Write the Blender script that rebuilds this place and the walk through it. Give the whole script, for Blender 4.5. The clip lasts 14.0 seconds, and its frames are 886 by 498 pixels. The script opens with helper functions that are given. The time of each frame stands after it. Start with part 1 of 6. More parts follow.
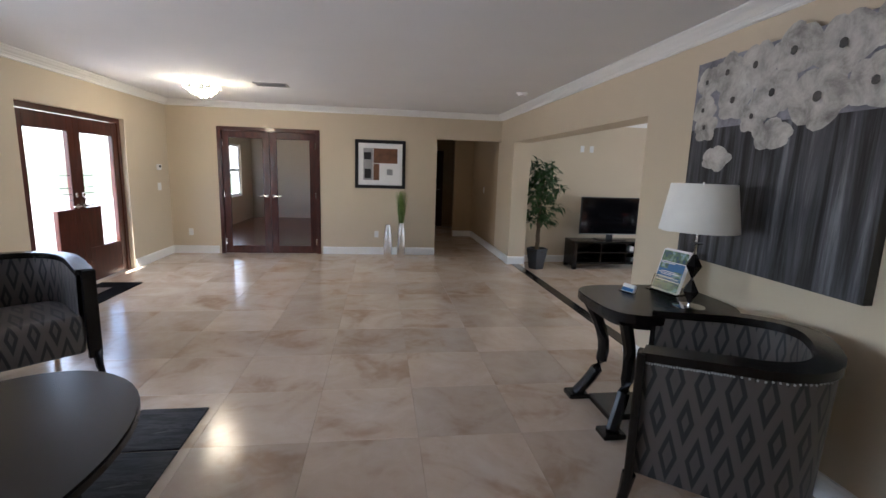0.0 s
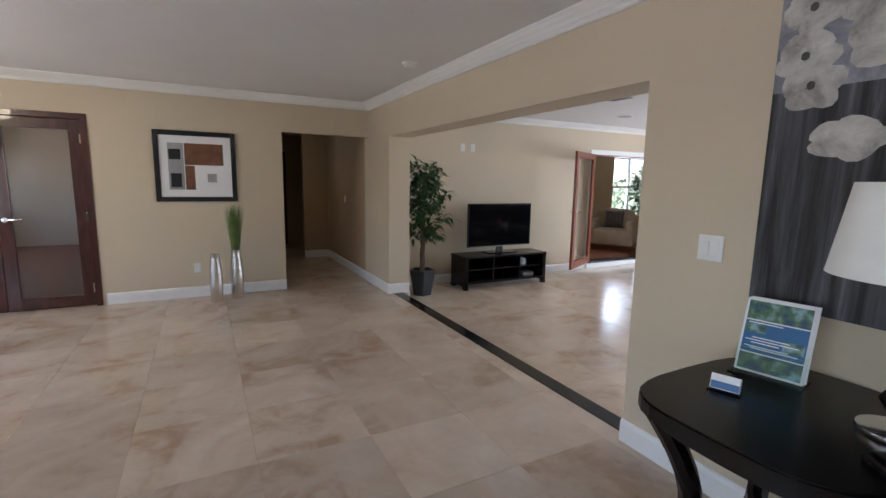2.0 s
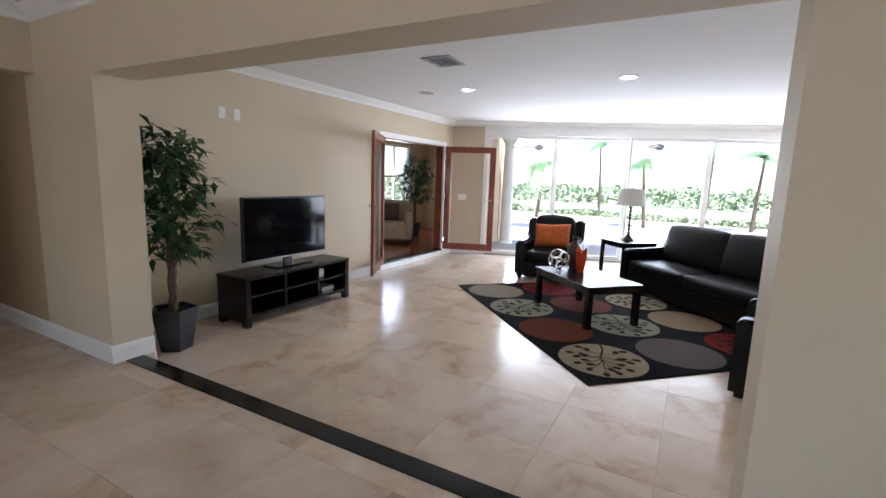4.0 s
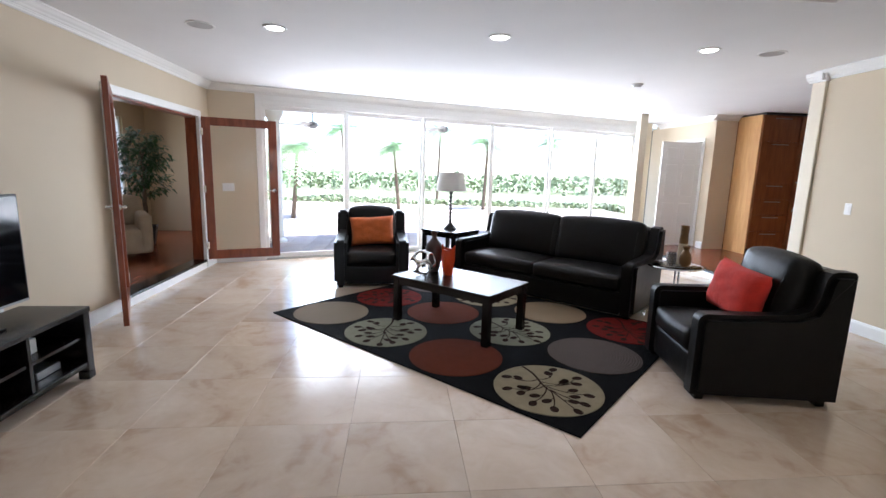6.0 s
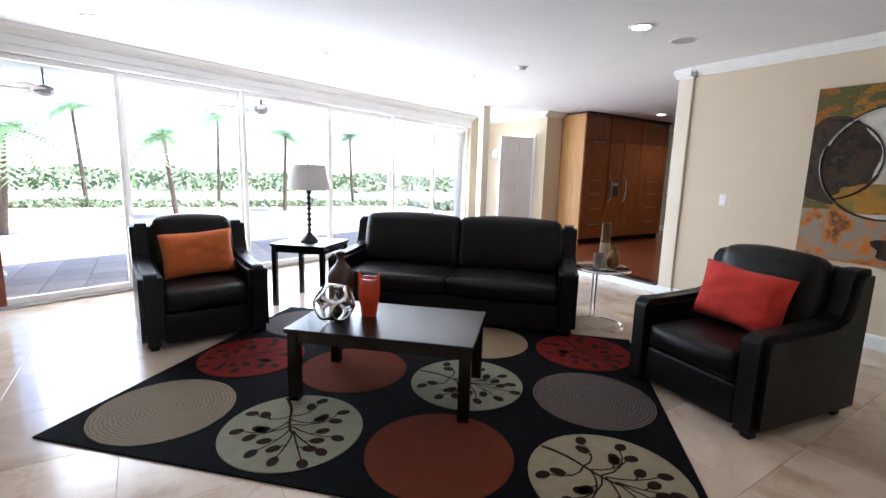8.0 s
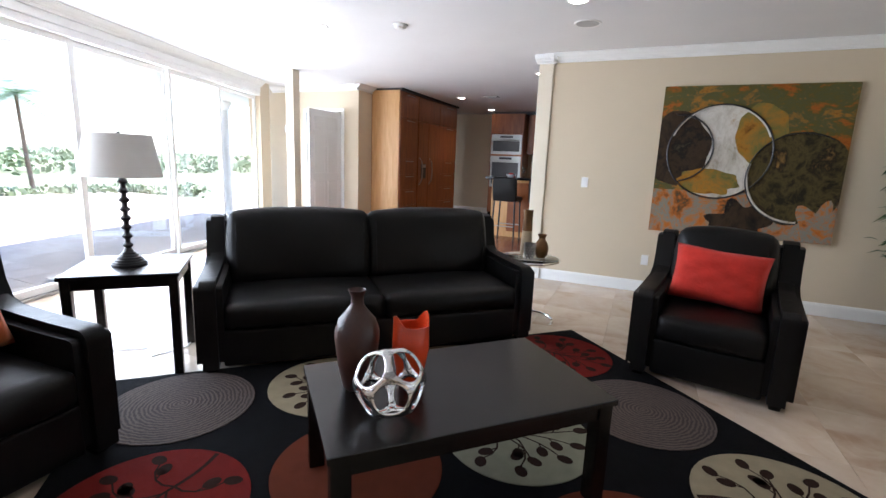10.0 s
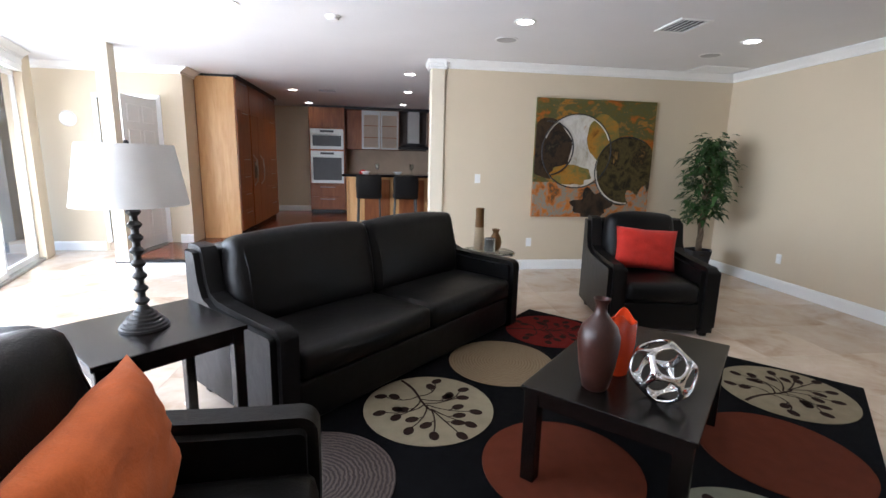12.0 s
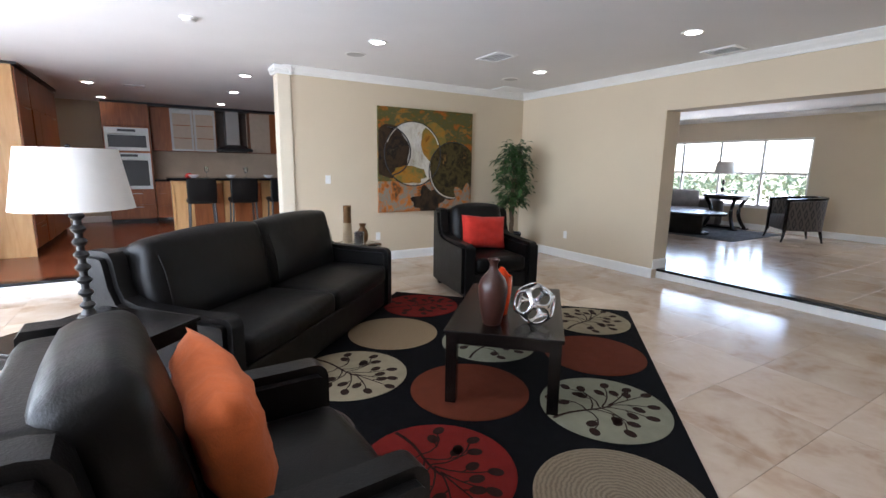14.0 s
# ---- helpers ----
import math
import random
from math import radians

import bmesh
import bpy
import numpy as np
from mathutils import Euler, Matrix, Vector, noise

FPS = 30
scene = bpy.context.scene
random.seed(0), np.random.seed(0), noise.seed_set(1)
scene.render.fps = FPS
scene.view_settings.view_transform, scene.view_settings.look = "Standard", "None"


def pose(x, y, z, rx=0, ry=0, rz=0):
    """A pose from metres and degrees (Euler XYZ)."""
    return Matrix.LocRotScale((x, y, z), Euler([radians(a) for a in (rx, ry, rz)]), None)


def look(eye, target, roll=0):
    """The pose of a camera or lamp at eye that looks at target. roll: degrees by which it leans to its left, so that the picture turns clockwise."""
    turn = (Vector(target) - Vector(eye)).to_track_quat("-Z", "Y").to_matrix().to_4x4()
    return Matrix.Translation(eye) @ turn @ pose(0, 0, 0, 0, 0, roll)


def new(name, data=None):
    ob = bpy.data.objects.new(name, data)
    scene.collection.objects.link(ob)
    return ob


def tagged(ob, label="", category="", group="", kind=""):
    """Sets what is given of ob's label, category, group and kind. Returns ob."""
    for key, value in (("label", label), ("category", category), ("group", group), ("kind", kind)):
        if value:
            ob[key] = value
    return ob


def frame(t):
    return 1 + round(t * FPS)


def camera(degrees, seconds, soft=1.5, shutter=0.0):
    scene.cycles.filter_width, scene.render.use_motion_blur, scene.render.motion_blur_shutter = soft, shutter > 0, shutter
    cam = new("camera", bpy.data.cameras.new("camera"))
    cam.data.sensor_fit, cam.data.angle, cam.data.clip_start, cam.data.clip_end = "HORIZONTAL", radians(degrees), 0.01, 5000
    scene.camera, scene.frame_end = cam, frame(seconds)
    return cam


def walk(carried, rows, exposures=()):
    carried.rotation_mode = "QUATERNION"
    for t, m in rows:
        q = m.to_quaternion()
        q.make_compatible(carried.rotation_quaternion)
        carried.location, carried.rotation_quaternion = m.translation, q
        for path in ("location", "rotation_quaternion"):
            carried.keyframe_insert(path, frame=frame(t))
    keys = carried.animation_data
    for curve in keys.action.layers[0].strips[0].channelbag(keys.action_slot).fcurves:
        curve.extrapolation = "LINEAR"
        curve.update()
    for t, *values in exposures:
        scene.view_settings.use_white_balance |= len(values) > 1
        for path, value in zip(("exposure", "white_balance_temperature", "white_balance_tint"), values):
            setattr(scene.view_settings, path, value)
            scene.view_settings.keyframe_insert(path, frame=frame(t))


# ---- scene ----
cam = camera(88.2, 14.0)
PATH = [
    (0, (0.808, 0.658, 1.511), (1.083, 2.61, 1.173), 1.9),
    (0.5, (0.838, 1.071, 1.519), (1.206, 3.011, 1.199), 2.0),
    (1, (0.805, 1.533, 1.494), (1.328, 3.44, 1.193), 1.8),
    (1.5, (0.814, 2.011, 1.478), (1.514, 3.861, 1.184), 1.3),
    (2, (0.861, 2.513, 1.469), (1.779, 4.265, 1.173), 1.0),
    (2.5, (0.885, 2.986, 1.399), (2.065, 4.579, 1.13), 1.8),
    (3, (0.994, 3.484, 1.39), (2.376, 4.905, 1.122), 1.3),
    (3.5, (1.148, 3.952, 1.437), (2.717, 5.157, 1.143), 1.9),
    (4, (1.327, 4.434, 1.403), (3.062, 5.38, 1.093), 2.0),
    (6.5, (2.833, 6.274, 1.346), (4.76, 5.853, 1.009), 1.4),
    (7, (3.238, 6.448, 1.352), (5.113, 5.837, 1.017), 1.1),
    (7.5, (3.679, 6.615, 1.312), (5.472, 5.791, 0.982), 0.9),
    (8, (4.139, 6.715, 1.266), (5.796, 5.641, 0.944), 1.6),
    (8.5, (4.632, 6.864, 1.249), (6.084, 5.53, 0.913), 2.2),
    (9, (5.082, 6.964, 1.228), (6.318, 5.432, 0.873), 2.1),
    (11.5, (7.448, 7.298, 1.265), (7.45, 5.33, 0.908), 2.1),
    (12, (7.875, 7.389, 1.286), (7.609, 5.443, 0.91), 1.4),
    (12.5, (8.189, 7.447, 1.276), (7.684, 5.55, 0.895), 0.7),
    (13, (8.404, 7.533, 1.272), (7.693, 5.704, 0.888), 0.6),
    (13.5, (8.507, 7.664, 1.275), (7.637, 5.903, 0.902), 0.9),
    (14, (8.601, 7.761, 1.273), (7.572, 6.083, 0.92), 0.9),
]
walk(cam, [(t, look(eye, target, roll)) for t, eye, target, roll in PATH],
     exposures=[(0, 2.5, 5800, 13), (14, 2.5, 5800, 13)])

# ---- world and light ----
world = bpy.data.worlds.new("world")
scene.world = world
world.use_nodes = True
wn = world.node_tree.nodes
sky = wn.new("ShaderNodeTexSky")
sky.sky_type, sky.sun_disc = "NISHITA", False
sky.sun_elevation, sky.sun_rotation = radians(72), radians(200)
world.node_tree.links.new(sky.outputs[0], wn["Background"].inputs[0])
wn["Background"].inputs[1].default_value = 0.15


def lamp(name, kind, m, energy, color=(1, 1, 1), **kw):
    d = bpy.data.lights.new(name, kind)
    d.energy, d.color = energy, color
    if kind == "AREA":
        d.shape, d.size, d.size_y = "RECTANGLE", kw["sx"], kw["sy"]
        d.spread = kw.get("spread", math.pi)
    elif kind == "SPOT":
        d.spot_size, d.spot_blend, d.shadow_soft_size = radians(kw["cone"]), 0.8, 0.05
    elif kind == "POINT":
        d.shadow_soft_size = kw["r"]
    elif kind == "SUN":
        d.angle = radians(0.6)
    ob = new(name, d)
    ob.matrix_world = m
    return ob


SUN_DIR = Vector((math.sin(radians(200)) * math.cos(radians(72)), math.cos(radians(200)) * math.cos(radians(72)), math.sin(radians(72))))
lamp("sun", "SUN", look(SUN_DIR * 30, (0, 0, 0)), 5.0, (1, 0.95, 0.88))

F = -0.12          # sunken family-room floor
CEIL = 2.50        # ceiling height
NY = 8.78          # inner face of the north wall
EX, FX = 2.94, 3.22  # the two faces of the wall between the rooms
SY = 1.54          # south wall of the family room
WX = -2.62         # west wall of the living room
G0, G1 = Vector((9.56, NY, 0)), Vector((12.3, 0.75, 0))   # the slanted glass wall
GDIR = (G1 - G0).normalized()
GANG = math.degrees(math.atan2(GDIR.y, GDIR.x))
GLEN = (G1 - G0).length
GOUT = Vector((-GDIR.y, GDIR.x, 0))   # outwards
mid = G0 + GDIR * GLEN * 0.55
lamp("window_skylight", "AREA", look(mid + GOUT * 0.25 + Vector((0, 0, 1.2)), mid - GOUT * 3 + Vector((0, 0, 0.6))), 72, (0.93, 0.97, 1.0), sx=7.0, sy=2.1)
lamp("window_skylight", "AREA", look((WX - 0.25, 1.8, 1.3), (3, 1.8, 0.8)), 11, (0.9, 0.95, 1.0), sx=3.2, sy=1.4)
lamp("window_skylight", "AREA", look((WX - 0.25, 6.6, 1.2), (3, 6.6, 0.8)), 5, (0.9, 0.95, 1.0), sx=1.4, sy=1.5)
lamp("window_skylight", "AREA", look((-2.95, 12.8, 1.35), (0, 12.6, 0.7)), 0.9, (0.9, 0.95, 1.0), sx=1.4, sy=1.1)
lamp("window_skylight", "AREA", look((10.8, 11.1, 1.4), (10.0, 8, 0.8)), 5, (0.93, 0.97, 1.0), sx=1.1, sy=1.3)


# ---- materials ----
def nodes_of(name):
    m = bpy.data.materials.new(name)
    m.use_nodes = True
    return m, m.node_tree.nodes, m.node_tree.links, m.node_tree.nodes["Principled BSDF"]


def mat(name, c, rough=0.6, metal=0.0, var=0.12, scale=6.0, bump=0.1, fine=120.0, spec=0.5, coat=0.0, sheen=0.0, stretch=None, rand=0.0, emit=0.0, crease=0.0):
    """Colour with a broad and a fine variation, relief from the same two scales."""
    m, n, l, b = nodes_of(name)
    co = n.new("ShaderNodeTexCoord")
    mp = n.new("ShaderNodeMapping")
    if stretch:
        mp.inputs["Scale"].default_value = stretch
    l.new(co.outputs["Object"], mp.inputs[0])
    big, small = n.new("ShaderNodeTexNoise"), n.new("ShaderNodeTexNoise")
    big.inputs["Scale"].default_value, small.inputs["Scale"].default_value = scale, fine
    big.inputs["Detail"].default_value = 5
    l.new(mp.outputs[0], big.inputs["Vector"]), l.new(mp.outputs[0], small.inputs["Vector"])
    mixer = n.new("ShaderNodeMath")
    mixer.operation = "MULTIPLY_ADD"
    l.new(big.outputs[0], mixer.inputs[0])
    mixer.inputs[1].default_value = 0.75
    sm = n.new("ShaderNodeMath")
    sm.operation = "MULTIPLY"
    l.new(small.outputs[0], sm.inputs[0])
    sm.inputs[1].default_value = 0.25
    l.new(sm.outputs[0], mixer.inputs[2])
    ramp = n.new("ShaderNodeValToRGB")
    e = ramp.color_ramp.elements
    e[0].position, e[1].position = 0.3, 0.7
    e[0].color = (*[v * (1 - var) for v in c], 1)
    e[1].color = (*[min(1, v * (1 + var)) for v in c], 1)
    l.new(mixer.outputs[0], ramp.inputs[0])
    out = ramp.outputs[0]
    if rand:
        info = n.new("ShaderNodeObjectInfo")
        rmap = n.new("ShaderNodeMapRange")
        rmap.inputs[3].default_value, rmap.inputs[4].default_value = 1 - rand, 1 + rand
        l.new(info.outputs["Random"], rmap.inputs[0])
        hs = n.new("ShaderNodeHueSaturation")
        l.new(rmap.outputs[0], hs.inputs["Value"])
        l.new(out, hs.inputs["Color"])
        out = hs.outputs[0]
    l.new(out, b.inputs["Base Color"])
    b.inputs["Roughness"].default_value, b.inputs["Metallic"].default_value = rough, metal
    b.inputs["Specular IOR Level"].default_value = spec
    b.inputs["Coat Weight"].default_value = coat
    b.inputs["Coat Roughness"].default_value = 0.08
    b.inputs["Sheen Weight"].default_value = sheen
    if bump:
        bp = n.new("ShaderNodeBump")
        bp.inputs["Strength"].default_value, bp.inputs["Distance"].default_value = bump, 0.004
        l.new(small.outputs[0], bp.inputs["Height"])
        if crease:
            fold = n.new("ShaderNodeTexNoise")
            fold.inputs["Scale"].default_value, fold.inputs["Detail"].default_value, fold.inputs["Distortion"].default_value = 7.0, 3, 1.2
            l.new(mp.outputs[0], fold.inputs["Vector"])
            b2 = n.new("ShaderNodeBump")
            b2.inputs["Strength"].default_value, b2.inputs["Distance"].default_value = crease, 0.02
            l.new(fold.outputs[0], b2.inputs["Height"]), l.new(b2.outputs[0], bp.inputs["Normal"])
        l.new(bp.outputs[0], b.inputs["Normal"])
    if emit:
        b.inputs["Emission Color"].default_value, b.inputs["Emission Strength"].default_value = (*c, 1), emit
    return m


def travertine(name, rough):
    """Polished cream travertine: each tile with its own tone and clouds."""
    m, n, l, b = nodes_of(name)
    geo, info = n.new("ShaderNodeNewGeometry"), n.new("ShaderNodeObjectInfo")
    off = n.new("ShaderNodeVectorMath")
    off.operation = "SCALE"
    l.new(info.outputs["Random"], off.inputs["Scale"])
    off.inputs[0].default_value = (37, 61, 13)
    add = n.new("ShaderNodeVectorMath")
    l.new(geo.outputs["Position"], add.inputs[0]), l.new(off.outputs[0], add.inputs[1])
    clouds, veins = n.new("ShaderNodeTexNoise"), n.new("ShaderNodeTexNoise")
    clouds.inputs["Scale"].default_value, clouds.inputs["Detail"].default_value, clouds.inputs["Distortion"].default_value = 1.5, 7, 1.4
    veins.inputs["Scale"].default_value, veins.inputs["Detail"].default_value, veins.inputs["Distortion"].default_value = 6, 8, 2.0
    l.new(add.outputs[0], clouds.inputs["Vector"]), l.new(add.outputs[0], veins.inputs["Vector"])
    ramp = n.new("ShaderNodeValToRGB")
    els = ramp.color_ramp.elements
    els[0].position, els[0].color = 0.33, (0.44, 0.31, 0.215, 1)
    els[1].position, els[1].color = 0.72, (0.68, 0.58, 0.48, 1)
    k = els.new(0.46)
    k.color = (0.57, 0.455, 0.35, 1)
    mx = n.new("ShaderNodeMix")
    mx.data_type = "FLOAT"
    mx.inputs[0].default_value = 0.22
    l.new(clouds.outputs[0], mx.inputs[2]), l.new(veins.outputs[0], mx.inputs[3])
    l.new(mx.outputs[0], ramp.inputs[0])
    rm = n.new("ShaderNodeMapRange")
    rm.inputs[3].default_value, rm.inputs[4].default_value = 0.87, 1.05
    l.new(info.outputs["Random"], rm.inputs[0])
    hs = n.new("ShaderNodeHueSaturation")
    l.new(rm.outputs[0], hs.inputs["Value"]), l.new(ramp.outputs[0], hs.inputs["Color"])
    l.new(hs.outputs[0], b.inputs["Base Color"])
    rr = n.new("ShaderNodeMapRange")
    rr.inputs[3].default_value, rr.inputs[4].default_value = rough * 0.6, rough * 1.5
    l.new(veins.outputs[0], rr.inputs[0]), l.new(rr.outputs[0], b.inputs["Roughness"])
    bp = n.new("ShaderNodeBump")
    bp.inputs["Strength"].default_value, bp.inputs["Distance"].default_value = 0.03, 0.003
    l.new(clouds.outputs[0], bp.inputs["Height"]), l.new(bp.outputs[0], b.inputs["Normal"])
    return m


def wood(name, dark, light, rough, along=(1, 8, 8), rand=0.0, coat=0.0):
    m, n, l, b = nodes_of(name)
    co, mp, ns = n.new("ShaderNodeTexCoord"), n.new("ShaderNodeMapping"), n.new("ShaderNodeTexNoise")
    mp.inputs["Scale"].default_value = along
    ns.inputs["Scale"].default_value, ns.inputs["Detail"].default_value, ns.inputs["Distortion"].default_value = 3.0, 8, 0.8
    l.new(co.outputs["Object"], mp.inputs[0]), l.new(mp.outputs[0], ns.inputs["Vector"])
    ramp = n.new("ShaderNodeValToRGB")
    els = ramp.color_ramp.elements
    els[0].position, els[0].color, els[1].position, els[1].color = 0.3, (*dark, 1), 0.7, (*light, 1)
    l.new(ns.outputs[0], ramp.inputs[0])
    out = ramp.outputs[0]
    if rand:
        info, rm, hs = n.new("ShaderNodeObjectInfo"), n.new("ShaderNodeMapRange"), n.new("ShaderNodeHueSaturation")
        rm.inputs[3].default_value, rm.inputs[4].default_value = 1 - rand, 1 + rand
        l.new(info.outputs["Random"], rm.inputs[0]), l.new(rm.outputs[0], hs.inputs["Value"]), l.new(out, hs.inputs["Color"])
        out = hs.outputs[0]
    l.new(out, b.inputs["Base Color"])
    b.inputs["Roughness"].default_value, b.inputs["Coat Weight"].default_value = rough, coat
    b.inputs["Specular IOR Level"].default_value = 0.35
    bp = n.new("ShaderNodeBump")
    bp.inputs["Strength"].default_value, bp.inputs["Distance"].default_value = 0.08, 0.002
    l.new(ns.outputs[0], bp.inputs["Height"]), l.new(bp.outputs[0], b.inputs["Normal"])
    return m


def glass(name, tint=(1, 1, 1), gloss=0.5):
    m, n, l, b = nodes_of(name)
    n.remove(b)
    tr, gl, mx, fr, mu = (n.new("ShaderNode" + k) for k in ("BsdfTransparent", "BsdfGlossy", "MixShader", "Fresnel", "Math"))
    tr.inputs[0].default_value, gl.inputs["Roughness"].default_value = (*tint, 1), 0.02
    fr.inputs[0].default_value = 1.45
    mu.operation = "MULTIPLY"
    mu.inputs[1].default_value = gloss
    l.new(fr.outputs[0], mu.inputs[0]), l.new(mu.outputs[0], mx.inputs[0])
    l.new(tr.outputs[0], mx.inputs[1]), l.new(gl.outputs[0], mx.inputs[2])
    l.new(mx.outputs[0], n["Material Output"].inputs[0])
    return m


def strokes(name, colors, scale, stretch, distortion=0.35, rough=0.6):
    """Brushed paint in several colours."""
    m, n, l, b = nodes_of(name)
    co, mp, ns = n.new("ShaderNodeTexCoord"), n.new("ShaderNodeMapping"), n.new("ShaderNodeTexNoise")
    mp.inputs["Scale"].default_value = stretch
    ns.inputs["Scale"].default_value, ns.inputs["Detail"].default_value, ns.inputs["Distortion"].default_value = scale, 12, distortion
    ns.inputs["Roughness"].default_value = 0.68
    l.new(co.outputs["Object"], mp.inputs[0]), l.new(mp.outputs[0], ns.inputs["Vector"])
    ramp = n.new("ShaderNodeValToRGB")
    els = ramp.color_ramp.elements
    for i, c in enumerate(colors):
        p = 0.3 + 0.4 * i / (len(colors) - 1)
        if i == 0:
            els[0].position, els[0].color = p, (*c, 1)
        elif i == len(colors) - 1:
            els[-1].position, els[-1].color = p, (*c, 1)
        else:
            els.new(p).color = (*c, 1)
    l.new(ns.outputs[0], ramp.inputs[0]), l.new(ramp.outputs[0], b.inputs["Base Color"])
    b.inputs["Roughness"].default_value = rough
    b.inputs["Specular IOR Level"].default_value = 0.2
    bp = n.new("ShaderNodeBump")
    bp.inputs["Strength"].default_value, bp.inputs["Distance"].default_value = 0.3, 0.004
    l.new(ns.outputs[0], bp.inputs["Height"]), l.new(bp.outputs[0], b.inputs["Normal"])
    return m


def swirl(name, a, c):
    """Tufted yarn laid in rings."""
    m, n, l, b = nodes_of(name)
    co, wv, ramp = n.new("ShaderNodeTexCoord"), n.new("ShaderNodeTexWave"), n.new("ShaderNodeValToRGB")
    wv.wave_type, wv.rings_direction = "RINGS", "Z"
    wv.inputs["Scale"].default_value, wv.inputs["Distortion"].default_value, wv.inputs["Detail"].default_value = 15, 4, 3
    wv.inputs["Detail Scale"].default_value = 2.5
    l.new(co.outputs["Object"], wv.inputs["Vector"])
    els = ramp.color_ramp.elements
    els[0].color, els[1].color = (*a, 1), (*c, 1)
    l.new(wv.outputs[0], ramp.inputs[0]), l.new(ramp.outputs[0], b.inputs["Base Color"])
    b.inputs["Roughness"].default_value = 0.95
    bp = n.new("ShaderNodeBump")
    bp.inputs["Strength"].default_value, bp.inputs["Distance"].default_value = 0.5, 0.004
    l.new(wv.outputs[0], bp.inputs["Height"]), l.new(bp.outputs[0], b.inputs["Normal"])
    return m


def diamonds(name):
    """Woven upholstery of slender stacked diamonds, taupe on black."""
    m, n, l, b = nodes_of(name)
    co, sep = n.new("ShaderNodeTexCoord"), n.new("ShaderNodeSeparateXYZ")
    l.new(co.outputs["UV"], sep.inputs[0])

    def op(kind, a, v=None):
        q = n.new("ShaderNodeMath")
        q.operation = kind
        for i, x in enumerate((a, v)):
            if x is None:
                continue
            if isinstance(x, (int, float)):
                q.inputs[i].default_value = x
            else:
                l.new(x, q.inputs[i])
        return q.outputs[0]
    u = op("MULTIPLY", sep.outputs[0], 9.5)
    v = op("MULTIPLY", sep.outputs[1], 3.1)
    fu = op("ABSOLUTE", op("SUBTRACT", op("FRACT", u), 0.5))
    fv = op("ABSOLUTE", op("SUBTRACT", op("FRACT", v), 0.5))
    d = op("ADD", fu, fv)
    ramp = n.new("ShaderNodeValToRGB")
    els = ramp.color_ramp.elements
    els[0].position, els[0].color = 0.0, (0.065, 0.054, 0.048, 1)
    els[1].position, els[1].color = 1.0, (0.065, 0.054, 0.048, 1)
    for p, c in ((0.12, (0.072, 0.059, 0.052)), (0.16, (0.007, 0.006, 0.007)), (0.30, (0.010, 0.009, 0.009)), (0.33, (0.075, 0.062, 0.054)), (0.62, (0.08, 0.066, 0.057)), (0.66, (0.010, 0.009, 0.009)), (0.78, (0.007, 0.006, 0.007)), (0.82, (0.072, 0.059, 0.052))):
        els.new(p).color = (*c, 1)
    l.new(d, ramp.inputs[0]), l.new(ramp.outputs[0], b.inputs["Base Color"])
    b.inputs["Roughness"].default_value, b.inputs["Sheen Weight"].default_value = 0.55, 0.15
    bp = n.new("ShaderNodeBump")
    bp.inputs["Strength"].default_value, bp.inputs["Distance"].default_value = 0.4, 0.004
    l.new(d, bp.inputs["Height"]), l.new(bp.outputs[0], b.inputs["Normal"])
    return m


def flyer(name):
    m, n, l, b = nodes_of(name)
    co, ns, ramp = n.new("ShaderNodeTexCoord"), n.new("ShaderNodeTexNoise"), n.new("ShaderNodeValToRGB")
    ns.inputs["Scale"].default_value = 22
    l.new(co.outputs["Object"], ns.inputs["Vector"])
    els = ramp.color_ramp.elements
    els[0].position, els[0].color, els[1].position, els[1].color = 0.4, (0.02, 0.07, 0.12, 1), 0.65, (0.25, 0.4, 0.45, 1)
    els.new(0.52).color = (0.08, 0.16, 0.07, 1)
    l.new(ns.outputs[0], ramp.inputs[0]), l.new(ramp.outputs[0], b.inputs["Base Color"])
    b.inputs["Roughness"].default_value = 0.3
    return m


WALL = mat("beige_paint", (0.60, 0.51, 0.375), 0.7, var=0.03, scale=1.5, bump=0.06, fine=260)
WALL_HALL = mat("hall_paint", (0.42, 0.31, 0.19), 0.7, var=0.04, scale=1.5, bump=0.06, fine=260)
CEILM = mat("ceiling_paint", (0.78, 0.78, 0.78), 0.85, var=0.02, scale=2, bump=0.1, fine=300)
TRIM = mat("white_trim_paint", (0.82, 0.82, 0.80), 0.4, var=0.03, scale=3, bump=0.03)
STONE = travertine("travertine", 0.16)
GROUT = mat("grout", (0.50, 0.40, 0.30), 0.8, var=0.1, scale=3)
BLACKSTONE = mat("black_granite", (0.006, 0.006, 0.007), 0.12, var=0.4, scale=30, spec=0.3)
MAHOG = wood("mahogany", (0.035, 0.009, 0.006), (0.085, 0.022, 0.014), 0.32, (6, 6, 1), coat=0.3)
REDWOOD = wood("red_stained_wood", (0.16, 0.035, 0.014), (0.27, 0.07, 0.028), 0.35, (6, 6, 1), coat=0.2)
PLANK = wood("cherry_floor", (0.13, 0.03, 0.012), (0.27, 0.075, 0.03), 0.22, (1, 10, 10), rand=0.25)
MAPLE = wood("honey_maple", (0.50, 0.27, 0.10), (0.62, 0.37, 0.16), 0.35, (5, 5, 0.7))
CHERRY = wood("cherry_cabinet", (0.20, 0.060, 0.018), (0.31, 0.105, 0.032), 0.35, (5, 5, 0.7))
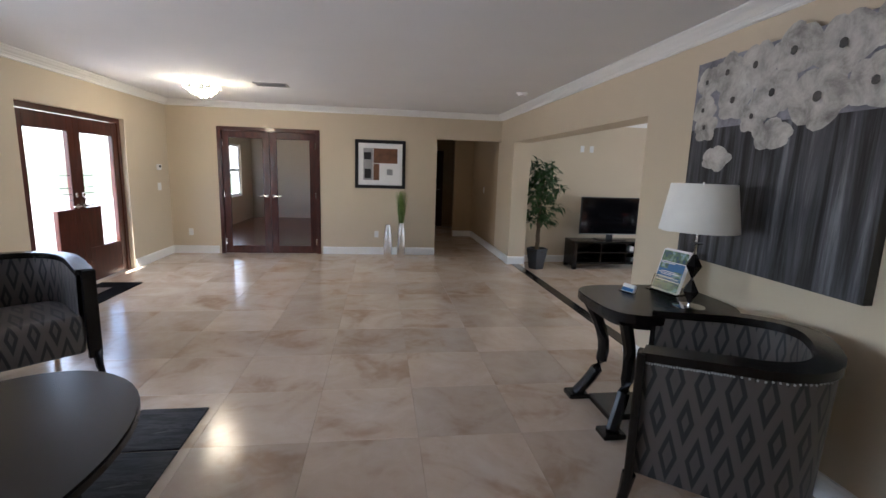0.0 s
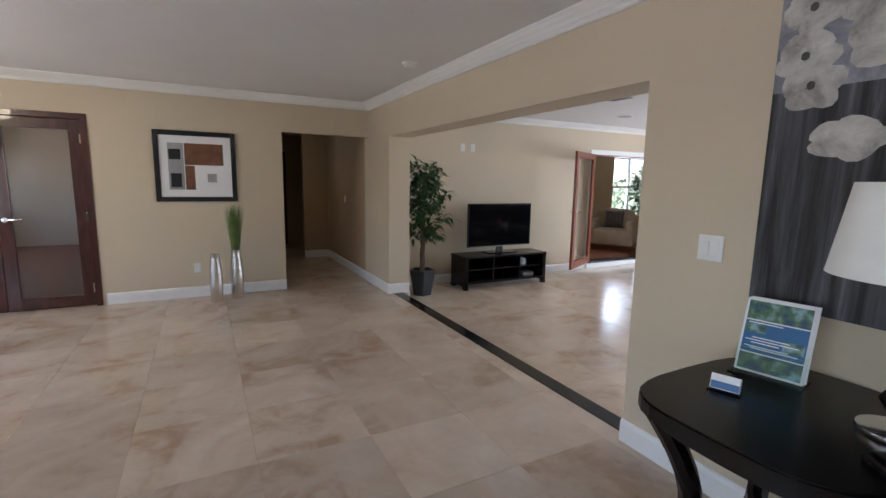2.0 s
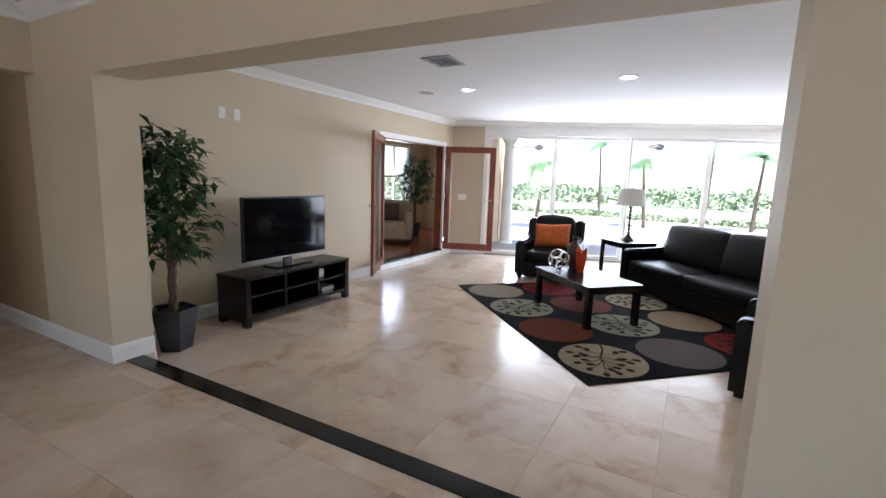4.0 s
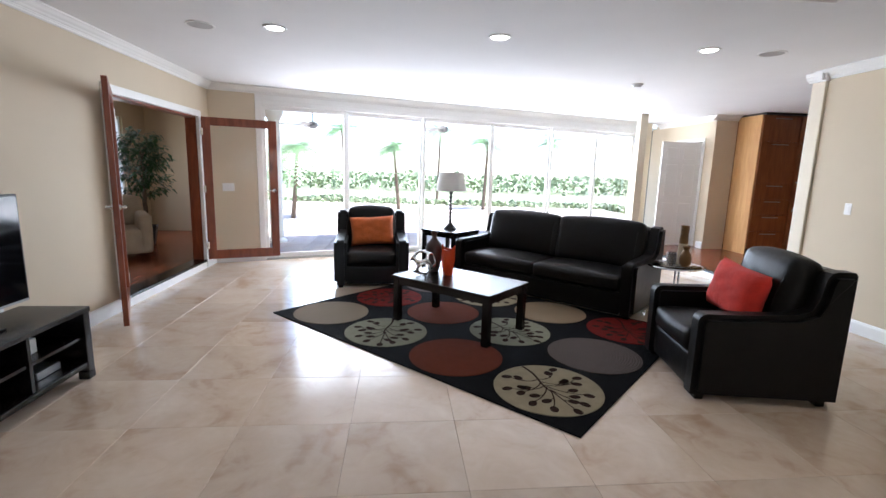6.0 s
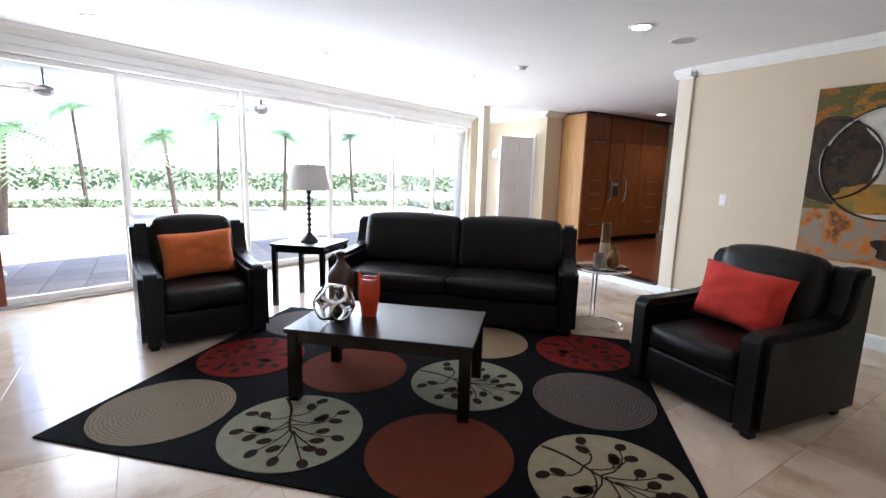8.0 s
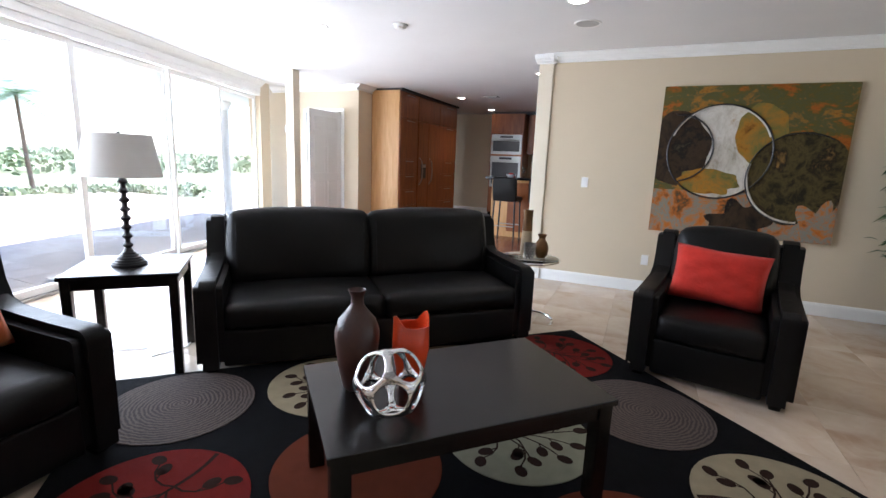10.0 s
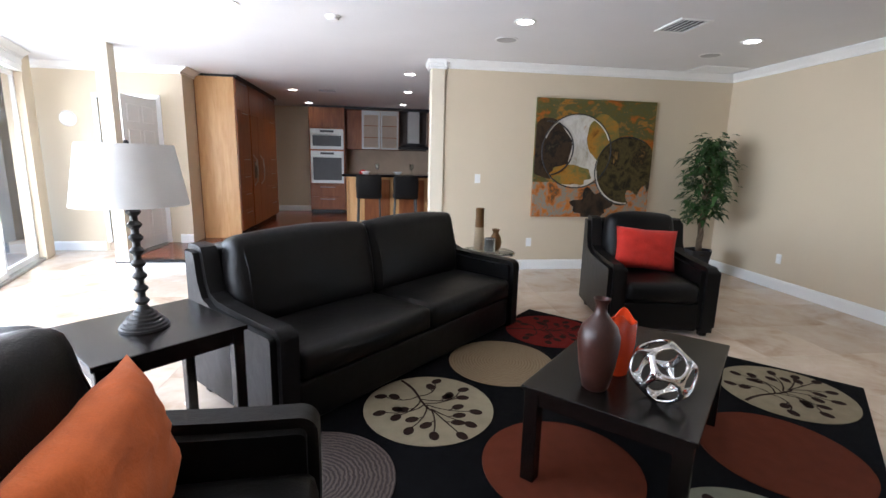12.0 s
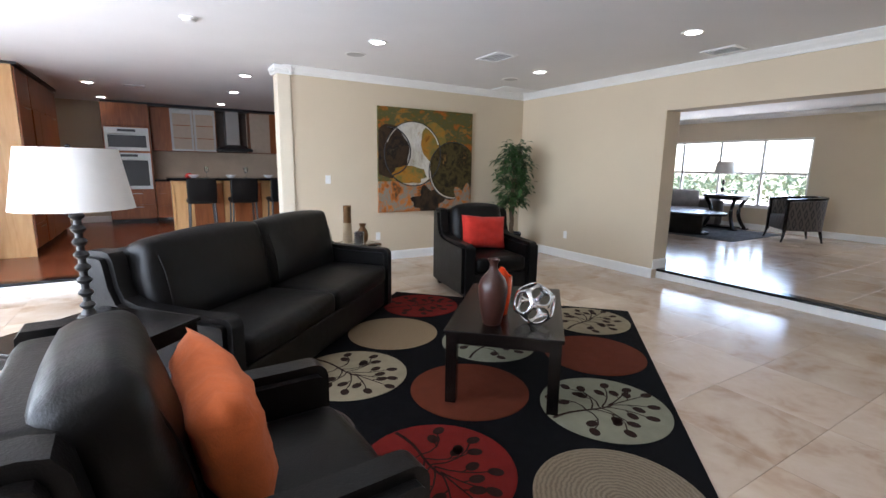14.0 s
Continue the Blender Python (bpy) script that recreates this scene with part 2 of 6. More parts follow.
ESPRESSO = wood("espresso_wood", (0.003, 0.0022, 0.002), (0.0075, 0.005, 0.004), 0.27, (2, 9, 9))
LEATHER = mat("black_leather", (0.0046, 0.0040, 0.0038), 0.38, var=0.25, scale=5, bump=0.25, fine=160, spec=0.2, crease=0.14)
ORANGE = mat("orange_velvet", (0.52, 0.115, 0.022), 0.85, var=0.2, scale=9, bump=0.25, fine=200, sheen=0.05, crease=0.5)
RED = mat("red_velvet", (0.52, 0.022, 0.010), 0.85, var=0.2, scale=9, bump=0.25, fine=200, sheen=0.05, crease=0.5)
RUGBLACK = mat("black_wool", (0.0028, 0.0028, 0.0036), 0.95, var=0.4, scale=20, bump=0.6, fine=300, spec=0.1)
WCREAM = mat("cream_wool", (0.2574, 0.2214, 0.1493), 0.95, var=0.12, scale=14, bump=0.6, fine=300, spec=0.1)
WSAGE = mat("sage_wool", (0.2059, 0.2059, 0.1493), 0.95, var=0.12, scale=14, bump=0.6, fine=300, spec=0.1)
WRUST = mat("rust_wool", (0.105, 0.025, 0.0125), 0.95, var=0.12, scale=14, bump=0.6, fine=300, spec=0.1)
WRED = mat("red_wool", (0.1236, 0.0103, 0.0083), 0.95, var=0.15, scale=14, bump=0.6, fine=300, spec=0.1)
WBROWN = mat("brown_wool", (0.0232, 0.0113, 0.0083), 0.95, var=0.15, scale=14, bump=0.5, fine=300, spec=0.1)
STAUPE = swirl("taupe_swirl_wool", (0.1287, 0.0978, 0.0618), (0.1956, 0.1596, 0.1081))
SMAUVE = swirl("mauve_swirl_wool", (0.030, 0.020, 0.017), (0.085, 0.062, 0.052))
STAN = swirl("tan_swirl_wool", (0.1544, 0.1030, 0.0515), (0.2162, 0.1596, 0.0927))
CHROME = mat("chrome", (0.8, 0.8, 0.8), 0.08, 1.0, var=0.03, bump=0)
HAMMER = mat("hammered_silver", (0.62, 0.60, 0.57), 0.2, 1.0, var=0.1, scale=20, bump=0.9, fine=70)
STEEL = mat("brushed_steel", (0.40, 0.40, 0.39), 0.42, 1.0, var=0.06, scale=3, stretch=(1, 40, 1), bump=0.02)
SHADE = mat("white_linen", (0.80, 0.79, 0.76), 0.9, var=0.04, scale=10, bump=0.2, fine=250)
BLACKMET = mat("black_iron", (0.012, 0.011, 0.011), 0.38, 0.0, var=0.3, scale=12)
PLASTIC = mat("white_plastic", (0.8, 0.8, 0.79), 0.35, var=0.02, bump=0.0)
SCREEN = mat("black_screen", (0.004, 0.004, 0.005), 0.07, var=0.1, bump=0)
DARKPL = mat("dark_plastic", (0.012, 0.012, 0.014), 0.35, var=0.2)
POTM = mat("dark_blue_grey_pot", (0.010, 0.012, 0.017), 0.4, var=0.25, scale=8)
BARK = mat("bark", (0.12, 0.085, 0.055), 0.9, var=0.35, scale=18, bump=0.8, fine=60)
LEAF = mat("ficus_leaf", (0.035, 0.085, 0.022), 0.4, var=0.3, scale=6, bump=0.1, spec=0.4)
SOIL = mat("soil", (0.03, 0.02, 0.013), 0.95, var=0.4, scale=30, bump=0.8)
GRASSM = mat("onion_grass", (0.13, 0.20, 0.045), 0.7, var=0.3, scale=10)
ORANGEGL = mat("orange_glazed_ceramic", (0.62, 0.055, 0.012), 0.12, var=0.15, scale=6, coat=0.5)
BROWNVASE = mat("brown_bronze_glaze", (0.045, 0.015, 0.010), 0.35, var=0.5, scale=5, bump=0.1)
GOLDVASE = mat("gold_bronze_glaze", (0.17, 0.085, 0.028), 0.3, 0.4, var=0.3, scale=5)
CREAMV = mat("cream_glaze", (0.5, 0.4, 0.26), 0.4, var=0.1, scale=5)
DIAM = diamonds("diamond_weave")
GLASS = glass("window_glass", gloss=0.2)
CLEAR = glass("clear_glass", (0.93, 0.97, 0.95), 1.0)
FROST = mat("frosted_door_glass", (0.42, 0.34, 0.27), 0.25, var=0.05, scale=12, bump=0.2)
BULB = mat("lit_bulb", (1.0, 0.86, 0.62), 0.4, var=0, bump=0, emit=6)
DOWNL = mat("lit_downlight", (1.0, 0.93, 0.82), 0.4, var=0, bump=0, emit=3.5)
FLYER, NAVY, WHITEP = flyer("photo_print"), mat("blue_print", (0.02, 0.12, 0.30), 0.3, var=0.1), mat("white_paper", (0.8, 0.8, 0.8), 0.4, var=0.02)
GREYRUG = strokes("grey_patch_rug", [(0.02, 0.02, 0.02), (0.10, 0.10, 0.10), (0.05, 0.05, 0.05), (0.2, 0.2, 0.19)], 3, (1, 5, 1), 0.6, 0.95)
LINENSOFA = mat("cream_linen", (0.42, 0.34, 0.24), 0.9, var=0.1, scale=8, bump=0.4, fine=200)
TAUPEFAB = mat("taupe_fabric", (0.12, 0.10, 0.085), 0.85, var=0.2, scale=12, bump=0.4, fine=180)
PAVER = mat("patio_paver", (0.36, 0.30, 0.26), 0.85, var=0.12, scale=2, bump=0.3, fine=60, rand=0.15)
SAND = mat("paver_joint_sand", (0.34, 0.29, 0.25), 0.95, var=0.15, scale=3, bump=0.3)
LAWN = mat("lawn", (0.11, 0.125, 0.07), 0.95, var=0.3, scale=2.5, bump=0.6, fine=40)
HEDGE = mat("hedge_leaf", (0.15, 0.19, 0.10), 0.6, var=0.4, scale=4, rand=0.2)
PALMLEAF = mat("palm_leaf", (0.08, 0.15, 0.05), 0.5, var=0.3, scale=4)
STUCCO = mat("white_stucco", (0.75, 0.74, 0.70), 0.8, var=0.06, scale=3, bump=0.3)
BLUECEIL = mat("pale_blue_board", (0.66, 0.77, 0.80), 0.7, var=0.05, scale=3)


# ---- mesh helpers ----
def part(name, bm, material, parent=None, label="", smooth=False):
    me = bpy.data.meshes.new(name)
    bm.normal_update()
    bm.to_mesh(me)
    bm.free()
    me.materials.append(material)
    if smooth:
        me.polygons.foreach_set("use_smooth", [True] * len(me.polygons))
        if smooth != "all":
            me.set_sharp_from_angle(angle=radians(38))
    ob = new(name, me)
    if parent is not None:
        ob.parent = parent
    if label:
        ob["label"] = label
    return ob


def thing(name, m, label, category, group=""):
    ob = new(name)
    ob.empty_display_size = 0.1
    ob.matrix_basis = m
    return tagged(ob, label, category, group)


def add_box(bm, lo, hi, bevel=0.0, seg=1, m=None):
    c = [(a + b) / 2 for a, b in zip(lo, hi)]
    s = [abs(b - a) for a, b in zip(lo, hi)]
    mm = (m or Matrix()) @ Matrix.Translation(c) @ Matrix.Diagonal((*s, 1))
    vs = bmesh.ops.create_cube(bm, size=1, matrix=mm)["verts"]
    if bevel:
        es = {e for v in vs for e in v.link_edges}
        bmesh.ops.bevel(bm, geom=list(es), offset=bevel, segments=seg, affect="EDGES", profile=0.6)
    return bm


def box(lo, hi, bevel=0.0, seg=1, m=None):
    return add_box(bmesh.new(), lo, hi, bevel, seg, m)


def soft_box(lo, hi, r=0.05, puff=0.02, seg=3, cuts=6):
    """A padded block: rounded edges and faces that bulge a little."""
    bm = box(lo, hi, r, seg)
    bmesh.ops.subdivide_edges(bm, edges=[e for e in bm.edges if e.calc_length() > 0.12], cuts=cuts, use_grid_fill=True)
    c = Vector([(a + b) / 2 for a, b in zip(lo, hi)])
    h = Vector([(b - a) / 2 for a, b in zip(lo, hi)])
    for v in bm.verts:
        p = v.co - c
        q = [min(1, abs(p[i] / h[i])) for i in range(3)]
        for i in range(3):
            if q[i] > 0.8:
                j, k = (i + 1) % 3, (i + 2) % 3
                f = max(0, 1 - q[j] ** 2) * max(0, 1 - q[k] ** 2)
                v.co[i] += math.copysign(puff * f, p[i])
        v.co += Vector((noise.noise(v.co * 6), noise.noise(v.co * 6 + Vector((9, 0, 0))), noise.noise(v.co * 6 + Vector((0, 9, 0))))) * 0.004
    return bm


def lathe(profile, steps=28, bm=None, m=None, caps=True):
    bm = bm or bmesh.new()
    m = m or Matrix()
    rings = []
    for r, z in profile:
        rings.append([bm.verts.new(m @ Vector((max(r, 1e-4) * math.cos(2 * math.pi * i / steps), max(r, 1e-4) * math.sin(2 * math.pi * i / steps), z))) for i in range(steps)])
    for a, b in zip(rings, rings[1:]):
        for i in range(steps):
            j = (i + 1) % steps
            bm.faces.new((a[i], a[j], b[j], b[i]))
    if caps:
        bm.faces.new(rings[0][::-1])
        bm.faces.new(rings[-1])
    else:
        for i in range(steps):
            j = (i + 1) % steps
            bm.faces.new((rings[-1][i], rings[-1][j], rings[0][j], rings[0][i]))
    return bm


def tube(points, radius, steps=8, bm=None, taper=1.0):
    bm = bm or bmesh.new()
    pts = [Vector(p) for p in points]
    rings = []
    for i, p in enumerate(pts):
        d = (pts[min(i + 1, len(pts) - 1)] - pts[max(i - 1, 0)]).normalized()
        u = d.cross(Vector((0, 0, 1)) if abs(d.z) < 0.95 else Vector((1, 0, 0))).normalized()
        w = d.cross(u)
        r = radius * (1 + (taper - 1) * i / max(1, len(pts) - 1))
        rings.append([bm.verts.new(p + (u * math.cos(2 * math.pi * k / steps) + w * math.sin(2 * math.pi * k / steps)) * r) for k in range(steps)])
    for a, b in zip(rings, rings[1:]):
        for k in range(steps):
            j = (k + 1) % steps
            bm.faces.new((a[k], a[j], b[j], b[k]))
    bm.faces.new(rings[0][::-1])
    bm.faces.new(rings[-1])
    return bm


def prism(outline, z0, z1, bevel=0.0, bm=None):
    bm = bm or bmesh.new()
    f = bm.faces.new([bm.verts.new((x, y, z0)) for x, y in outline])
    r = bmesh.ops.extrude_face_region(bm, geom=[f])
    top = [g for g in r["geom"] if isinstance(g, bmesh.types.BMVert)]
    for v in top:
        v.co.z = z1
    bmesh.ops.recalc_face_normals(bm, faces=bm.faces)
    if bevel:
        es = [e for e in bm.edges if abs(e.verts[0].co.z - e.verts[1].co.z) < 1e-6]
        bmesh.ops.bevel(bm, geom=es, offset=bevel, segments=2, affect="EDGES")
    return bm


def structure(name, bm, material, label="", smooth=False, parent=None):
    ob = part(name, bm, material, parent, smooth=smooth)
    if parent is None:
        tagged(ob, label, name.split("_")[0], kind="structure")
    return ob


def sweep(profile, a, b, inward):
    """Profile of (out from the wall, height) swept from a to b along a wall whose room lies inward."""
    bm = bmesh.new()
    a, b, n = Vector(a), Vector(b), Vector(inward).normalized()
    rows = [[bm.verts.new(p + n * o + Vector((0, 0, h))) for o, h in profile] for p in (a, b)]
    k = len(profile)
    for i in range(k):
        j = (i + 1) % k
        bm.faces.new((rows[0][i], rows[0][j], rows[1][j], rows[1][i]))
    bm.faces.new(rows[0][::-1]), bm.faces.new(rows[1])
    bmesh.ops.recalc_face_normals(bm, faces=bm.faces)
    return bm


CROWN = [(0.0, 0.0), (0.10, 0.0), (0.10, -0.012), (0.092, -0.016), (0.086, -0.020), (0.07, -0.036), (0.05, -0.048), (0.038, -0.060), (0.026, -0.066), (0.026, -0.072), (0.020, -0.076), (0.020, -0.088), (0.012, -0.095), (0.0, -0.095)]
BASE = [(0.0, 0.0), (0.016, 0.0), (0.016, 0.105), (0.009, 0.125), (0.0, 0.13)]


def crown(a, b, inward):
    structure("crown_molding", sweep(CROWN, (*a, CEIL - 0.002), (*b, CEIL - 0.002), inward), TRIM, "white painted crown molding along the ceiling")


def base(a, b, inward, z=0.0):
    structure("baseboard", sweep(BASE, (*a, z), (*b, z), inward), TRIM, "white painted baseboard along the wall")


# ---- structure ----
TOP = CEIL + 0.1


def wall(name, boxes, material=WALL, label="beige painted plaster wall"):
    bm = bmesh.new()
    for lo, hi in boxes:
        add_box(bm, lo, hi)
    return structure(name, bm, material, label)


T = 0.16
# living room
wall("wall_north", [((WX - T, NY, -0.3), (-1.84, NY + T, TOP)), ((-0.22, NY, -0.3), (1.79, NY + T, TOP)), ((-1.84, NY, 2.10), (-0.22, NY + T, TOP)), ((1.79, NY, 2.05), (EX, NY + T, TOP)),
                    ((EX, NY, -0.3), (7.2, NY + T, TOP)), ((7.2, NY, 2.03), (9.2, NY + T, TOP)), ((9.2, NY, -0.3), (G0.x + 0.06, NY + T, TOP))])
DY0, DY1 = 5.64, 7.54
VY0, VY1 = -0.02, 3.62
wall("wall_west", [((WX - T, -3.2, -0.3), (WX, VY0, TOP)), ((WX - T, VY0, -0.3), (WX, VY1, 0.50)), ((WX - T, VY0, 1.98), (WX, VY1, TOP)), ((WX - T, VY1, -0.3), (WX, DY0, TOP)),
                   ((WX - T, DY0, 2.05), (WX, DY1, TOP)), ((WX - T, DY1, -0.3), (WX, NY, TOP))])
wall("wall_south_living", [((WX - T, -3.2 - T, -0.3), (FX, -3.2, TOP))])
OY0, OY1, OZ = 4.21, 7.97, 2.0
bm = box((EX, -3.2, -0.3), (FX, OY0, TOP))
add_box(bm, (EX, OY1, -0.3), (FX, NY, TOP))
add_box(bm, (EX, OY0, OZ), (FX, OY1, TOP))
structure("wall_between_rooms", bm, WALL, "thick beige plaster wall with a wide opening")
# family room and kitchen
wall("wall_south_family", [((FX, SY - 0.2, -0.3), (7.1, SY, TOP))])
KX1, KY0 = 11.0, -4.35
wall("wall_kitchen_back", [((FX, KY0 - T, -0.3), (13.4, KY0, TOP))])
wall("wall_kitchen_west", [((FX, KY0, -0.3), (FX + T, SY - 0.2, TOP))])
wall("wall_east_return", [((11.85, 0.0, -0.3), (12.9, T, TOP)), ((11.0, 0.0, 2.06), (11.85, T, TOP))])
wall("wall_pantry_corner", [((10.66, -0.22, -0.3), (10.84, T + 0.04, TOP)), ((10.84, 0.0, -0.3), (11.0, T, TOP))])
wall("wall_pantry", [((13.2, KY0, -0.3), (13.2 + T, 0, TOP))], mat("grey_slate", (0.13, 0.13, 0.125), 0.6, var=0.35, scale=5), "grey slate-tiled wall behind the pantry door")
# slanted glass wall: head and jambs
HEAD = 2.32
def along(d, out=0.0, z=0.0):
    p = G0 + GDIR * d + GOUT * out
    return Vector((p.x, p.y, z))


GM = Matrix.Translation(G0) @ Matrix.Rotation(radians(GANG), 4, "Z")   # local x along the glass, y outwards
W0, W1 = 0.72, GLEN - 0.06
bm = box((0, 0, -0.3), (W0, 0.2, TOP), m=GM)
add_box(bm, (W0, 0, HEAD), (W1, 0.2, TOP), m=GM)
add_box(bm, (W1, 0, -0.3), (GLEN + 0.3, 0.2, TOP), m=GM)
structure("wall_glass_head", bm, WALL, "beige plaster wall around the sliding glass doors")

# ceilings
structure("ceiling", box((WX - T, -3.4, CEIL), (FX, NY + T, CEIL + 0.12)), CEILM, "white painted ceiling")
bm = bmesh.new()
prism([(FX, KY0 - T), (13.4, KY0 - T), (13.4, 0), (12.65, 0.0), (9.75, NY + T), (FX, NY + T)], CEIL, CEIL + 0.12, bm=bm)
structure("ceiling", bm, CEILM, "white painted ceiling with downlights")

# floors: bed, then tiles
TS = 0.61
living_floor = structure("floor", box((WX - T, -3.2, -0.3), (FX - 0.111, NY + 5.2, -0.006)), GROUT, "cream polished travertine tile floor with brown clouds")
bm = prism([(FX - 0.109, -0.2), (12.65, -0.2), (9.74, NY + 0.1), (FX - 0.109, NY + 0.1)], -0.4, F - 0.006)
family_floor = structure("floor_family", bm, GROUT, "sunken cream polished travertine tile floor")
# thresholds and risers of the sunken room
structure("threshold", box((FX - 0.215, OY0 + 0.002, -0.03), (FX - 0.085, OY1 - 0.002, 0.004), 0.004), BLACKSTONE, "black granite threshold strip on the step")
structure("trim_riser", box((FX - 0.11, OY0, F), (FX - 0.095, OY1, -0.03)), TRIM, "white painted riser under the threshold")
structure("threshold", box((7.1, SY - 0.22, -0.03), (KX1 + 0.1, SY - 0.08, 0.004), 0.004), BLACKSTONE, "black granite edge of the raised kitchen floor")
structure("trim_riser", box((7.1, SY - 0.1, F), (KX1 + 0.08, SY - 0.086, -0.03)), TRIM, "white painted riser of the kitchen step")
structure("threshold", box((KX1 - 0.04, 0.2, -0.03), (KX1 + 0.1, SY - 0.22, 0.004), 0.004), BLACKSTONE, "black granite edge of the raised kitchen floor")
structure("trim_riser", box((KX1 + 0.07, 0.2, F), (KX1 + 0.084, SY - 0.1, -0.03)), TRIM, "white painted riser of the kitchen step")
structure("threshold", box((7.2, NY - 0.02, -0.03), (9.2, NY + T + 0.02, 0.004), 0.004), BLACKSTONE, "black granite threshold of the sunroom doorway")
structure("trim_riser", box((7.2, NY - 0.012, F), (9.2, NY + 0.002, -0.03)), TRIM, "white painted riser below the doorway")
structure("platform", box((FX + T, KY0, -0.4), (KX1 - 0.02, SY - 0.2, -0.008)), GROUT, "raised base of the kitchen floor")
structure("platform", box((KX1 - 0.02, KY0, -0.4), (13.2, 0.15, -0.008)), GROUT, "raised base of the pantry floor")

# crown moldings and baseboards
crown((WX, NY), (EX, NY), (0, -1, 0))
crown((WX, -3.2), (WX, NY), (1, 0, 0))
crown((EX, -3.2), (EX, NY), (-1, 0, 0))
crown((FX, NY), (G0.x, NY), (0, -1, 0))
crown((FX, SY), (FX, NY), (1, 0, 0))
crown((FX, SY), (7.1, SY), (0, 1, 0))
crown((7.1, SY - 0.2), (7.1, SY + 0.085), (1, 0, 0))
crown((G0.x, G0.y), (G1.x, G1.y), -GOUT)
crown((11.0, T), (12.6, T), (0, 1, 0))
crown((10.66, T + 0.04), (10.84, T + 0.04), (0, 1, 0))
crown((10.66, -0.22), (10.66, T + 0.12), (-1, 0, 0))
crown((10.84, T), (11.0, T), (0, 1, 0))
base((10.66, T + 0.04), (10.84, T + 0.04), (0, 1, 0))
for a, b in ((WX, -1.89), (-0.17, 1.79)):
    base((a, NY), (b, NY), (0, -1, 0))
base((WX, DY1 + 0.02), (WX, NY), (1, 0, 0))
base((WX, -3.2), (WX, DY0 - 0.02), (1, 0, 0))
base((EX, -3.2), (EX, OY0), (-1, 0, 0))
base((EX, OY1), (EX, NY + 4), (-1, 0, 0))
base((EX - 0.016, OY1), (FX, OY1), (0, -1, 0))
base((EX, OY0), (FX, OY0), (0, 1, 0))
base((FX, NY), (7.13, NY), (0, -1, 0), F)
base((9.22, NY), (G0.x, NY), (0, -1, 0), F)
base((FX, OY1), (FX, NY), (1, 0, 0), F)
base((FX, SY), (FX, OY0), (1, 0, 0), F)
base((FX, SY), (7.1, SY), (0, 1, 0), F)
base((7.1, SY - 0.2), (7.1, SY), (1, 0, 0), 0)
base((11.9, T), (12.6, T), (0, 1, 0), F)
base((3.4, KY0), (13.2, KY0), (0, 1, 0), 0)
b0, b1 = along(0), along(W0 - 0.04)
base((b0.x, b0.y), (b1.x, b1.y), -GOUT, F)

# hallway behind the north wall
HE = 13.2
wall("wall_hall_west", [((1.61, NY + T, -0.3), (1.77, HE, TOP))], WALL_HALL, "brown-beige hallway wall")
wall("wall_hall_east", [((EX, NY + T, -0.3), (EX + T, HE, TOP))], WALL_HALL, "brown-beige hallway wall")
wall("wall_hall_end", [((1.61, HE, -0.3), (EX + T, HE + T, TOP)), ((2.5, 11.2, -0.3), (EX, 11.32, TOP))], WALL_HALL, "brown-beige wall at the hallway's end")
structure("ceiling", box((1.61, NY + T, 2.4), (EX + T, HE + T, 2.5)), CEILM, "white hallway ceiling")
base((2.5, 11.2), (EX, 11.2), (0, -1, 0))
hd = thing("hall_door", pose(1.8, HE - 0.05, 0), "dark wooden door at the end of the hallway", "door")
hd["kind"] = "structure"
part("panel", box((0.0, 0, 0), (0.7, 0.045, 2.03), 0.004), MAHOG, hd)
part("handle", tube([(0.63, -0.05, 1), (0.53, -0.05, 1)], 0.01), CHROME, hd)

# study behind the french doors
SX0, SX1, SYE = -2.85, 1.3, 14.6
wall("wall_study", [((SX0 - T, NY + T, -0.3), (SX0, 12.0, TOP)), ((SX0 - T, 13.6, -0.3), (SX0, SYE, TOP)), ((SX0 - T, 12.0, -0.3), (SX0, 13.6, 0.7)), ((SX0 - T, 12.0, 2.0), (SX0, 13.6, TOP)),
                    ((SX0 - T, SYE, -0.3), (SX1 + T, SYE + T, TOP)), ((SX1, NY + T, -0.3), (SX1 + T, SYE, TOP))], WALL, "beige wall of the study")
structure("ceiling", box((SX0 - T, NY + T, CEIL), (SX1 + T, SYE + T, CEIL + 0.1)), CEILM, "white study ceiling")
study_floor = structure("floor_study", box((SX0, NY + 0.1, -0.02), (SX1, SYE, -0.004)), PLANK, "red-brown cherry wood floor of the study")

# sunroom behind the open glass doors
UX0, UX1, UYE = 6.6, 12.2, 11.0
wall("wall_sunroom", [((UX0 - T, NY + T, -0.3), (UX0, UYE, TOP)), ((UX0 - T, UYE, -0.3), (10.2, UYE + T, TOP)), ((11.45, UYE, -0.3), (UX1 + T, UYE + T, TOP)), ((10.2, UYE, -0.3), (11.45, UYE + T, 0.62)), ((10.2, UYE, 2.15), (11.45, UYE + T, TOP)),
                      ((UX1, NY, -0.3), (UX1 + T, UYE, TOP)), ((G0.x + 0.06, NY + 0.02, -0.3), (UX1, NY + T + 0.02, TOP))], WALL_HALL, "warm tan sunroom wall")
structure("ceiling", box((UX0, NY + T, CEIL), (UX1, UYE + T, CEIL + 0.1)), CEILM, "white sunroom ceiling")
structure("platform", box((UX0, NY + T, -0.4), (UX1, UYE, -0.01)), GROUT, "raised base of the sunroom floor")


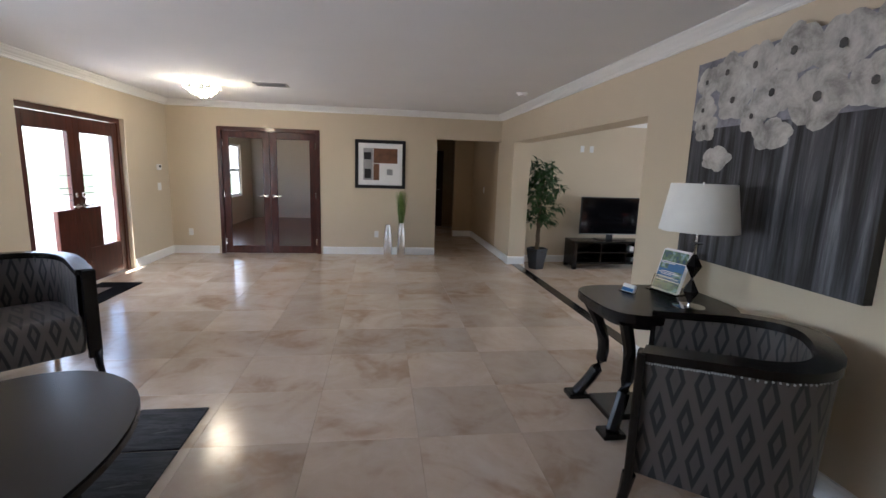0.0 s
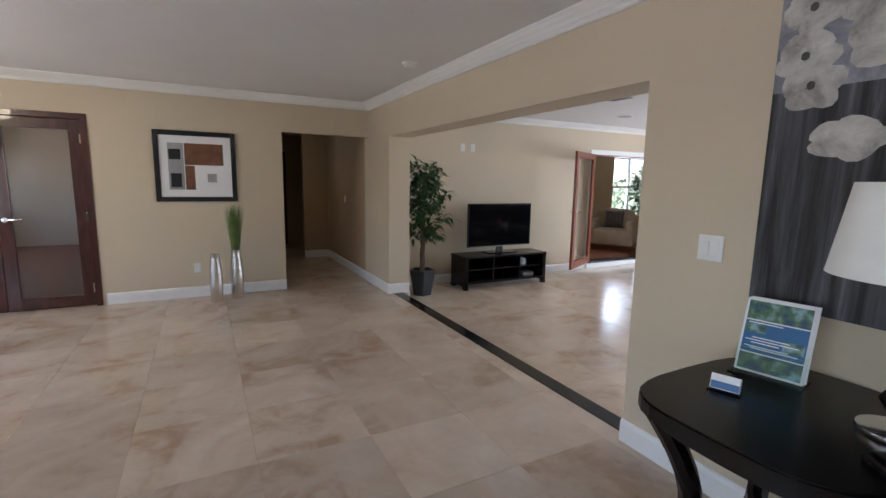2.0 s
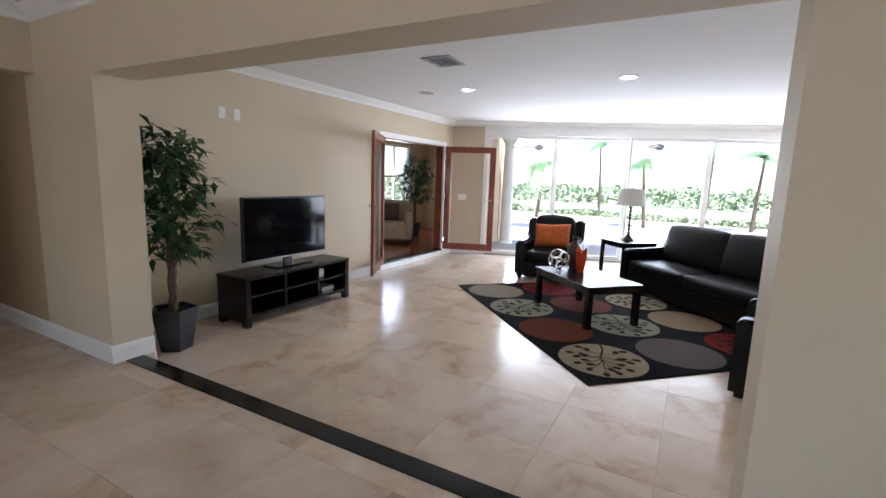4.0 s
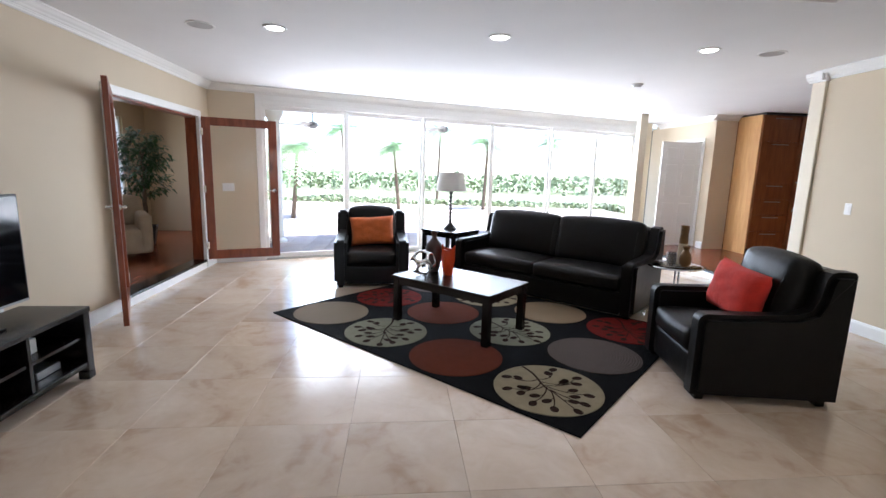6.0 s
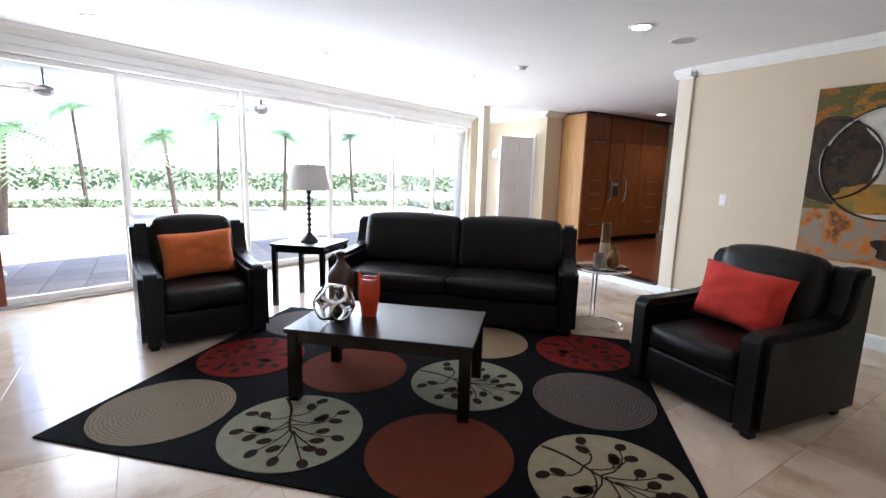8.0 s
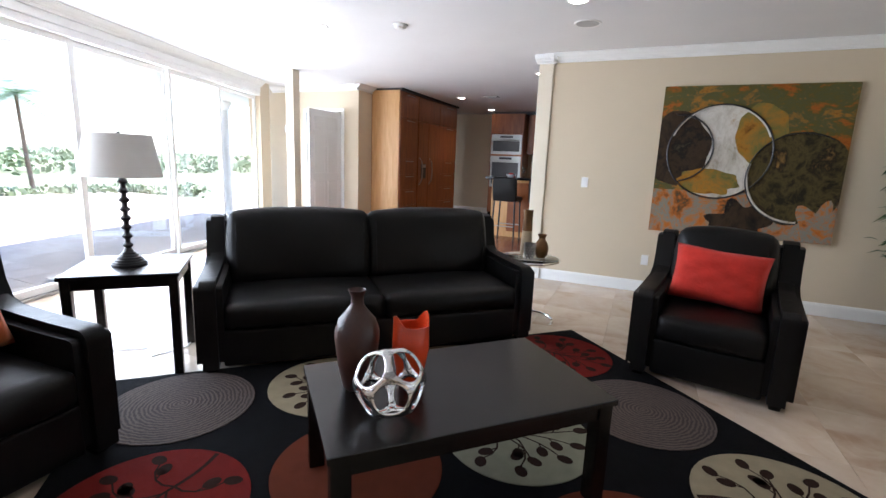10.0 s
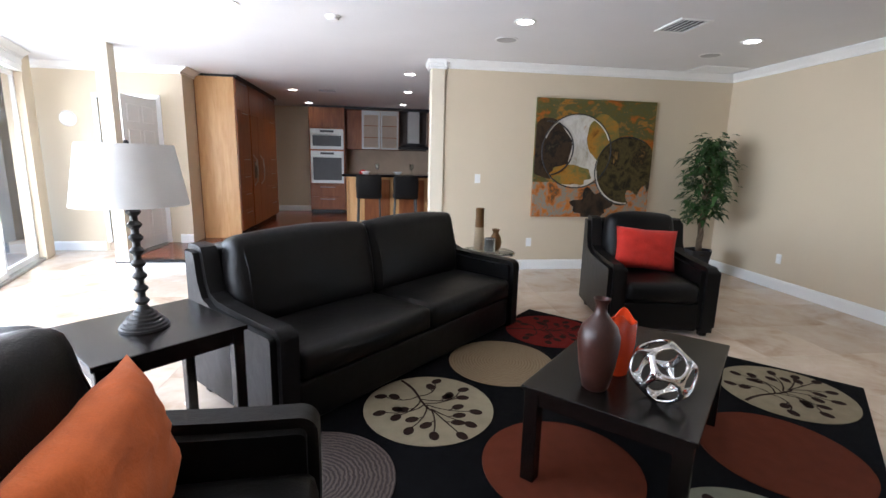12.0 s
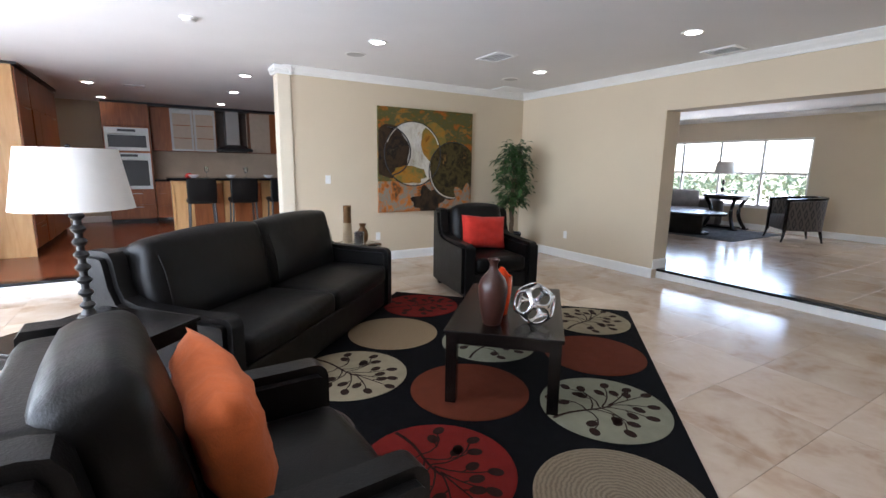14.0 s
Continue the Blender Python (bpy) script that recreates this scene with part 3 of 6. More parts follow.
# ---- doors and windows of the structure ----
def glazed_leaf(name, w, h, material, m, label, parent=None, stile=0.11, glass_mat=GLASS, handle_at=None):
    """A door leaf, hinge at x=0, with one big pane, rails, stiles, hinges and a lever handle."""
    d = thing(name, m, label, "door")
    d["kind"] = "structure"
    for nm, lo, hi in (("stile", (0, -0.02, 0), (stile, 0.02, h)), ("stile", (w - stile, -0.02, 0), (w, 0.02, h)),
                       ("top_rail", (stile, -0.02, h - stile), (w - stile, 0.02, h)), ("bottom_rail", (stile, -0.02, 0), (w - stile, 0.02, stile * 1.15))):
        part(nm, box(lo, hi, 0.004), material, d)
    g = part("pane", box((stile - 0.01, -0.004, stile), (w - stile + 0.01, 0.004, h - stile + 0.01)), glass_mat, d)
    g.visible_shadow = False
    for z in (0.2, 1.0, h - 0.2):
        part("hinge", box((-0.012, -0.026, z - 0.05), (0.02, 0.026, z + 0.05), 0.004), CHROME, d)
    hx = w - 0.055
    for s in (-1, 1):
        bm = lathe([(0.027, 0), (0.027, 0.012), (0.012, 0.016), (0.012, 0.05)], 16, m=Matrix.Translation((hx, 0.02 * s, 0.98)) @ Matrix.Rotation(radians(-90 * s), 4, "X"))
        tube([(hx, 0.065 * s, 0.98), (hx - 0.05, 0.068 * s, 0.985), (hx - 0.11, 0.062 * s, 0.98)], 0.009, 8, bm)
        part("handle", bm, CHROME, d, "chrome lever handle", smooth=True)
    return d


def door_casing(name, a, b, z, material, y0, y1, label, t=0.05):
    bm = box((a - t, y0, 0), (a + 0.012, y1, z + t), 0.003)
    add_box(bm, (b - 0.012, y0, 0), (b + t, y1, z + t), 0.003)
    add_box(bm, (a + 0.012, y0, z - 0.012), (b - 0.012, y1, z + t), 0.003)
    return structure(name, bm, material, label)


door_casing("door_frame", -1.80, -0.26, 2.06, MAHOG, NY - 0.022, NY + T, "dark mahogany frame of the french doors")
glazed_leaf("door_1", 0.755, 2.04, MAHOG, pose(-1.788, NY + 0.03, 0.006), "closed dark mahogany french door with clear glass")
glazed_leaf("door_2", 0.755, 2.04, MAHOG, pose(-0.272, NY + 0.03, 0.006, 0, 0, 180), "closed dark mahogany french door with clear glass")
door_casing("door_frame", 7.2, 9.2, 2.0, TRIM, NY - 0.02, NY + 0.02, "white painted casing of the sunroom doorway", 0.07)
door_casing("door_frame", 7.215, 9.185, 1.98, REDWOOD, NY + 0.022, NY + T, "red-stained wooden jamb of the sunroom doorway", 0.01)
glazed_leaf("door_3", 0.97, 1.98, REDWOOD, pose(9.19, NY - 0.045, 0.008, 0, 0, -70), "open red-stained wooden glass door")
glazed_leaf("door_4", 1.0, 1.98, REDWOOD, pose(7.19, NY - 0.05, 0.008, 0, 0, 180 + 28), "open red-stained wooden glass door beside the doorway")

# front double door with stepped light panels
fdoor = structure("door_frame", box((WX - T, DY0 - 0.0, 0), (WX - T + 0.10, DY0 + 0.06, 2.05)), MAHOG, "dark mahogany front door frame")
bm = box((WX - T, DY1 - 0.06, 0), (WX - T + 0.10, DY1, 2.05))
add_box(bm, (WX - T, DY0 + 0.06, 1.99), (WX - T + 0.10, DY1 - 0.06, 2.05))
structure("door_frame", bm, MAHOG, "dark mahogany front door frame")
DW = (DY1 - DY0 - 0.12) / 2
for k, sgn in ((0, 1), (1, -1)):
    y_h = DY0 + 0.06 if k == 0 else DY1 - 0.06
    d = thing("front_door", pose(WX - T + 0.06, y_h, 0.01), "closed dark mahogany front door with bright obscured glass", "door")
    d["kind"] = "structure"
    def yb(a, b):
        return (sgn * a, sgn * b) if sgn > 0 else (sgn * b, sgn * a)
    for nm, (ya, yz), z0, z1 in (("stile", yb(0, 0.12), 0, 1.97), ("stile", yb(DW - 0.11, DW), 0, 1.97), ("top_rail", yb(0.12, DW - 0.11), 1.80, 1.97),
                                 ("bottom_rail", yb(0.12, DW - 0.11), 0, 0.42), ("lock_panel", yb(DW - 0.40, DW - 0.11), 0.42, 0.92)):
        part(nm, box((-0.025, ya, z0), (0.025, yz, z1), 0.004), MAHOG, d)
    ya, yz = yb(0.10, DW - 0.10)
    g = part("pane", box((-0.006, ya, 0.40), (0.006, yz, 1.82)), GLASS, d, "bright leaded glass")
    g.visible_shadow = False
    for z in (1.02, 1.09, 1.16, 1.30):
        ya, yz = yb(DW - 0.30, DW - 0.11)
        part("glazing_bar", box((0.006, ya, z), (0.012, yz, z + 0.008)), BLACKMET, d)
    hy = sgn * (DW - 0.06)
    part("deadbolt", lathe([(0.03, 0), (0.03, 0.012), (0.02, 0.02)], 16, m=Matrix.Translation((0.025, hy, 1.08)) @ Matrix.Rotation(radians(90), 4, "Y")), CHROME, d)
    bm = lathe([(0.03, 0), (0.03, 0.012), (0.012, 0.016), (0.012, 0.05)], 16, m=Matrix.Translation((0.025, hy, 0.95)) @ Matrix.Rotation(radians(90), 4, "Y"))
    tube([(0.07, hy, 0.95), (0.07, hy - sgn * 0.12, 0.955)], 0.009, 8, bm)
    part("handle", bm, CHROME, d, "chrome lever handle", smooth=True)


def window_frame(name, m, w, h, cols, rows, material, label, bar=0.05, depth=0.07, row_at=None):
    """A window standing on its sill: x across, z up, glass at y=0."""
    ob = thing(name, m, label, "window")
    ob["kind"] = "structure"
    for lo, hi in (((0, -depth / 2, 0), (bar, depth / 2, h)), ((w - bar, -depth / 2, 0), (w, depth / 2, h)), ((bar, -depth / 2, h - bar), (w - bar, depth / 2, h)), ((bar, -depth / 2, 0), (w - bar, depth / 2, bar))):
        part("frame", box(lo, hi, 0.003), material, ob)
    for i in range(1, cols):
        x = w * i / cols
        part("mullion", box((x - bar / 2, -depth / 2 + 0.003, bar), (x + bar / 2, depth / 2 - 0.003, h - bar), 0.003), material, ob)
    for j in range(1, rows):
        z = row_at or h * j / rows
        part("meeting_rail", box((bar, -depth / 2 + 0.008, z - bar / 2), (w - bar, depth / 2 - 0.008, z + bar / 2), 0.003), material, ob)
    for i in range(cols):
        g = part("pane", box((w * i / cols, -0.004, 0.01), (w * (i + 1) / cols, 0.004, h - 0.01)), GLASS, ob)
        g.visible_shadow = False
    part("sill", box((-0.04, -depth / 2 - 0.06, -0.025), (w + 0.04, depth / 2, 0.0), 0.004), TRIM, ob)
    return ob


window_frame("window_1", pose(WX - 0.08, VY0, 0.50, 0, 0, 90), VY1 - VY0, 1.48, 4, 2, TRIM, "wide white-framed window in four bays", row_at=0.74)
window_frame("window_2", pose(SX0 - 0.08, 12.0, 0.7, 0, 0, 90), 1.6, 1.3, 2, 2, TRIM, "white sash window of the study")
window_frame("window_3", pose(11.45, UYE + 0.08, 0.62, 0, 0, 180), 1.25, 1.53, 2, 2, TRIM, "white sash window of the sunroom")

# sliding glass doors
slider = thing("sliding_glass_door", GM @ pose(W0, 0.08, F), "white-framed wall of sliding glass doors", "glass door")
slider["kind"] = "structure"
SW, SH = W1 - W0, HEAD - F
part("head_track", box((0, -0.09, SH - 0.07), (SW, 0.07, SH), 0.004), TRIM, slider)
part("casing", box((-0.09, -0.10, 0), (0.0, -0.06, SH + 0.06), 0.004), TRIM, slider)
part("casing", box((-0.09, -0.10, SH), (SW, -0.075, SH + 0.08), 0.004), TRIM, slider)
part("sill_track", box((0, -0.07, 0.0), (SW, 0.07, 0.03), 0.004), STEEL, slider)
PX = [0.0, 0.167, 0.342, 0.523, 0.70, 0.85, 1.0]
for i in range(6):
    a, b = PX[i] * SW, PX[i + 1] * SW
    yo = 0.02 if i % 2 else -0.02
    wdt = 0.05 if i in (0, 1, 2, 4) else 0.07
    for lo, hi in (((a, yo - 0.02, 0.03), (a + wdt, yo + 0.02, SH - 0.07)), ((b - 0.045, yo - 0.02, 0.03), (b, yo + 0.02, SH - 0.07)), ((a + wdt, yo - 0.02, 0.03), (b - 0.045, yo + 0.02, 0.10)), ((a + wdt, yo - 0.02, SH - 0.13), (b - 0.045, yo + 0.02, SH - 0.07))):
        part("sash", box(lo, hi, 0.003), TRIM, slider)
    g = part("pane", box((a + wdt - 0.01, yo - 0.004, 0.09), (b - 0.035, yo + 0.004, SH - 0.12)), GLASS, slider)
    g.visible_shadow = False

# ---- family room: seating ----
def cushion(w, h, t, seed, m=None):
    """A throw pillow standing on its long edge: x across, z up, y thick, with drawn-in sides and creases."""
    bm = bmesh.new()
    n = 14
    grid = {}
    for s in (1, -1):
        for i in range(n + 1):
            for j in range(n + 1):
                u, v = i / n * 2 - 1, j / n * 2 - 1
                if s < 0 and (i in (0, n) or j in (0, n)):
                    grid[s, i, j] = grid[1, i, j]
                    continue
                f = (max(0, 1 - u ** 4) * max(0, 1 - v ** 4)) ** 0.6
                pin = 1 - 0.07 * (1 - abs(u)) * abs(v) ** 2 * 1.0
                x, z = u * w / 2 * (1 - 0.06 * (1 - v * v)), v * h / 2 * pin
                cr = noise.noise(Vector((u * 2.2 + seed, v * 7, s))) * 0.02 * f
                grid[s, i, j] = bm.verts.new((x, s * t / 2 * f + cr * s, z + h / 2))
    for s in (1, -1):
        for i in range(n):
            for j in range(n):
                q = [grid[s, i, j], grid[s, i + 1, j], grid[s, i + 1, j + 1], grid[s, i, j + 1]]
                bm.faces.new(q if s < 0 else q[::-1])
    if m:
        bmesh.ops.transform(bm, matrix=m, verts=bm.verts)
    return bm


def arm_bm(x0, x1, depth, h_front, h_back, base_z):
    """A track arm whose top slopes up to the back in an easy curve; front at y = -depth/2."""
    prof = []
    y0, y1 = -depth / 2, depth / 2
    prof = [(y0, base_z), (y0, h_front - 0.06)] + [(y0 + 0.06 - 0.06 * math.cos(radians(a)), h_front - 0.06 + 0.06 * math.sin(radians(a))) for a in (18, 36, 54, 72, 90)]
    for k in range(1, 9):
        t = k / 8
        prof.append((y0 + 0.06 + (depth * 0.59) * t, h_front + 0.02 * t * t))
    prof += [(y1 - 0.235, h_front + 0.05), (y1 - 0.20, h_front + 0.12), (y1 - 0.175, h_back - 0.05), (y1 - 0.15, h_back - 0.01), (y1 - 0.11, h_back), (y1 - 0.015, h_back), (y1, h_back - 0.02), (y1, base_z)]
    bm = bmesh.new()
    a = [bm.verts.new((x0, y, z)) for y, z in prof]
    b = [bm.verts.new((x1, y, z)) for y, z in prof]
    k = len(prof)
    for i in range(k):
        j = (i + 1) % k
        bm.faces.new((a[i], a[j], b[j], b[i]))
    fa, fb = bm.faces.new(a[::-1]), bm.faces.new(b)
    bmesh.ops.recalc_face_normals(bm, faces=bm.faces)
    es = {e for f in (fa, fb) for e in f.edges}
    bmesh.ops.bevel(bm, geom=list(es), offset=0.035, segments=4, affect="EDGES")
    return bm


def leather_seat(name, m, w, depth, seats, label, category, group=""):
    ob = thing(name, m, label, category, group)
    aw, hf, hb, bz = 0.16, 0.60, 0.91, 0.045
    y0, y1 = -depth / 2, depth / 2
    for s in (-1, 1):
        x0, x1 = sorted((s * w / 2, s * (w / 2 - aw)))
        part("arm", arm_bm(x0, x1, depth, hf, hb, bz), LEATHER, ob, smooth=True)
    iw = w - 2 * aw
    part("base", soft_box((-iw / 2 - 0.01, y0 + 0.03, bz), (iw / 2 + 0.01, y1 - 0.05, 0.28), 0.02, 0.005), LEATHER, ob, smooth=True)
    part("back_frame", soft_box((-iw / 2 - 0.01, y1 - 0.20, 0.2), (iw / 2 + 0.01, y1 - 0.005, 0.90), 0.04, 0.0), LEATHER, ob, smooth=True)
    cw = iw / seats
    for i in range(seats):
        a = -iw / 2 + cw * i
        part("seat_cushion", soft_box((a + 0.004, y0 + 0.005, 0.285), (a + cw - 0.004, y1 - 0.24, 0.45), 0.05, 0.028), LEATHER, ob, smooth=True)
        bm = soft_box((a + 0.004, -0.10, 0.0), (a + cw - 0.004, 0.11, 0.53), 0.07, 0.035)
        bmesh.ops.transform(bm, matrix=pose(0, y1 - 0.30, 0.43, -12), verts=bm.verts)
        bc = part("back_cushion", bm, LEATHER, ob, smooth=True)
        for sx in (a + 0.05, a + cw - 0.05):
            pts = [Vector((sx, -0.118 + 0.02 * (abs(k - 3) / 3) ** 2, 0.04 + k * 0.065)) for k in range(7)]
            part("seam", tube([pose(0, y1 - 0.30, 0.43, -12) @ p for p in pts], 0.004, 6), LEATHER, bc)
    for sx in (-1, 1):
        for yy in (y0 + 0.07, y1 - 0.08):
            part("foot", box((sx * (w / 2 - 0.08) - 0.03, yy - 0.03, 0), (sx * (w / 2 - 0.08) + 0.03, yy + 0.03, bz + 0.01), 0.006), ESPRESSO, ob)
    return ob


def facing(x, y, nx, ny, z=F):
    """A pose whose -y looks along (nx, ny)."""
    return pose(x, y, z, 0, 0, math.degrees(math.atan2(ny, nx)) + 90)


RUGT = 0.014
sofa_mid = Vector((7.85, 4.16, 0))
leather_seat("sofa", facing(sofa_mid.x, sofa_mid.y, -0.693, 0.72), 2.34, 0.92, 2, "black leather two-seat sofa with loose back cushions", "sofa")
leather_seat("armchair", facing(5.475, 3.56, 0.175, 0.985), 0.92, 0.92, 1, "black leather armchair holding a red pillow", "armchair", "leather armchairs round the rug")
leather_seat("armchair", facing(8.515, 6.385, -0.998, -0.062), 0.92, 0.92, 1, "black leather armchair holding an orange pillow", "armchair", "leather armchairs round the rug")


def pillow(m, material, label):
    ob = part("pillow", cushion(0.57, 0.38, 0.19, 3.0), material, smooth="all")
    ob.matrix_basis = m
    return tagged(ob, label, "pillow", "throw pillows")


pillow(facing(5.475, 3.56, 0.175, 0.985) @ pose(-0.02, -0.05, 0.478, -12, 4, 3), RED, "red velvet throw pillow leaning on an armchair")
pillow(facing(8.515, 6.385, -0.998, -0.062) @ pose(0.02, -0.05, 0.478, -12, -3, 2), ORANGE, "orange velvet throw pillow leaning on an armchair")


# ---- tables ----
def leg_table(name, m, w, d, h, leg, label, material=ESPRESSO):
    ob = thing(name, m, label, "table")
    part("tabletop", box((-w / 2, -d / 2, h - 0.025), (w / 2, d / 2, h), 0.004, 2), material, ob)
    for s in (-1, 1):
        part("apron", box((-w / 2 + leg + 0.01, s * (d / 2 - 0.03) - 0.01, h - 0.085), (w / 2 - leg - 0.01, s * (d / 2 - 0.03) + 0.01, h - 0.025)), material, ob)
        part("apron", box((s * (w / 2 - 0.03) - 0.01, -d / 2 + leg + 0.01, h - 0.085), (s * (w / 2 - 0.03) + 0.01, d / 2 - leg - 0.01, h - 0.025)), material, ob)
        for t in (-1, 1):
            part("leg", box((s * (w / 2 - 0.012 - leg / 2) - leg / 2, t * (d / 2 - 0.012 - leg / 2) - leg / 2, 0), (s * (w / 2 - 0.012 - leg / 2) + leg / 2, t * (d / 2 - 0.012 - leg / 2) + leg / 2, h - 0.025), 0.004), material, ob)
    return ob


CT = pose(6.646, 5.457, F + RUGT, 0, 0, 46)
leg_table("coffee_table", CT, 1.12, 0.68, 0.455, 0.065, "espresso-stained wooden coffee table on the rug")
ST = pose(8.91, 5.29, F, 0, 0, 45)
leg_table("side_table", ST, 0.60, 0.60, 0.65, 0.05, "espresso-stained square wooden side table")
STZ = F + 0.65

gt = thing("glass_side_table", pose(6.87, 3.17, F), "round glass side table on a chrome column", "table")
part("tabletop", lathe([(0.255, 0.555), (0.26, 0.558), (0.26, 0.566), (0.255, 0.569)], 40), CLEAR, gt, "clear round glass top", smooth=True)
ring = [(0.262 * math.cos(a), 0.262 * math.sin(a), 0.56) for a in (2 * math.pi * i / 48 for i in range(49))]
part("rim", tube(ring, 0.010, 8), CHROME, gt, smooth=True)
arc = [(0.24 * math.cos(a), 0.24 * math.sin(a), 0.012) for a in (radians(-200 + 280 * i / 40) for i in range(41))]
part("foot_ring", tube(arc, 0.011, 8), CHROME, gt, smooth=True)
part("column", tube([(0.17, -0.17, 0.012), (0.17, -0.17, 0.56)], 0.012, 10), CHROME, gt, smooth=True)
part("column", tube([(0.19, -0.14, 0.012), (0.19, -0.14, 0.50)], 0.009, 10), CHROME, gt, smooth=True)
part("crossbar", tube([(0.17, -0.17, 0.548), (-0.17, 0.17, 0.548)], 0.007, 8), CHROME, gt, smooth=True)


def vase(name, x, y, z, profile, material, label, category="vase"):
    ob = part(name, lathe(profile, 32), material, smooth=True)
    ob.matrix_basis = pose(x, y, z)
    return tagged(ob, label, category)


GZ = F + 0.57
tv_ = thing("tall_vase", pose(6.93, 3.06, GZ), "tall tapered ceramic vase, gold over cream", "vase")
tv_.scale = (1.08, 1.08, 1.15)
part("body", lathe([(0.045, 0), (0.048, 0.01), (0.047, 0.08), (0.041, 0.19)], 28), CREAMV, tv_, "cream lower body", smooth=True)
part("neck", lathe([(0.0412, 0.19), (0.037, 0.28), (0.04, 0.345), (0.041, 0.35), (0.034, 0.348), (0.03, 0.30)], 28), GOLDVASE, tv_, "bronze-gold upper body", smooth=True)
vase("vase", 6.78, 3.12, GZ, [(0.035, 0), (0.055, 0.03), (0.062, 0.08), (0.05, 0.13), (0.028, 0.165), (0.028, 0.18), (0.042, 0.205), (0.038, 0.207), (0.024, 0.18)], GOLDVASE, "small golden-brown glazed vase")
cup = thing("pebbled_vase", pose(6.86, 3.22, GZ), "dark vase studded with silver pebbles", "vase")
part("body", lathe([(0.04, 0), (0.045, 0.005), (0.045, 0.135), (0.04, 0.135), (0.038, 0.02)], 24), DARKPL, cup, smooth=True)
for r in range(6):
    for i in range(12):
        a = 2 * math.pi * (i + 0.5 * (r % 2)) / 12
        bm = bmesh.new()
        bmesh.ops.create_icosphere(bm, subdivisions=1, radius=0.0105, matrix=Matrix.Translation((0.045 * math.cos(a), 0.045 * math.sin(a), 0.013 + 0.022 * r)))
        part("pebble", bm, CHROME, cup, smooth=True)

TZ = F + RUGT + 0.455
vase("bottle_vase", 6.97, 5.675, TZ, [(0.045, 0), (0.055, 0.01), (0.074, 0.10), (0.086, 0.20), (0.086, 0.235), (0.072, 0.28), (0.042, 0.315), (0.025, 0.34), (0.024, 0.372), (0.036, 0.396), (0.032, 0.398), (0.018, 0.37)], BROWNVASE, "brown bronze bottle vase on the coffee table")
bm = bmesh.new()
steps, rings = 40, []
for k, (r, z) in enumerate([(0.045, 0), (0.05, 0.004), (0.058, 0.06), (0.075, 0.15), (0.074, 0.21), (0.072, 0.25), (0.066, 0.25), (0.064, 0.2), (0.055, 0.05)]):
    row = []
    for i in range(steps):
        a = 2 * math.pi * i / steps
        lift = 0.045 * max(0, math.sin(2 * a + 0.6)) ** 1.5 * (1 if 5 <= k <= 6 else 0)
        sq = 1 - 0.18 * abs(math.sin(a)) if k < 7 else 1 - 0.16 * abs(math.sin(a))
        row.append(bm.verts.new((r * math.cos(a), r * sq * math.sin(a), z + lift)))
    rings.append(row)
for a, b in zip(rings, rings[1:]):
    for i in range(steps):
        j = (i + 1) % steps
        bm.faces.new((a[i], a[j], b[j], b[i]))
bm.faces.new(rings[0][::-1]), bm.faces.new(rings[-1])
ob = part("crown_vase", bm, ORANGEGL, smooth=True)
ob.matrix_basis = pose(6.80, 5.55, TZ, 0, 0, 30)
tagged(ob, "glossy orange ceramic vase with a torn rim", "vase")

# openwork silver ball: thick struts along the edges of a dodecahedron, swelling where they meet
bm0 = bmesh.new()
bmesh.ops.create_icosphere(bm0, subdivisions=1, radius=1)
R = 0.122
ball = thing("decorative_ball", pose(6.75, 5.80, TZ + R + 0.006, 20, 12, 15), "openwork silver ball on the coffee table", "ornament")
for e in bm0.edges:
    pa, pb = [f.calc_center_median().normalized() for f in e.link_faces]
    pts = [pa.lerp(pb, k / 6).normalized() * R for k in range(7)]
    bm = bmesh.new()
    rows = []
    for k, p in enumerate(pts):
        d = (pts[min(k + 1, 6)] - pts[max(k - 1, 0)]).normalized()
        up = p.normalized()
        side = d.cross(up)
        wide = 0.0115 + 0.011 * abs(k / 3 - 1) ** 1.6
        rows.append([bm.verts.new(p + side * math.cos(q * math.pi / 4) * wide + up * math.sin(q * math.pi / 4) * 0.006) for q in range(8)])
    for a, b in zip(rows, rows[1:]):
        for q in range(8):
            bm.faces.new((a[q], a[(q + 1) % 8], b[(q + 1) % 8], b[q]))
    bm.faces.new(rows[0][::-1]), bm.faces.new(rows[-1])
    bmesh.ops.create_icosphere(bm, subdivisions=2, radius=1, matrix=Matrix.Translation(pa * R) @ pa.to_track_quat("Z", "Y").to_matrix().to_4x4() @ Matrix.Diagonal((0.024, 0.024, 0.0064, 1)))
    bmesh.ops.recalc_face_normals(bm, faces=bm.faces)
    part("strut", bm, CHROME, ball, smooth="all")
bm0.free()


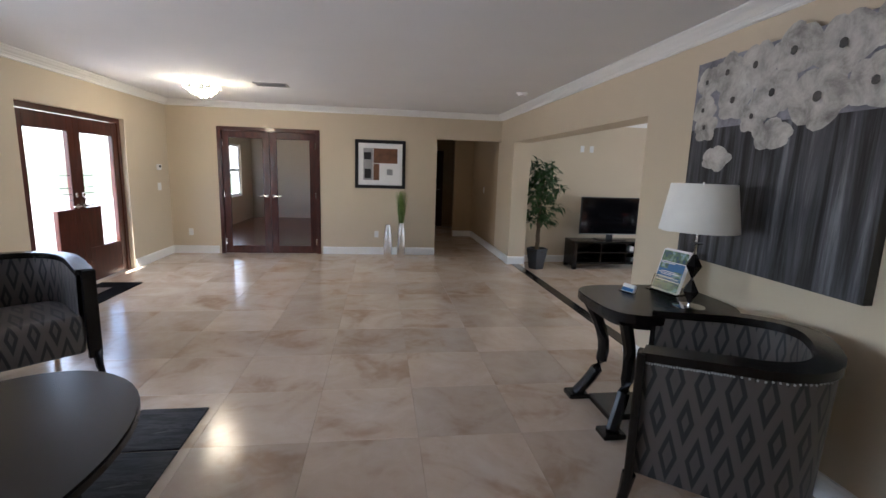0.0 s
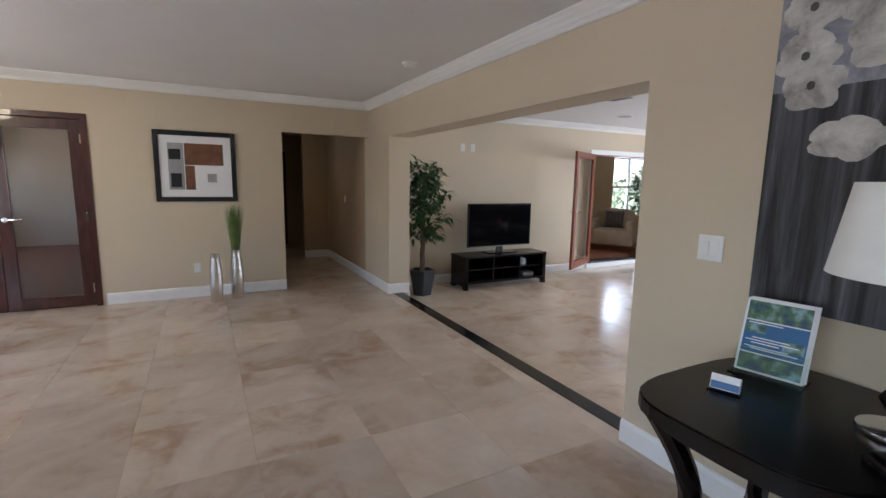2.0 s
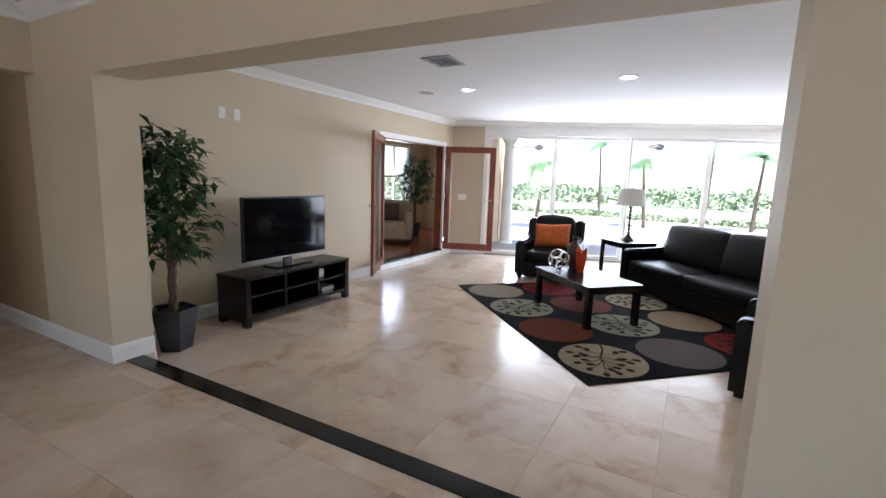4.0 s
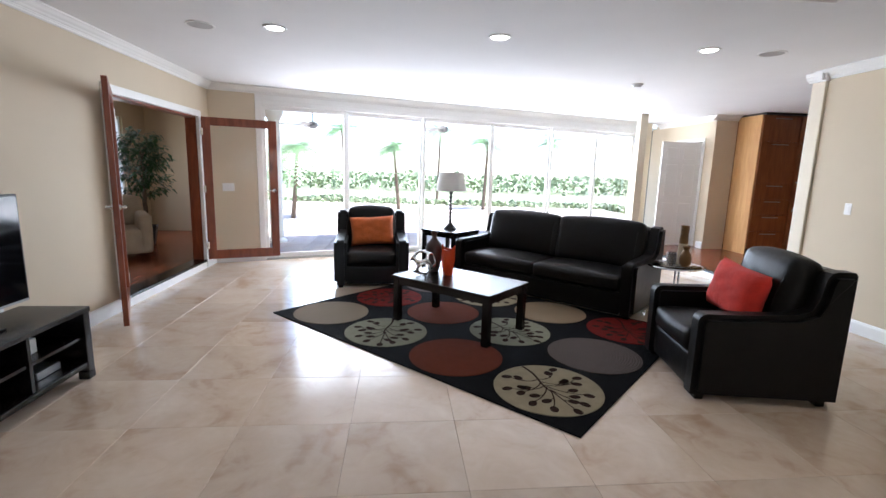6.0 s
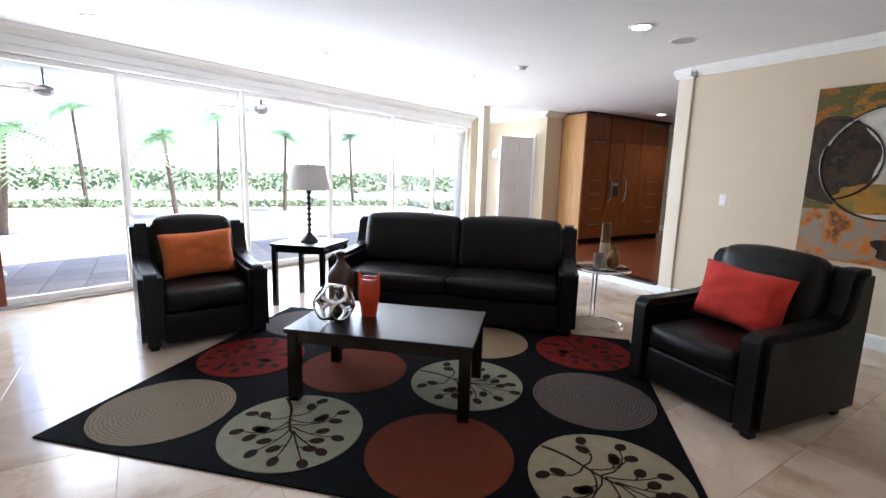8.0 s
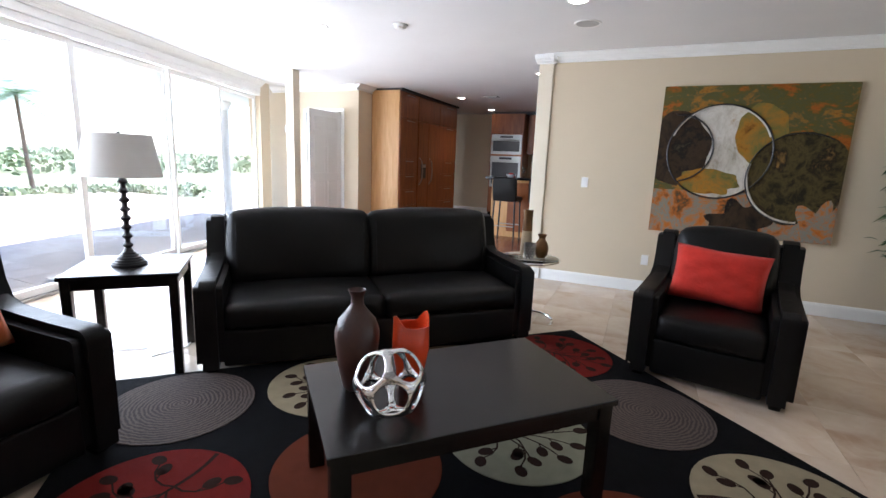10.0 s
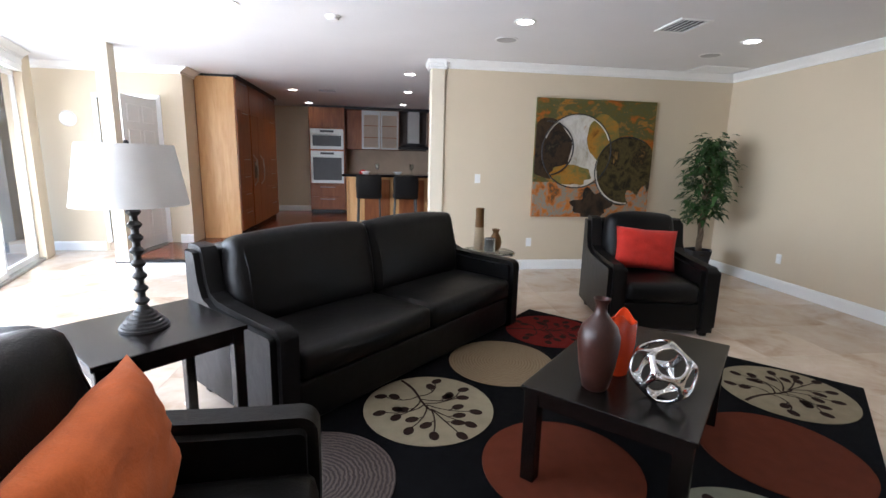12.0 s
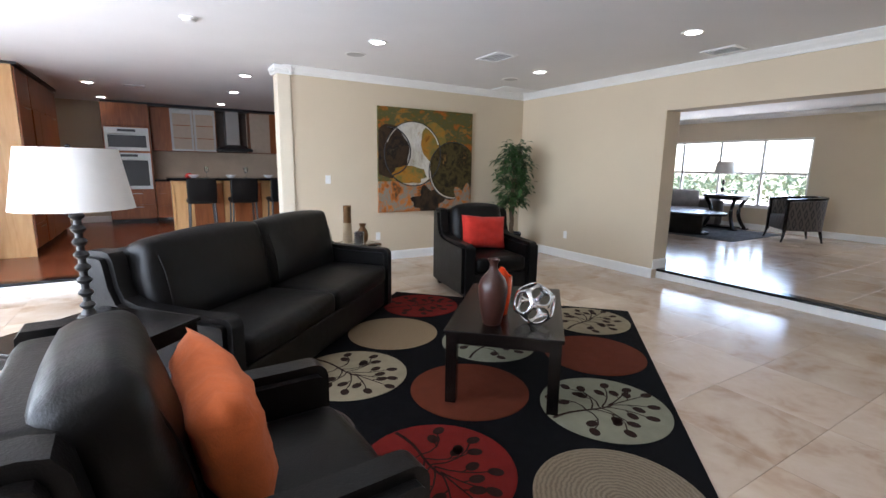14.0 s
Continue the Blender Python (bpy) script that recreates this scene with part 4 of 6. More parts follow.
def turned_lamp(x, y, z, label):
    ob = thing("table_lamp", pose(x, y, z), label, "lamp")
    part("foot", lathe([(0.096, 0), (0.098, 0.010), (0.090, 0.014), (0.090, 0.022), (0.080, 0.026), (0.079, 0.036), (0.068, 0.040), (0.067, 0.050), (0.055, 0.054), (0.053, 0.064), (0.041, 0.068), (0.039, 0.078), (0.028, 0.084), (0.024, 0.095), (0.018, 0.105)], 28), BLACKMET, ob, smooth=True)
    prof = [(0.014, 0.10)]
    for k in range(8):
        z0 = 0.105 + k * 0.056
        prof += [(0.015, z0), (0.027, z0 + 0.012), (0.029, z0 + 0.02), (0.022, z0 + 0.03), (0.015, z0 + 0.036), (0.015, z0 + 0.05)]
    prof.append((0.012, 0.56))
    part("stem", lathe(prof, 20), BLACKMET, ob, "black turned stem", smooth=True)
    part("shade", lathe([(0.215, 0.545), (0.172, 0.795), (0.167, 0.795), (0.170, 0.790), (0.21, 0.547)], 48, caps=False), SHADE, ob, "white linen drum shade", smooth=True)
    part("harp", tube([(0, 0, 0.55), (0, 0, 0.80)], 0.005, 8), CHROME, ob)
    part("finial", lathe([(0.008, 0.795), (0.011, 0.802), (0.006, 0.812)], 12), BLACKMET, ob)
    return ob


turned_lamp(8.92, 5.30, STZ, "table lamp with black turned stem and white shade")
cord = part("lamp_cord", tube([(9.25, 5.3, F + 0.006), (9.05, 5.15, F + 0.006), (8.9, 5.22, F + 0.006), (8.85, 5.0, F + 0.006), (9.0, 4.8, F + 0.006)], 0.004, 6), PLASTIC, smooth=True)
tagged(cord, "thin white lamp cord lying on the tiles", "cord")

# ---- rug ----
rug = thing("area_rug", pose(6.75, 5.275, F, 0, 0, 44.6), "black wool rug with coloured circles and branch motifs", "rug")
part("field", box((-1.63, -1.22, 0), (1.63, 1.22, 0.011), 0.004, 2), RUGBLACK, rug)


def disc_bm(r, z0, z1, steps=48):
    return lathe([(r, z0), (r, z1 - 0.001), (r - 0.004, z1)], steps)


def branch(parent, r, turn, material):
    """A curved stem with side twigs that end in berries."""
    bm = bmesh.new()
    z = 0.0165

    def flat(pts, w0, w1):
        pts = [Vector((*p, 0)) for p in pts]
        L, Rr = [], []
        for i, p in enumerate(pts):
            d = (pts[min(i + 1, len(pts) - 1)] - pts[max(i - 1, 0)]).normalized()
            s = Vector((-d.y, d.x, 0)) * (w0 + (w1 - w0) * i / (len(pts) - 1))
            L.append(bm.verts.new((p + s).to_3d() + Vector((0, 0, z)))), Rr.append(bm.verts.new((p - s).to_3d() + Vector((0, 0, z))))
        for i in range(len(pts) - 1):
            bm.faces.new((L[i], Rr[i], Rr[i + 1], L[i + 1]))

    def berry(x, y, a):
        vs = []
        for k in range(12):
            t = 2 * math.pi * k / 12
            u, v = 0.105 * r * math.cos(t), 0.075 * r * math.sin(t)
            vs.append(bm.verts.new((x + u * math.cos(a) - v * math.sin(a), y + u * math.sin(a) + v * math.cos(a), z)))
        bm.faces.new(vs)
    stem = [(-0.97 * r + 1.1 * r * k / 6, 0.04 * r * math.sin(k * 0.9)) for k in range(7)]
    flat(stem, 0.028 * r, 0.016 * r)
    twigs = [(-0.25, 60, 0.62), (-0.25, -58, 0.60), (-0.05, 42, 0.72), (-0.05, -45, 0.70), (0.08, 22, 0.66), (0.08, -24, 0.66), (0.13, 2, 0.72), (-0.1, 88, 0.72), (-0.1, -88, 0.70), (-0.35, 110, 0.55), (-0.35, -108, 0.55)]
    for x, deg, ln in twigs:
        a = radians(deg)
        p0 = Vector((x * r, 0))
        pts = []
        for k in range(5):
            t = k / 4
            b = a * (0.6 + 0.5 * t)
            pts.append((p0.x + math.cos(b) * ln * r * t, p0.y + math.sin(b) * ln * r * t))
        flat(pts, 0.014 * r, 0.010 * r)
        berry(pts[-1][0] + 0.05 * r * math.cos(a), pts[-1][1] + 0.05 * r * math.sin(a), a)
        hx, hy = pts[2]
        sgn = 1 if deg > 0 else -1
        tip = (hx + 0.18 * r * math.cos(a + sgn * 0.9), hy + 0.18 * r * math.sin(a + sgn * 0.9))
        flat([(hx, hy), tip], 0.011 * r, 0.009 * r)
        berry(*tip, a + sgn * 0.9)
    ob = part("branch", bm, material, parent, "dark branch with berries")
    ob.rotation_euler = (0, 0, turn)
    return ob


CIRC = [[(WCREAM, 1), (WRUST, 0), (WSAGE, 1), (STAUPE, 0)], [(SMAUVE, 0), (WSAGE, 1), (WRUST, 0), (WRED, 1)], [(WRED, 1), (STAN, 0), (WCREAM, 1), (SMAUVE, 0)]]
TURNS = [[2.6, 0, 2.2, 0], [0, 2.9, 0, 0.9], [2.2, 0, 1.2, 0]]
for j in range(3):
    for i in range(4):
        material, twig = CIRC[j][i]
        d = part("circle", disc_bm(0.372, 0.009, 0.0155), material, rug)
        d.location = (-1.215 + 0.81 * i, 0.81 - 0.81 * j, 0)
        if twig:
            branch(d, 0.372, TURNS[j][i], WBROWN)

# ---- television wall ----
ts = thing("tv_stand", pose(4.91, 8.33, F), "black-brown wooden television stand with open shelves", "tv stand")
w, d, h = 1.50, 0.44, 0.50
part("top", box((-w / 2, -d / 2, h - 0.035), (w / 2, d / 2, h), 0.004), ESPRESSO, ts)
part("bottom_shelf", box((-w / 2 + 0.02, -d / 2 + 0.01, 0.09), (w / 2 - 0.02, d / 2 - 0.02, 0.125), 0.003), ESPRESSO, ts)
part("back_panel", box((-w / 2 + 0.03, d / 2 - 0.02, 0.125), (w / 2 - 0.03, d / 2 - 0.005, h - 0.035)), ESPRESSO, ts)
for x in (-w / 2 + 0.035, w / 2 - 0.035):
    part("side_panel", box((x - 0.03, -d / 2 + 0.005, 0.05), (x + 0.03, d / 2 - 0.005, h - 0.035), 0.003), ESPRESSO, ts)
    for y in (-d / 2 + 0.04, d / 2 - 0.04):
        part("foot", box((x - 0.035, y - 0.035, 0), (x + 0.035, y + 0.035, 0.06), 0.004), ESPRESSO, ts)
for x in (-0.24, 0.24):
    part("divider", box((x - 0.012, -d / 2 + 0.02, 0.125), (x + 0.012, d / 2 - 0.02, h - 0.035)), ESPRESSO, ts)
for x0, x1 in ((-w / 2 + 0.065, -0.252), (-0.228, 0.228), (0.252, w / 2 - 0.065)):
    part("shelf", box((x0, -d / 2 + 0.03, 0.285), (x1, d / 2 - 0.02, 0.305)), ESPRESSO, ts)
tv = thing("television", pose(4.93, 8.38, F + 0.50), "black flat-screen television, switched off", "television")
part("housing", box((-0.58, -0.015, 0.09), (0.58, 0.03, 0.757), 0.006, 2), DARKPL, tv)
part("screen", box((-0.565, -0.019, 0.105), (0.565, -0.0145, 0.742)), SCREEN, tv, "dark glossy screen")
part("chin", box((-0.565, -0.021, 0.091), (0.565, -0.015, 0.103)), STEEL, tv)
part("neck", box((-0.06, -0.01, 0.01), (0.06, 0.02, 0.10), 0.004), DARKPL, tv)
part("foot_plate", box((-0.26, -0.12, 0.0), (0.26, 0.10, 0.014), 0.004), SCREEN, tv)
ob = part("media_box", box((-0.10, -0.08, 0), (0.10, 0.08, 0.05), 0.004), STEEL)
ob.matrix_basis = pose(5.4, 8.30, F + 0.126)
tagged(ob, "small grey media box on the stand's shelf", "media box")
ob = part("game_case", box((-0.04, -0.06, 0), (0.04, 0.06, 0.09), 0.003), WHITEP)
ob.matrix_basis = pose(5.3, 8.29, F + 0.306)
tagged(ob, "small white box on the stand's shelf", "box")


def ficus(x, y, z, height, spread, seed, pot_h=0.36, pot_r=0.19, label="ficus tree in a tapered dark pot", leaves=520):
    """An indoor tree: braided trunk, limbs and several hundred pointed leaves in hanging clusters."""
    rng = random.Random(seed)
    ob = thing("potted_tree", pose(x, y, z), label, "potted plant", "potted trees")
    bm = bmesh.new()
    n = 5
    lo = [bm.verts.new((pot_r * 0.66 * math.cos(2 * math.pi * (i + 0.5) / n), pot_r * 0.66 * math.sin(2 * math.pi * (i + 0.5) / n), 0)) for i in range(n)]
    hi = [bm.verts.new((pot_r * math.cos(2 * math.pi * (i + 0.5) / n), pot_r * math.sin(2 * math.pi * (i + 0.5) / n), pot_h)) for i in range(n)]
    ih = [bm.verts.new((v.co.x * 0.9, v.co.y * 0.9, pot_h)) for v in hi]
    il = [bm.verts.new((v.co.x * 0.88, v.co.y * 0.88, pot_h - 0.05)) for v in hi]
    for A, B in ((lo, hi), (hi, ih), (ih, il)):
        for i in range(n):
            j = (i + 1) % n
            bm.faces.new((A[i], A[j], B[j], B[i]))
    bm.faces.new(lo[::-1]), bm.faces.new(il)
    part("pot", bm, POTM, ob, "dark faceted pot")
    part("soil", lathe([(pot_r * 0.8, pot_h - 0.06), (pot_r * 0.78, pot_h - 0.035), (0.01, pot_h - 0.025)], 16), SOIL, ob)
    top = height * 0.62
    for k in range(3):
        a0 = 2 * math.pi * k / 3
        pts = [(0.022 * math.cos(a0 + i * 0.9), 0.022 * math.sin(a0 + i * 0.9), pot_h - 0.05 + (top - pot_h) * i / 9) for i in range(10)]
        part("trunk", tube(pts, 0.021, 8, taper=0.6), BARK, ob, smooth=True)
    leaf = bmesh.new()

    def one_leaf(p, d, size, droop):
        d = d.normalized()
        s = d.cross(Vector((0, 0, 1)))
        s = s.normalized() if s.length > 1e-3 else Vector((1, 0, 0))
        nrm = s.cross(d)
        a = leaf.verts.new(p)
        m1 = p + d * size * 0.45 + nrm * size * 0.06
        b1, b2 = leaf.verts.new(m1 + s * size * 0.21), leaf.verts.new(m1 - s * size * 0.21)
        c = leaf.verts.new(m1 - nrm * size * 0.05)
        t = leaf.verts.new(p + d * size - Vector((0, 0, droop * size)))
        leaf.faces.new((a, c, b1)), leaf.faces.new((a, b2, c)), leaf.faces.new((c, t, b1)), leaf.faces.new((c, b2, t))
    limbs = bmesh.new()
    count = 26
    for i in range(count):
        zz = top * 0.72 + (height - top * 0.72) * (i / count) ** 0.9
        q = (zz - top * 0.72) / (height - top * 0.72)
        reach = spread * (0.55 + 0.55 * math.sin(math.pi * min(1, q * 0.85 + 0.18))) * rng.uniform(0.6, 1.05)
        a = i * 2.4 + rng.uniform(-0.4, 0.4)
        p0 = Vector((0, 0, zz * 0.80 if zz < top else top * 0.9 + (zz - top) * 0.6))
        p1 = Vector((math.cos(a) * reach, math.sin(a) * reach, zz))
        midp = (p0 + p1) / 2 + Vector((0, 0, 0.06))
        pts = [p0, midp, p1]
        tube(pts, 0.007, 5, limbs, taper=0.4)
        for k in range(leaves // count):
            t = rng.uniform(0.35, 1.08)
            base_p = (p0.lerp(midp, t * 2) if t < 0.5 else midp.lerp(p1, t * 2 - 1))
            off = Vector((rng.gauss(0, 0.05), rng.gauss(0, 0.05), rng.gauss(0, 0.035)))
            dirn = Vector((math.cos(a) + rng.gauss(0, 0.8), math.sin(a) + rng.gauss(0, 0.8), rng.gauss(-0.05, 0.35)))
            one_leaf(base_p + off, dirn, rng.uniform(0.10, 0.17), rng.uniform(0.1, 0.4))
    part("branches", limbs, BARK, ob, smooth=True)
    tagged(part("foliage", leaf, LEAF, ob, "dark green pointed leaves"), kind="stuff")
    return ob


ficus(3.52, 8.20, F, 1.88, 0.30, 4, leaves=1000)
ficus(3.78, 2.02, F, 1.82, 0.27, 9, label="ficus tree in a dark pot in the room's corner", leaves=1000)
ficus(10.45, 10.2, 0, 1.9, 0.36, 12, pot_h=0.32, label="ficus tree in a dark pot by the sunroom window", leaves=1000)


# ---- wall plates, ceiling fittings ----
def plate(x, y, z, nrm, label, w=0.075, h=0.115, rockers=1, outlet=False):
    ang = math.degrees(math.atan2(nrm[1], nrm[0])) + 90
    ob = thing("outlet" if outlet else "light_switch", pose(x, y, z, 0, 0, ang), label, "outlet" if outlet else "switch", "wall plates")
    part("cover", box((-w / 2, -0.006, -h / 2), (w / 2, 0.0, h / 2), 0.003), PLASTIC, ob)
    for i in range(rockers):
        cx = (i - (rockers - 1) / 2) * 0.046
        if outlet:
            for zz in (-0.022, 0.022):
                part("socket", box((cx - 0.016, -0.009, zz - 0.014), (cx + 0.016, -0.005, zz + 0.014), 0.003), PLASTIC, ob)
        else:
            part("rocker", box((cx - 0.017, -0.010, -0.034), (cx + 0.017, -0.005, 0.034), 0.002), PLASTIC, ob)
    return ob


plate(EX, 3.80, 1.18, (-1, 0), "white double rocker switch on beige wall", 0.12, 0.12, 2)
plate(6.65, SY, 1.08, (0, 1), "white rocker switch on beige wall")
plate(5.92, SY, 0.25, (0, 1), "white outlet on beige wall", outlet=True)
plate(FX, 2.67, 0.25, (1, 0), "white outlet on beige wall", outlet=True)
plate(4.46, NY, 1.98, (0, -1), "white blank plate high on the wall")
plate(4.64, NY, 1.98, (0, -1), "white blank plate high on the wall")
plate(5.78, NY, 0.26, (0, -1), "white outlet with a black plug", outlet=True)
plate(WX, 8.42, 1.12, (1, 0), "white double rocker switch on beige wall", 0.12, 0.12, 2)
plate(-2.33, NY, 0.36, (0, -1), "white outlet on beige wall", outlet=True)
plate(0.75, NY, 0.36, (0, -1), "white outlet behind the floor vases", outlet=True)
plate(EX, 10.0, 1.14, (-1, 0), "white rocker switch on the hallway wall")
th = thing("thermostat", pose(WX, 8.42, 1.42, 0, 0, 90), "small white wall thermostat with grey display", "thermostat")
part("housing", box((-0.06, -0.028, -0.045), (0.06, 0, 0.045), 0.006), PLASTIC, th)
part("display", box((-0.035, -0.0295, -0.005), (0.035, -0.0275, 0.03)), DARKPL, th)
sp = along(0.22, -0.001)
plate(sp.x, sp.y, 1.02, (-GOUT.x, -GOUT.y), "white triple rocker switch beside the glass doors", 0.165, 0.12, 3)


def downlight(x, y, on=True):
    ob = thing("ceiling_light", pose(x, y, CEIL), "round recessed downlight with white trim, lit", "ceiling light", "recessed downlights")
    part("trim_ring", lathe([(0.095, -0.008), (0.098, -0.004), (0.098, 0.0), (0.07, 0.0), (0.07, -0.006)], 32, caps=False), TRIM, ob, smooth=True)
    part("lens", lathe([(0.068, -0.007), (0.068, -0.003), (0.01, -0.003)], 24), DOWNL, ob, "glowing warm lens")
    lamp("downlight_beam", "SPOT", look((x, y, CEIL - 0.02), (x, y + 0.001, 0)), 2.4, (1.0, 0.9, 0.75), cone=110)


for x, y in ((4.49, 7.11), (6.70, 7.09), (4.42, 5.18), (6.60, 5.18), (6.63, 3.23), (4.32, 3.10), (9.25, 7.0), (9.19, 5.08), (9.11, 3.2)):
    downlight(x, y)
for x, y in ((9.47, -1.58), (9.47, -3.5), (7.47, 0.5), (7.4, -1.25), (7.4, -3.2), (2.3, 11.0 - 0.6)):
    ob = thing("ceiling_light", pose(x, y, CEIL if x > 3 else 2.4), "round recessed downlight with white trim, lit", "ceiling light", "recessed downlights")
    part("trim_ring", lathe([(0.095, -0.008), (0.098, -0.004), (0.098, 0.0), (0.07, 0.0), (0.07, -0.006)], 32, caps=False), TRIM, ob, smooth=True)
    part("lens", lathe([(0.068, -0.007), (0.068, -0.003), (0.01, -0.003)], 24), DOWNL, ob)
lamp("downlight_beam", "SPOT", look((9.3, -2.4, CEIL - 0.03), (9.3, -2.401, 0)), 6.5, (1.0, 0.85, 0.65), cone=140)
lamp("downlight_beam", "SPOT", look((7.4, -1.6, CEIL - 0.03), (7.4, -1.601, 0)), 6.5, (1.0, 0.85, 0.65), cone=140)
lamp("downlight_beam", "SPOT", look((2.3, 10.4, 2.37), (2.3, 10.401, 0)), 0.7, (1.0, 0.8, 0.55), cone=120)


def grille(x, y, w, d, material, label, turn=0):
    ob = thing("ceiling_vent", pose(x, y, CEIL, 0, 0, turn), label, "vent", "ceiling vents")
    for lo, hi in (((-w / 2, -d / 2, -0.012), (w / 2, -d / 2 + 0.03, 0)), ((-w / 2, d / 2 - 0.03, -0.012), (w / 2, d / 2, 0)), ((-w / 2, -d / 2 + 0.03, -0.012), (-w / 2 + 0.03, d / 2 - 0.03, 0)), ((w / 2 - 0.03, -d / 2 + 0.03, -0.012), (w / 2, d / 2 - 0.03, 0))):
        part("frame", box(lo, hi, 0.002), material, ob)
    part("backing", box((-w / 2 + 0.03, -d / 2 + 0.03, -0.003), (w / 2 - 0.03, d / 2 - 0.03, 0)), DARKPL, ob)
    n = max(4, int((d - 0.06) / 0.042))
    for i in range(n):
        yy = -d / 2 + 0.03 + (d - 0.06) * (i + 0.5) / n
        s = part("slat", box((-w / 2 + 0.03, -0.009, -0.0015), (w / 2 - 0.03, 0.009, 0.0015)), material, ob)
        s.matrix_basis = pose(0, yy, -0.009, 35)
    return ob


GREYMET = mat("grey_metal", (0.45, 0.45, 0.45), 0.5, 0.3, var=0.05)
grille(-0.55, 6.87, 0.40, 0.24, GREYMET, "grey metal ceiling air vent")
grille(5.33, 6.68, 0.36, 0.30, GREYMET, "grey metal ceiling air vent")
grille(5.27, 3.42, 0.40, 0.30, TRIM, "white ceiling air vent", 90)
grille(3.56, 5.0, 0.36, 0.26, TRIM, "white metal ceiling air vent near the opening", 90)
grille(3.72, 1.86, 0.60, 0.34, TRIM, "large white return-air vent in the ceiling")
grille(8.85, -1.51, 0.30, 0.16, GREYMET, "grey metal ceiling air vent")
for x, y in ((4.50, 7.73), (6.74, 7.71), (6.63, 2.61), (4.30, 2.49)):
    ob = thing("ceiling_speaker", pose(x, y, CEIL), "round flush grey-white ceiling loudspeaker", "speaker", "ceiling speakers")
    part("rim", lathe([(0.115, -0.006), (0.118, 0), (0.10, 0), (0.10, -0.005)], 32, caps=False), TRIM, ob, smooth=True)
    part("mesh_grille", lathe([(0.1, -0.004), (0.05, -0.006), (0.005, -0.006)], 24), GREYMET, ob, smooth=True)
for x, y in ((2.56, 6.45), (8.29, 3.03)):
    ob = thing("smoke_detector", pose(x, y, CEIL), "round white smoke detector on the ceiling", "smoke detector", "smoke detectors")
    part("base", lathe([(0.07, 0), (0.07, -0.012), (0.06, -0.015)], 24), PLASTIC, ob, smooth=True)
    part("dome", lathe([(0.055, -0.014), (0.05, -0.035), (0.03, -0.042), (0.004, -0.043)], 24), PLASTIC, ob, smooth=True)

# crystal flush light in the living room
cl = thing("crystal_ceiling_light", pose(-1.40, 6.96, CEIL), "flush crystal ceiling light, lit warm", "ceiling light")
part("canopy", lathe([(0.20, 0), (0.20, -0.02), (0.17, -0.03)], 32), CHROME, cl, smooth=True)
rng = random.Random(3)
for rad, zz, n in ((0.19, -0.06, 16), (0.15, -0.10, 13), (0.10, -0.14, 9), (0.04, -0.165, 4)):
    for i in range(n):
        a = 2 * math.pi * i / n + rng.uniform(-0.1, 0.1)
        bm = bmesh.new()
        bmesh.ops.create_icosphere(bm, subdivisions=1, radius=0.027, matrix=Matrix.Translation((rad * math.cos(a), rad * math.sin(a), zz)) @ Matrix.Diagonal((1, 1, 1.3, 1)))
        part("crystal", bm, BULB if (i % 3 == 0) else CLEAR, cl)
lamp("crystal_glow", "POINT", Matrix.Translation((-1.40, 6.96, CEIL - 0.24)), 3.0, (1.0, 0.82, 0.55), r=0.10)

# ---- living room things ----
pic = thing("framed_picture", pose(0.81, NY, 1.58, 0, 0, 0), "black-framed abstract print in grey, brown and white", "picture")
part("backing", box((-0.42, -0.012, -0.40), (0.42, 0.0, 0.40)), DARKPL, pic)
for lo, hi in (((-0.43, -0.035, -0.41), (-0.375, 0, 0.41)), ((0.375, -0.035, -0.41), (0.43, 0, 0.41)), ((-0.375, -0.035, 0.355), (0.375, 0, 0.41)), ((-0.375, -0.035, -0.41), (0.375, 0, -0.355))):
    part("frame", box(lo, hi, 0.006, 2), BLACKMET, pic)
part("mat", box((-0.375, -0.016, -0.355), (0.375, -0.012, 0.355)), WHITEP, pic, "white mat board")
GREYP, BROWNP = mat("grey_print", (0.33, 0.33, 0.34), 0.5, var=0.2, scale=9), mat("brown_print", (0.16, 0.07, 0.035), 0.5, var=0.4, scale=9)
for lo, hi, mm in (((-0.29, -0.27), (-0.13, 0.27), GREYP), ((-0.12, 0.02), (0.29, 0.27), BROWNP), ((-0.12, -0.27), (-0.02, 0.01), BROWNP), ((-0.01, -0.27), (0.29, 0.01), WHITEP)):
    part("print_field", box((lo[0], -0.0185, lo[1]), (hi[0], -0.016, hi[1])), mm, pic)
for cx, cz, rr in ((-0.22, 0.14, 0.06), (0.16, -0.13, 0.05)):
    part("print_square", box((cx - rr, -0.0200, cz - rr), (cx + rr, -0.0185, cz + rr)), DARKPL if cx < 0 else GREYP, pic)
part("print_bar", box((-0.27, -0.0200, -0.24), (-0.16, -0.0185, -0.08)), DARKPL, pic)

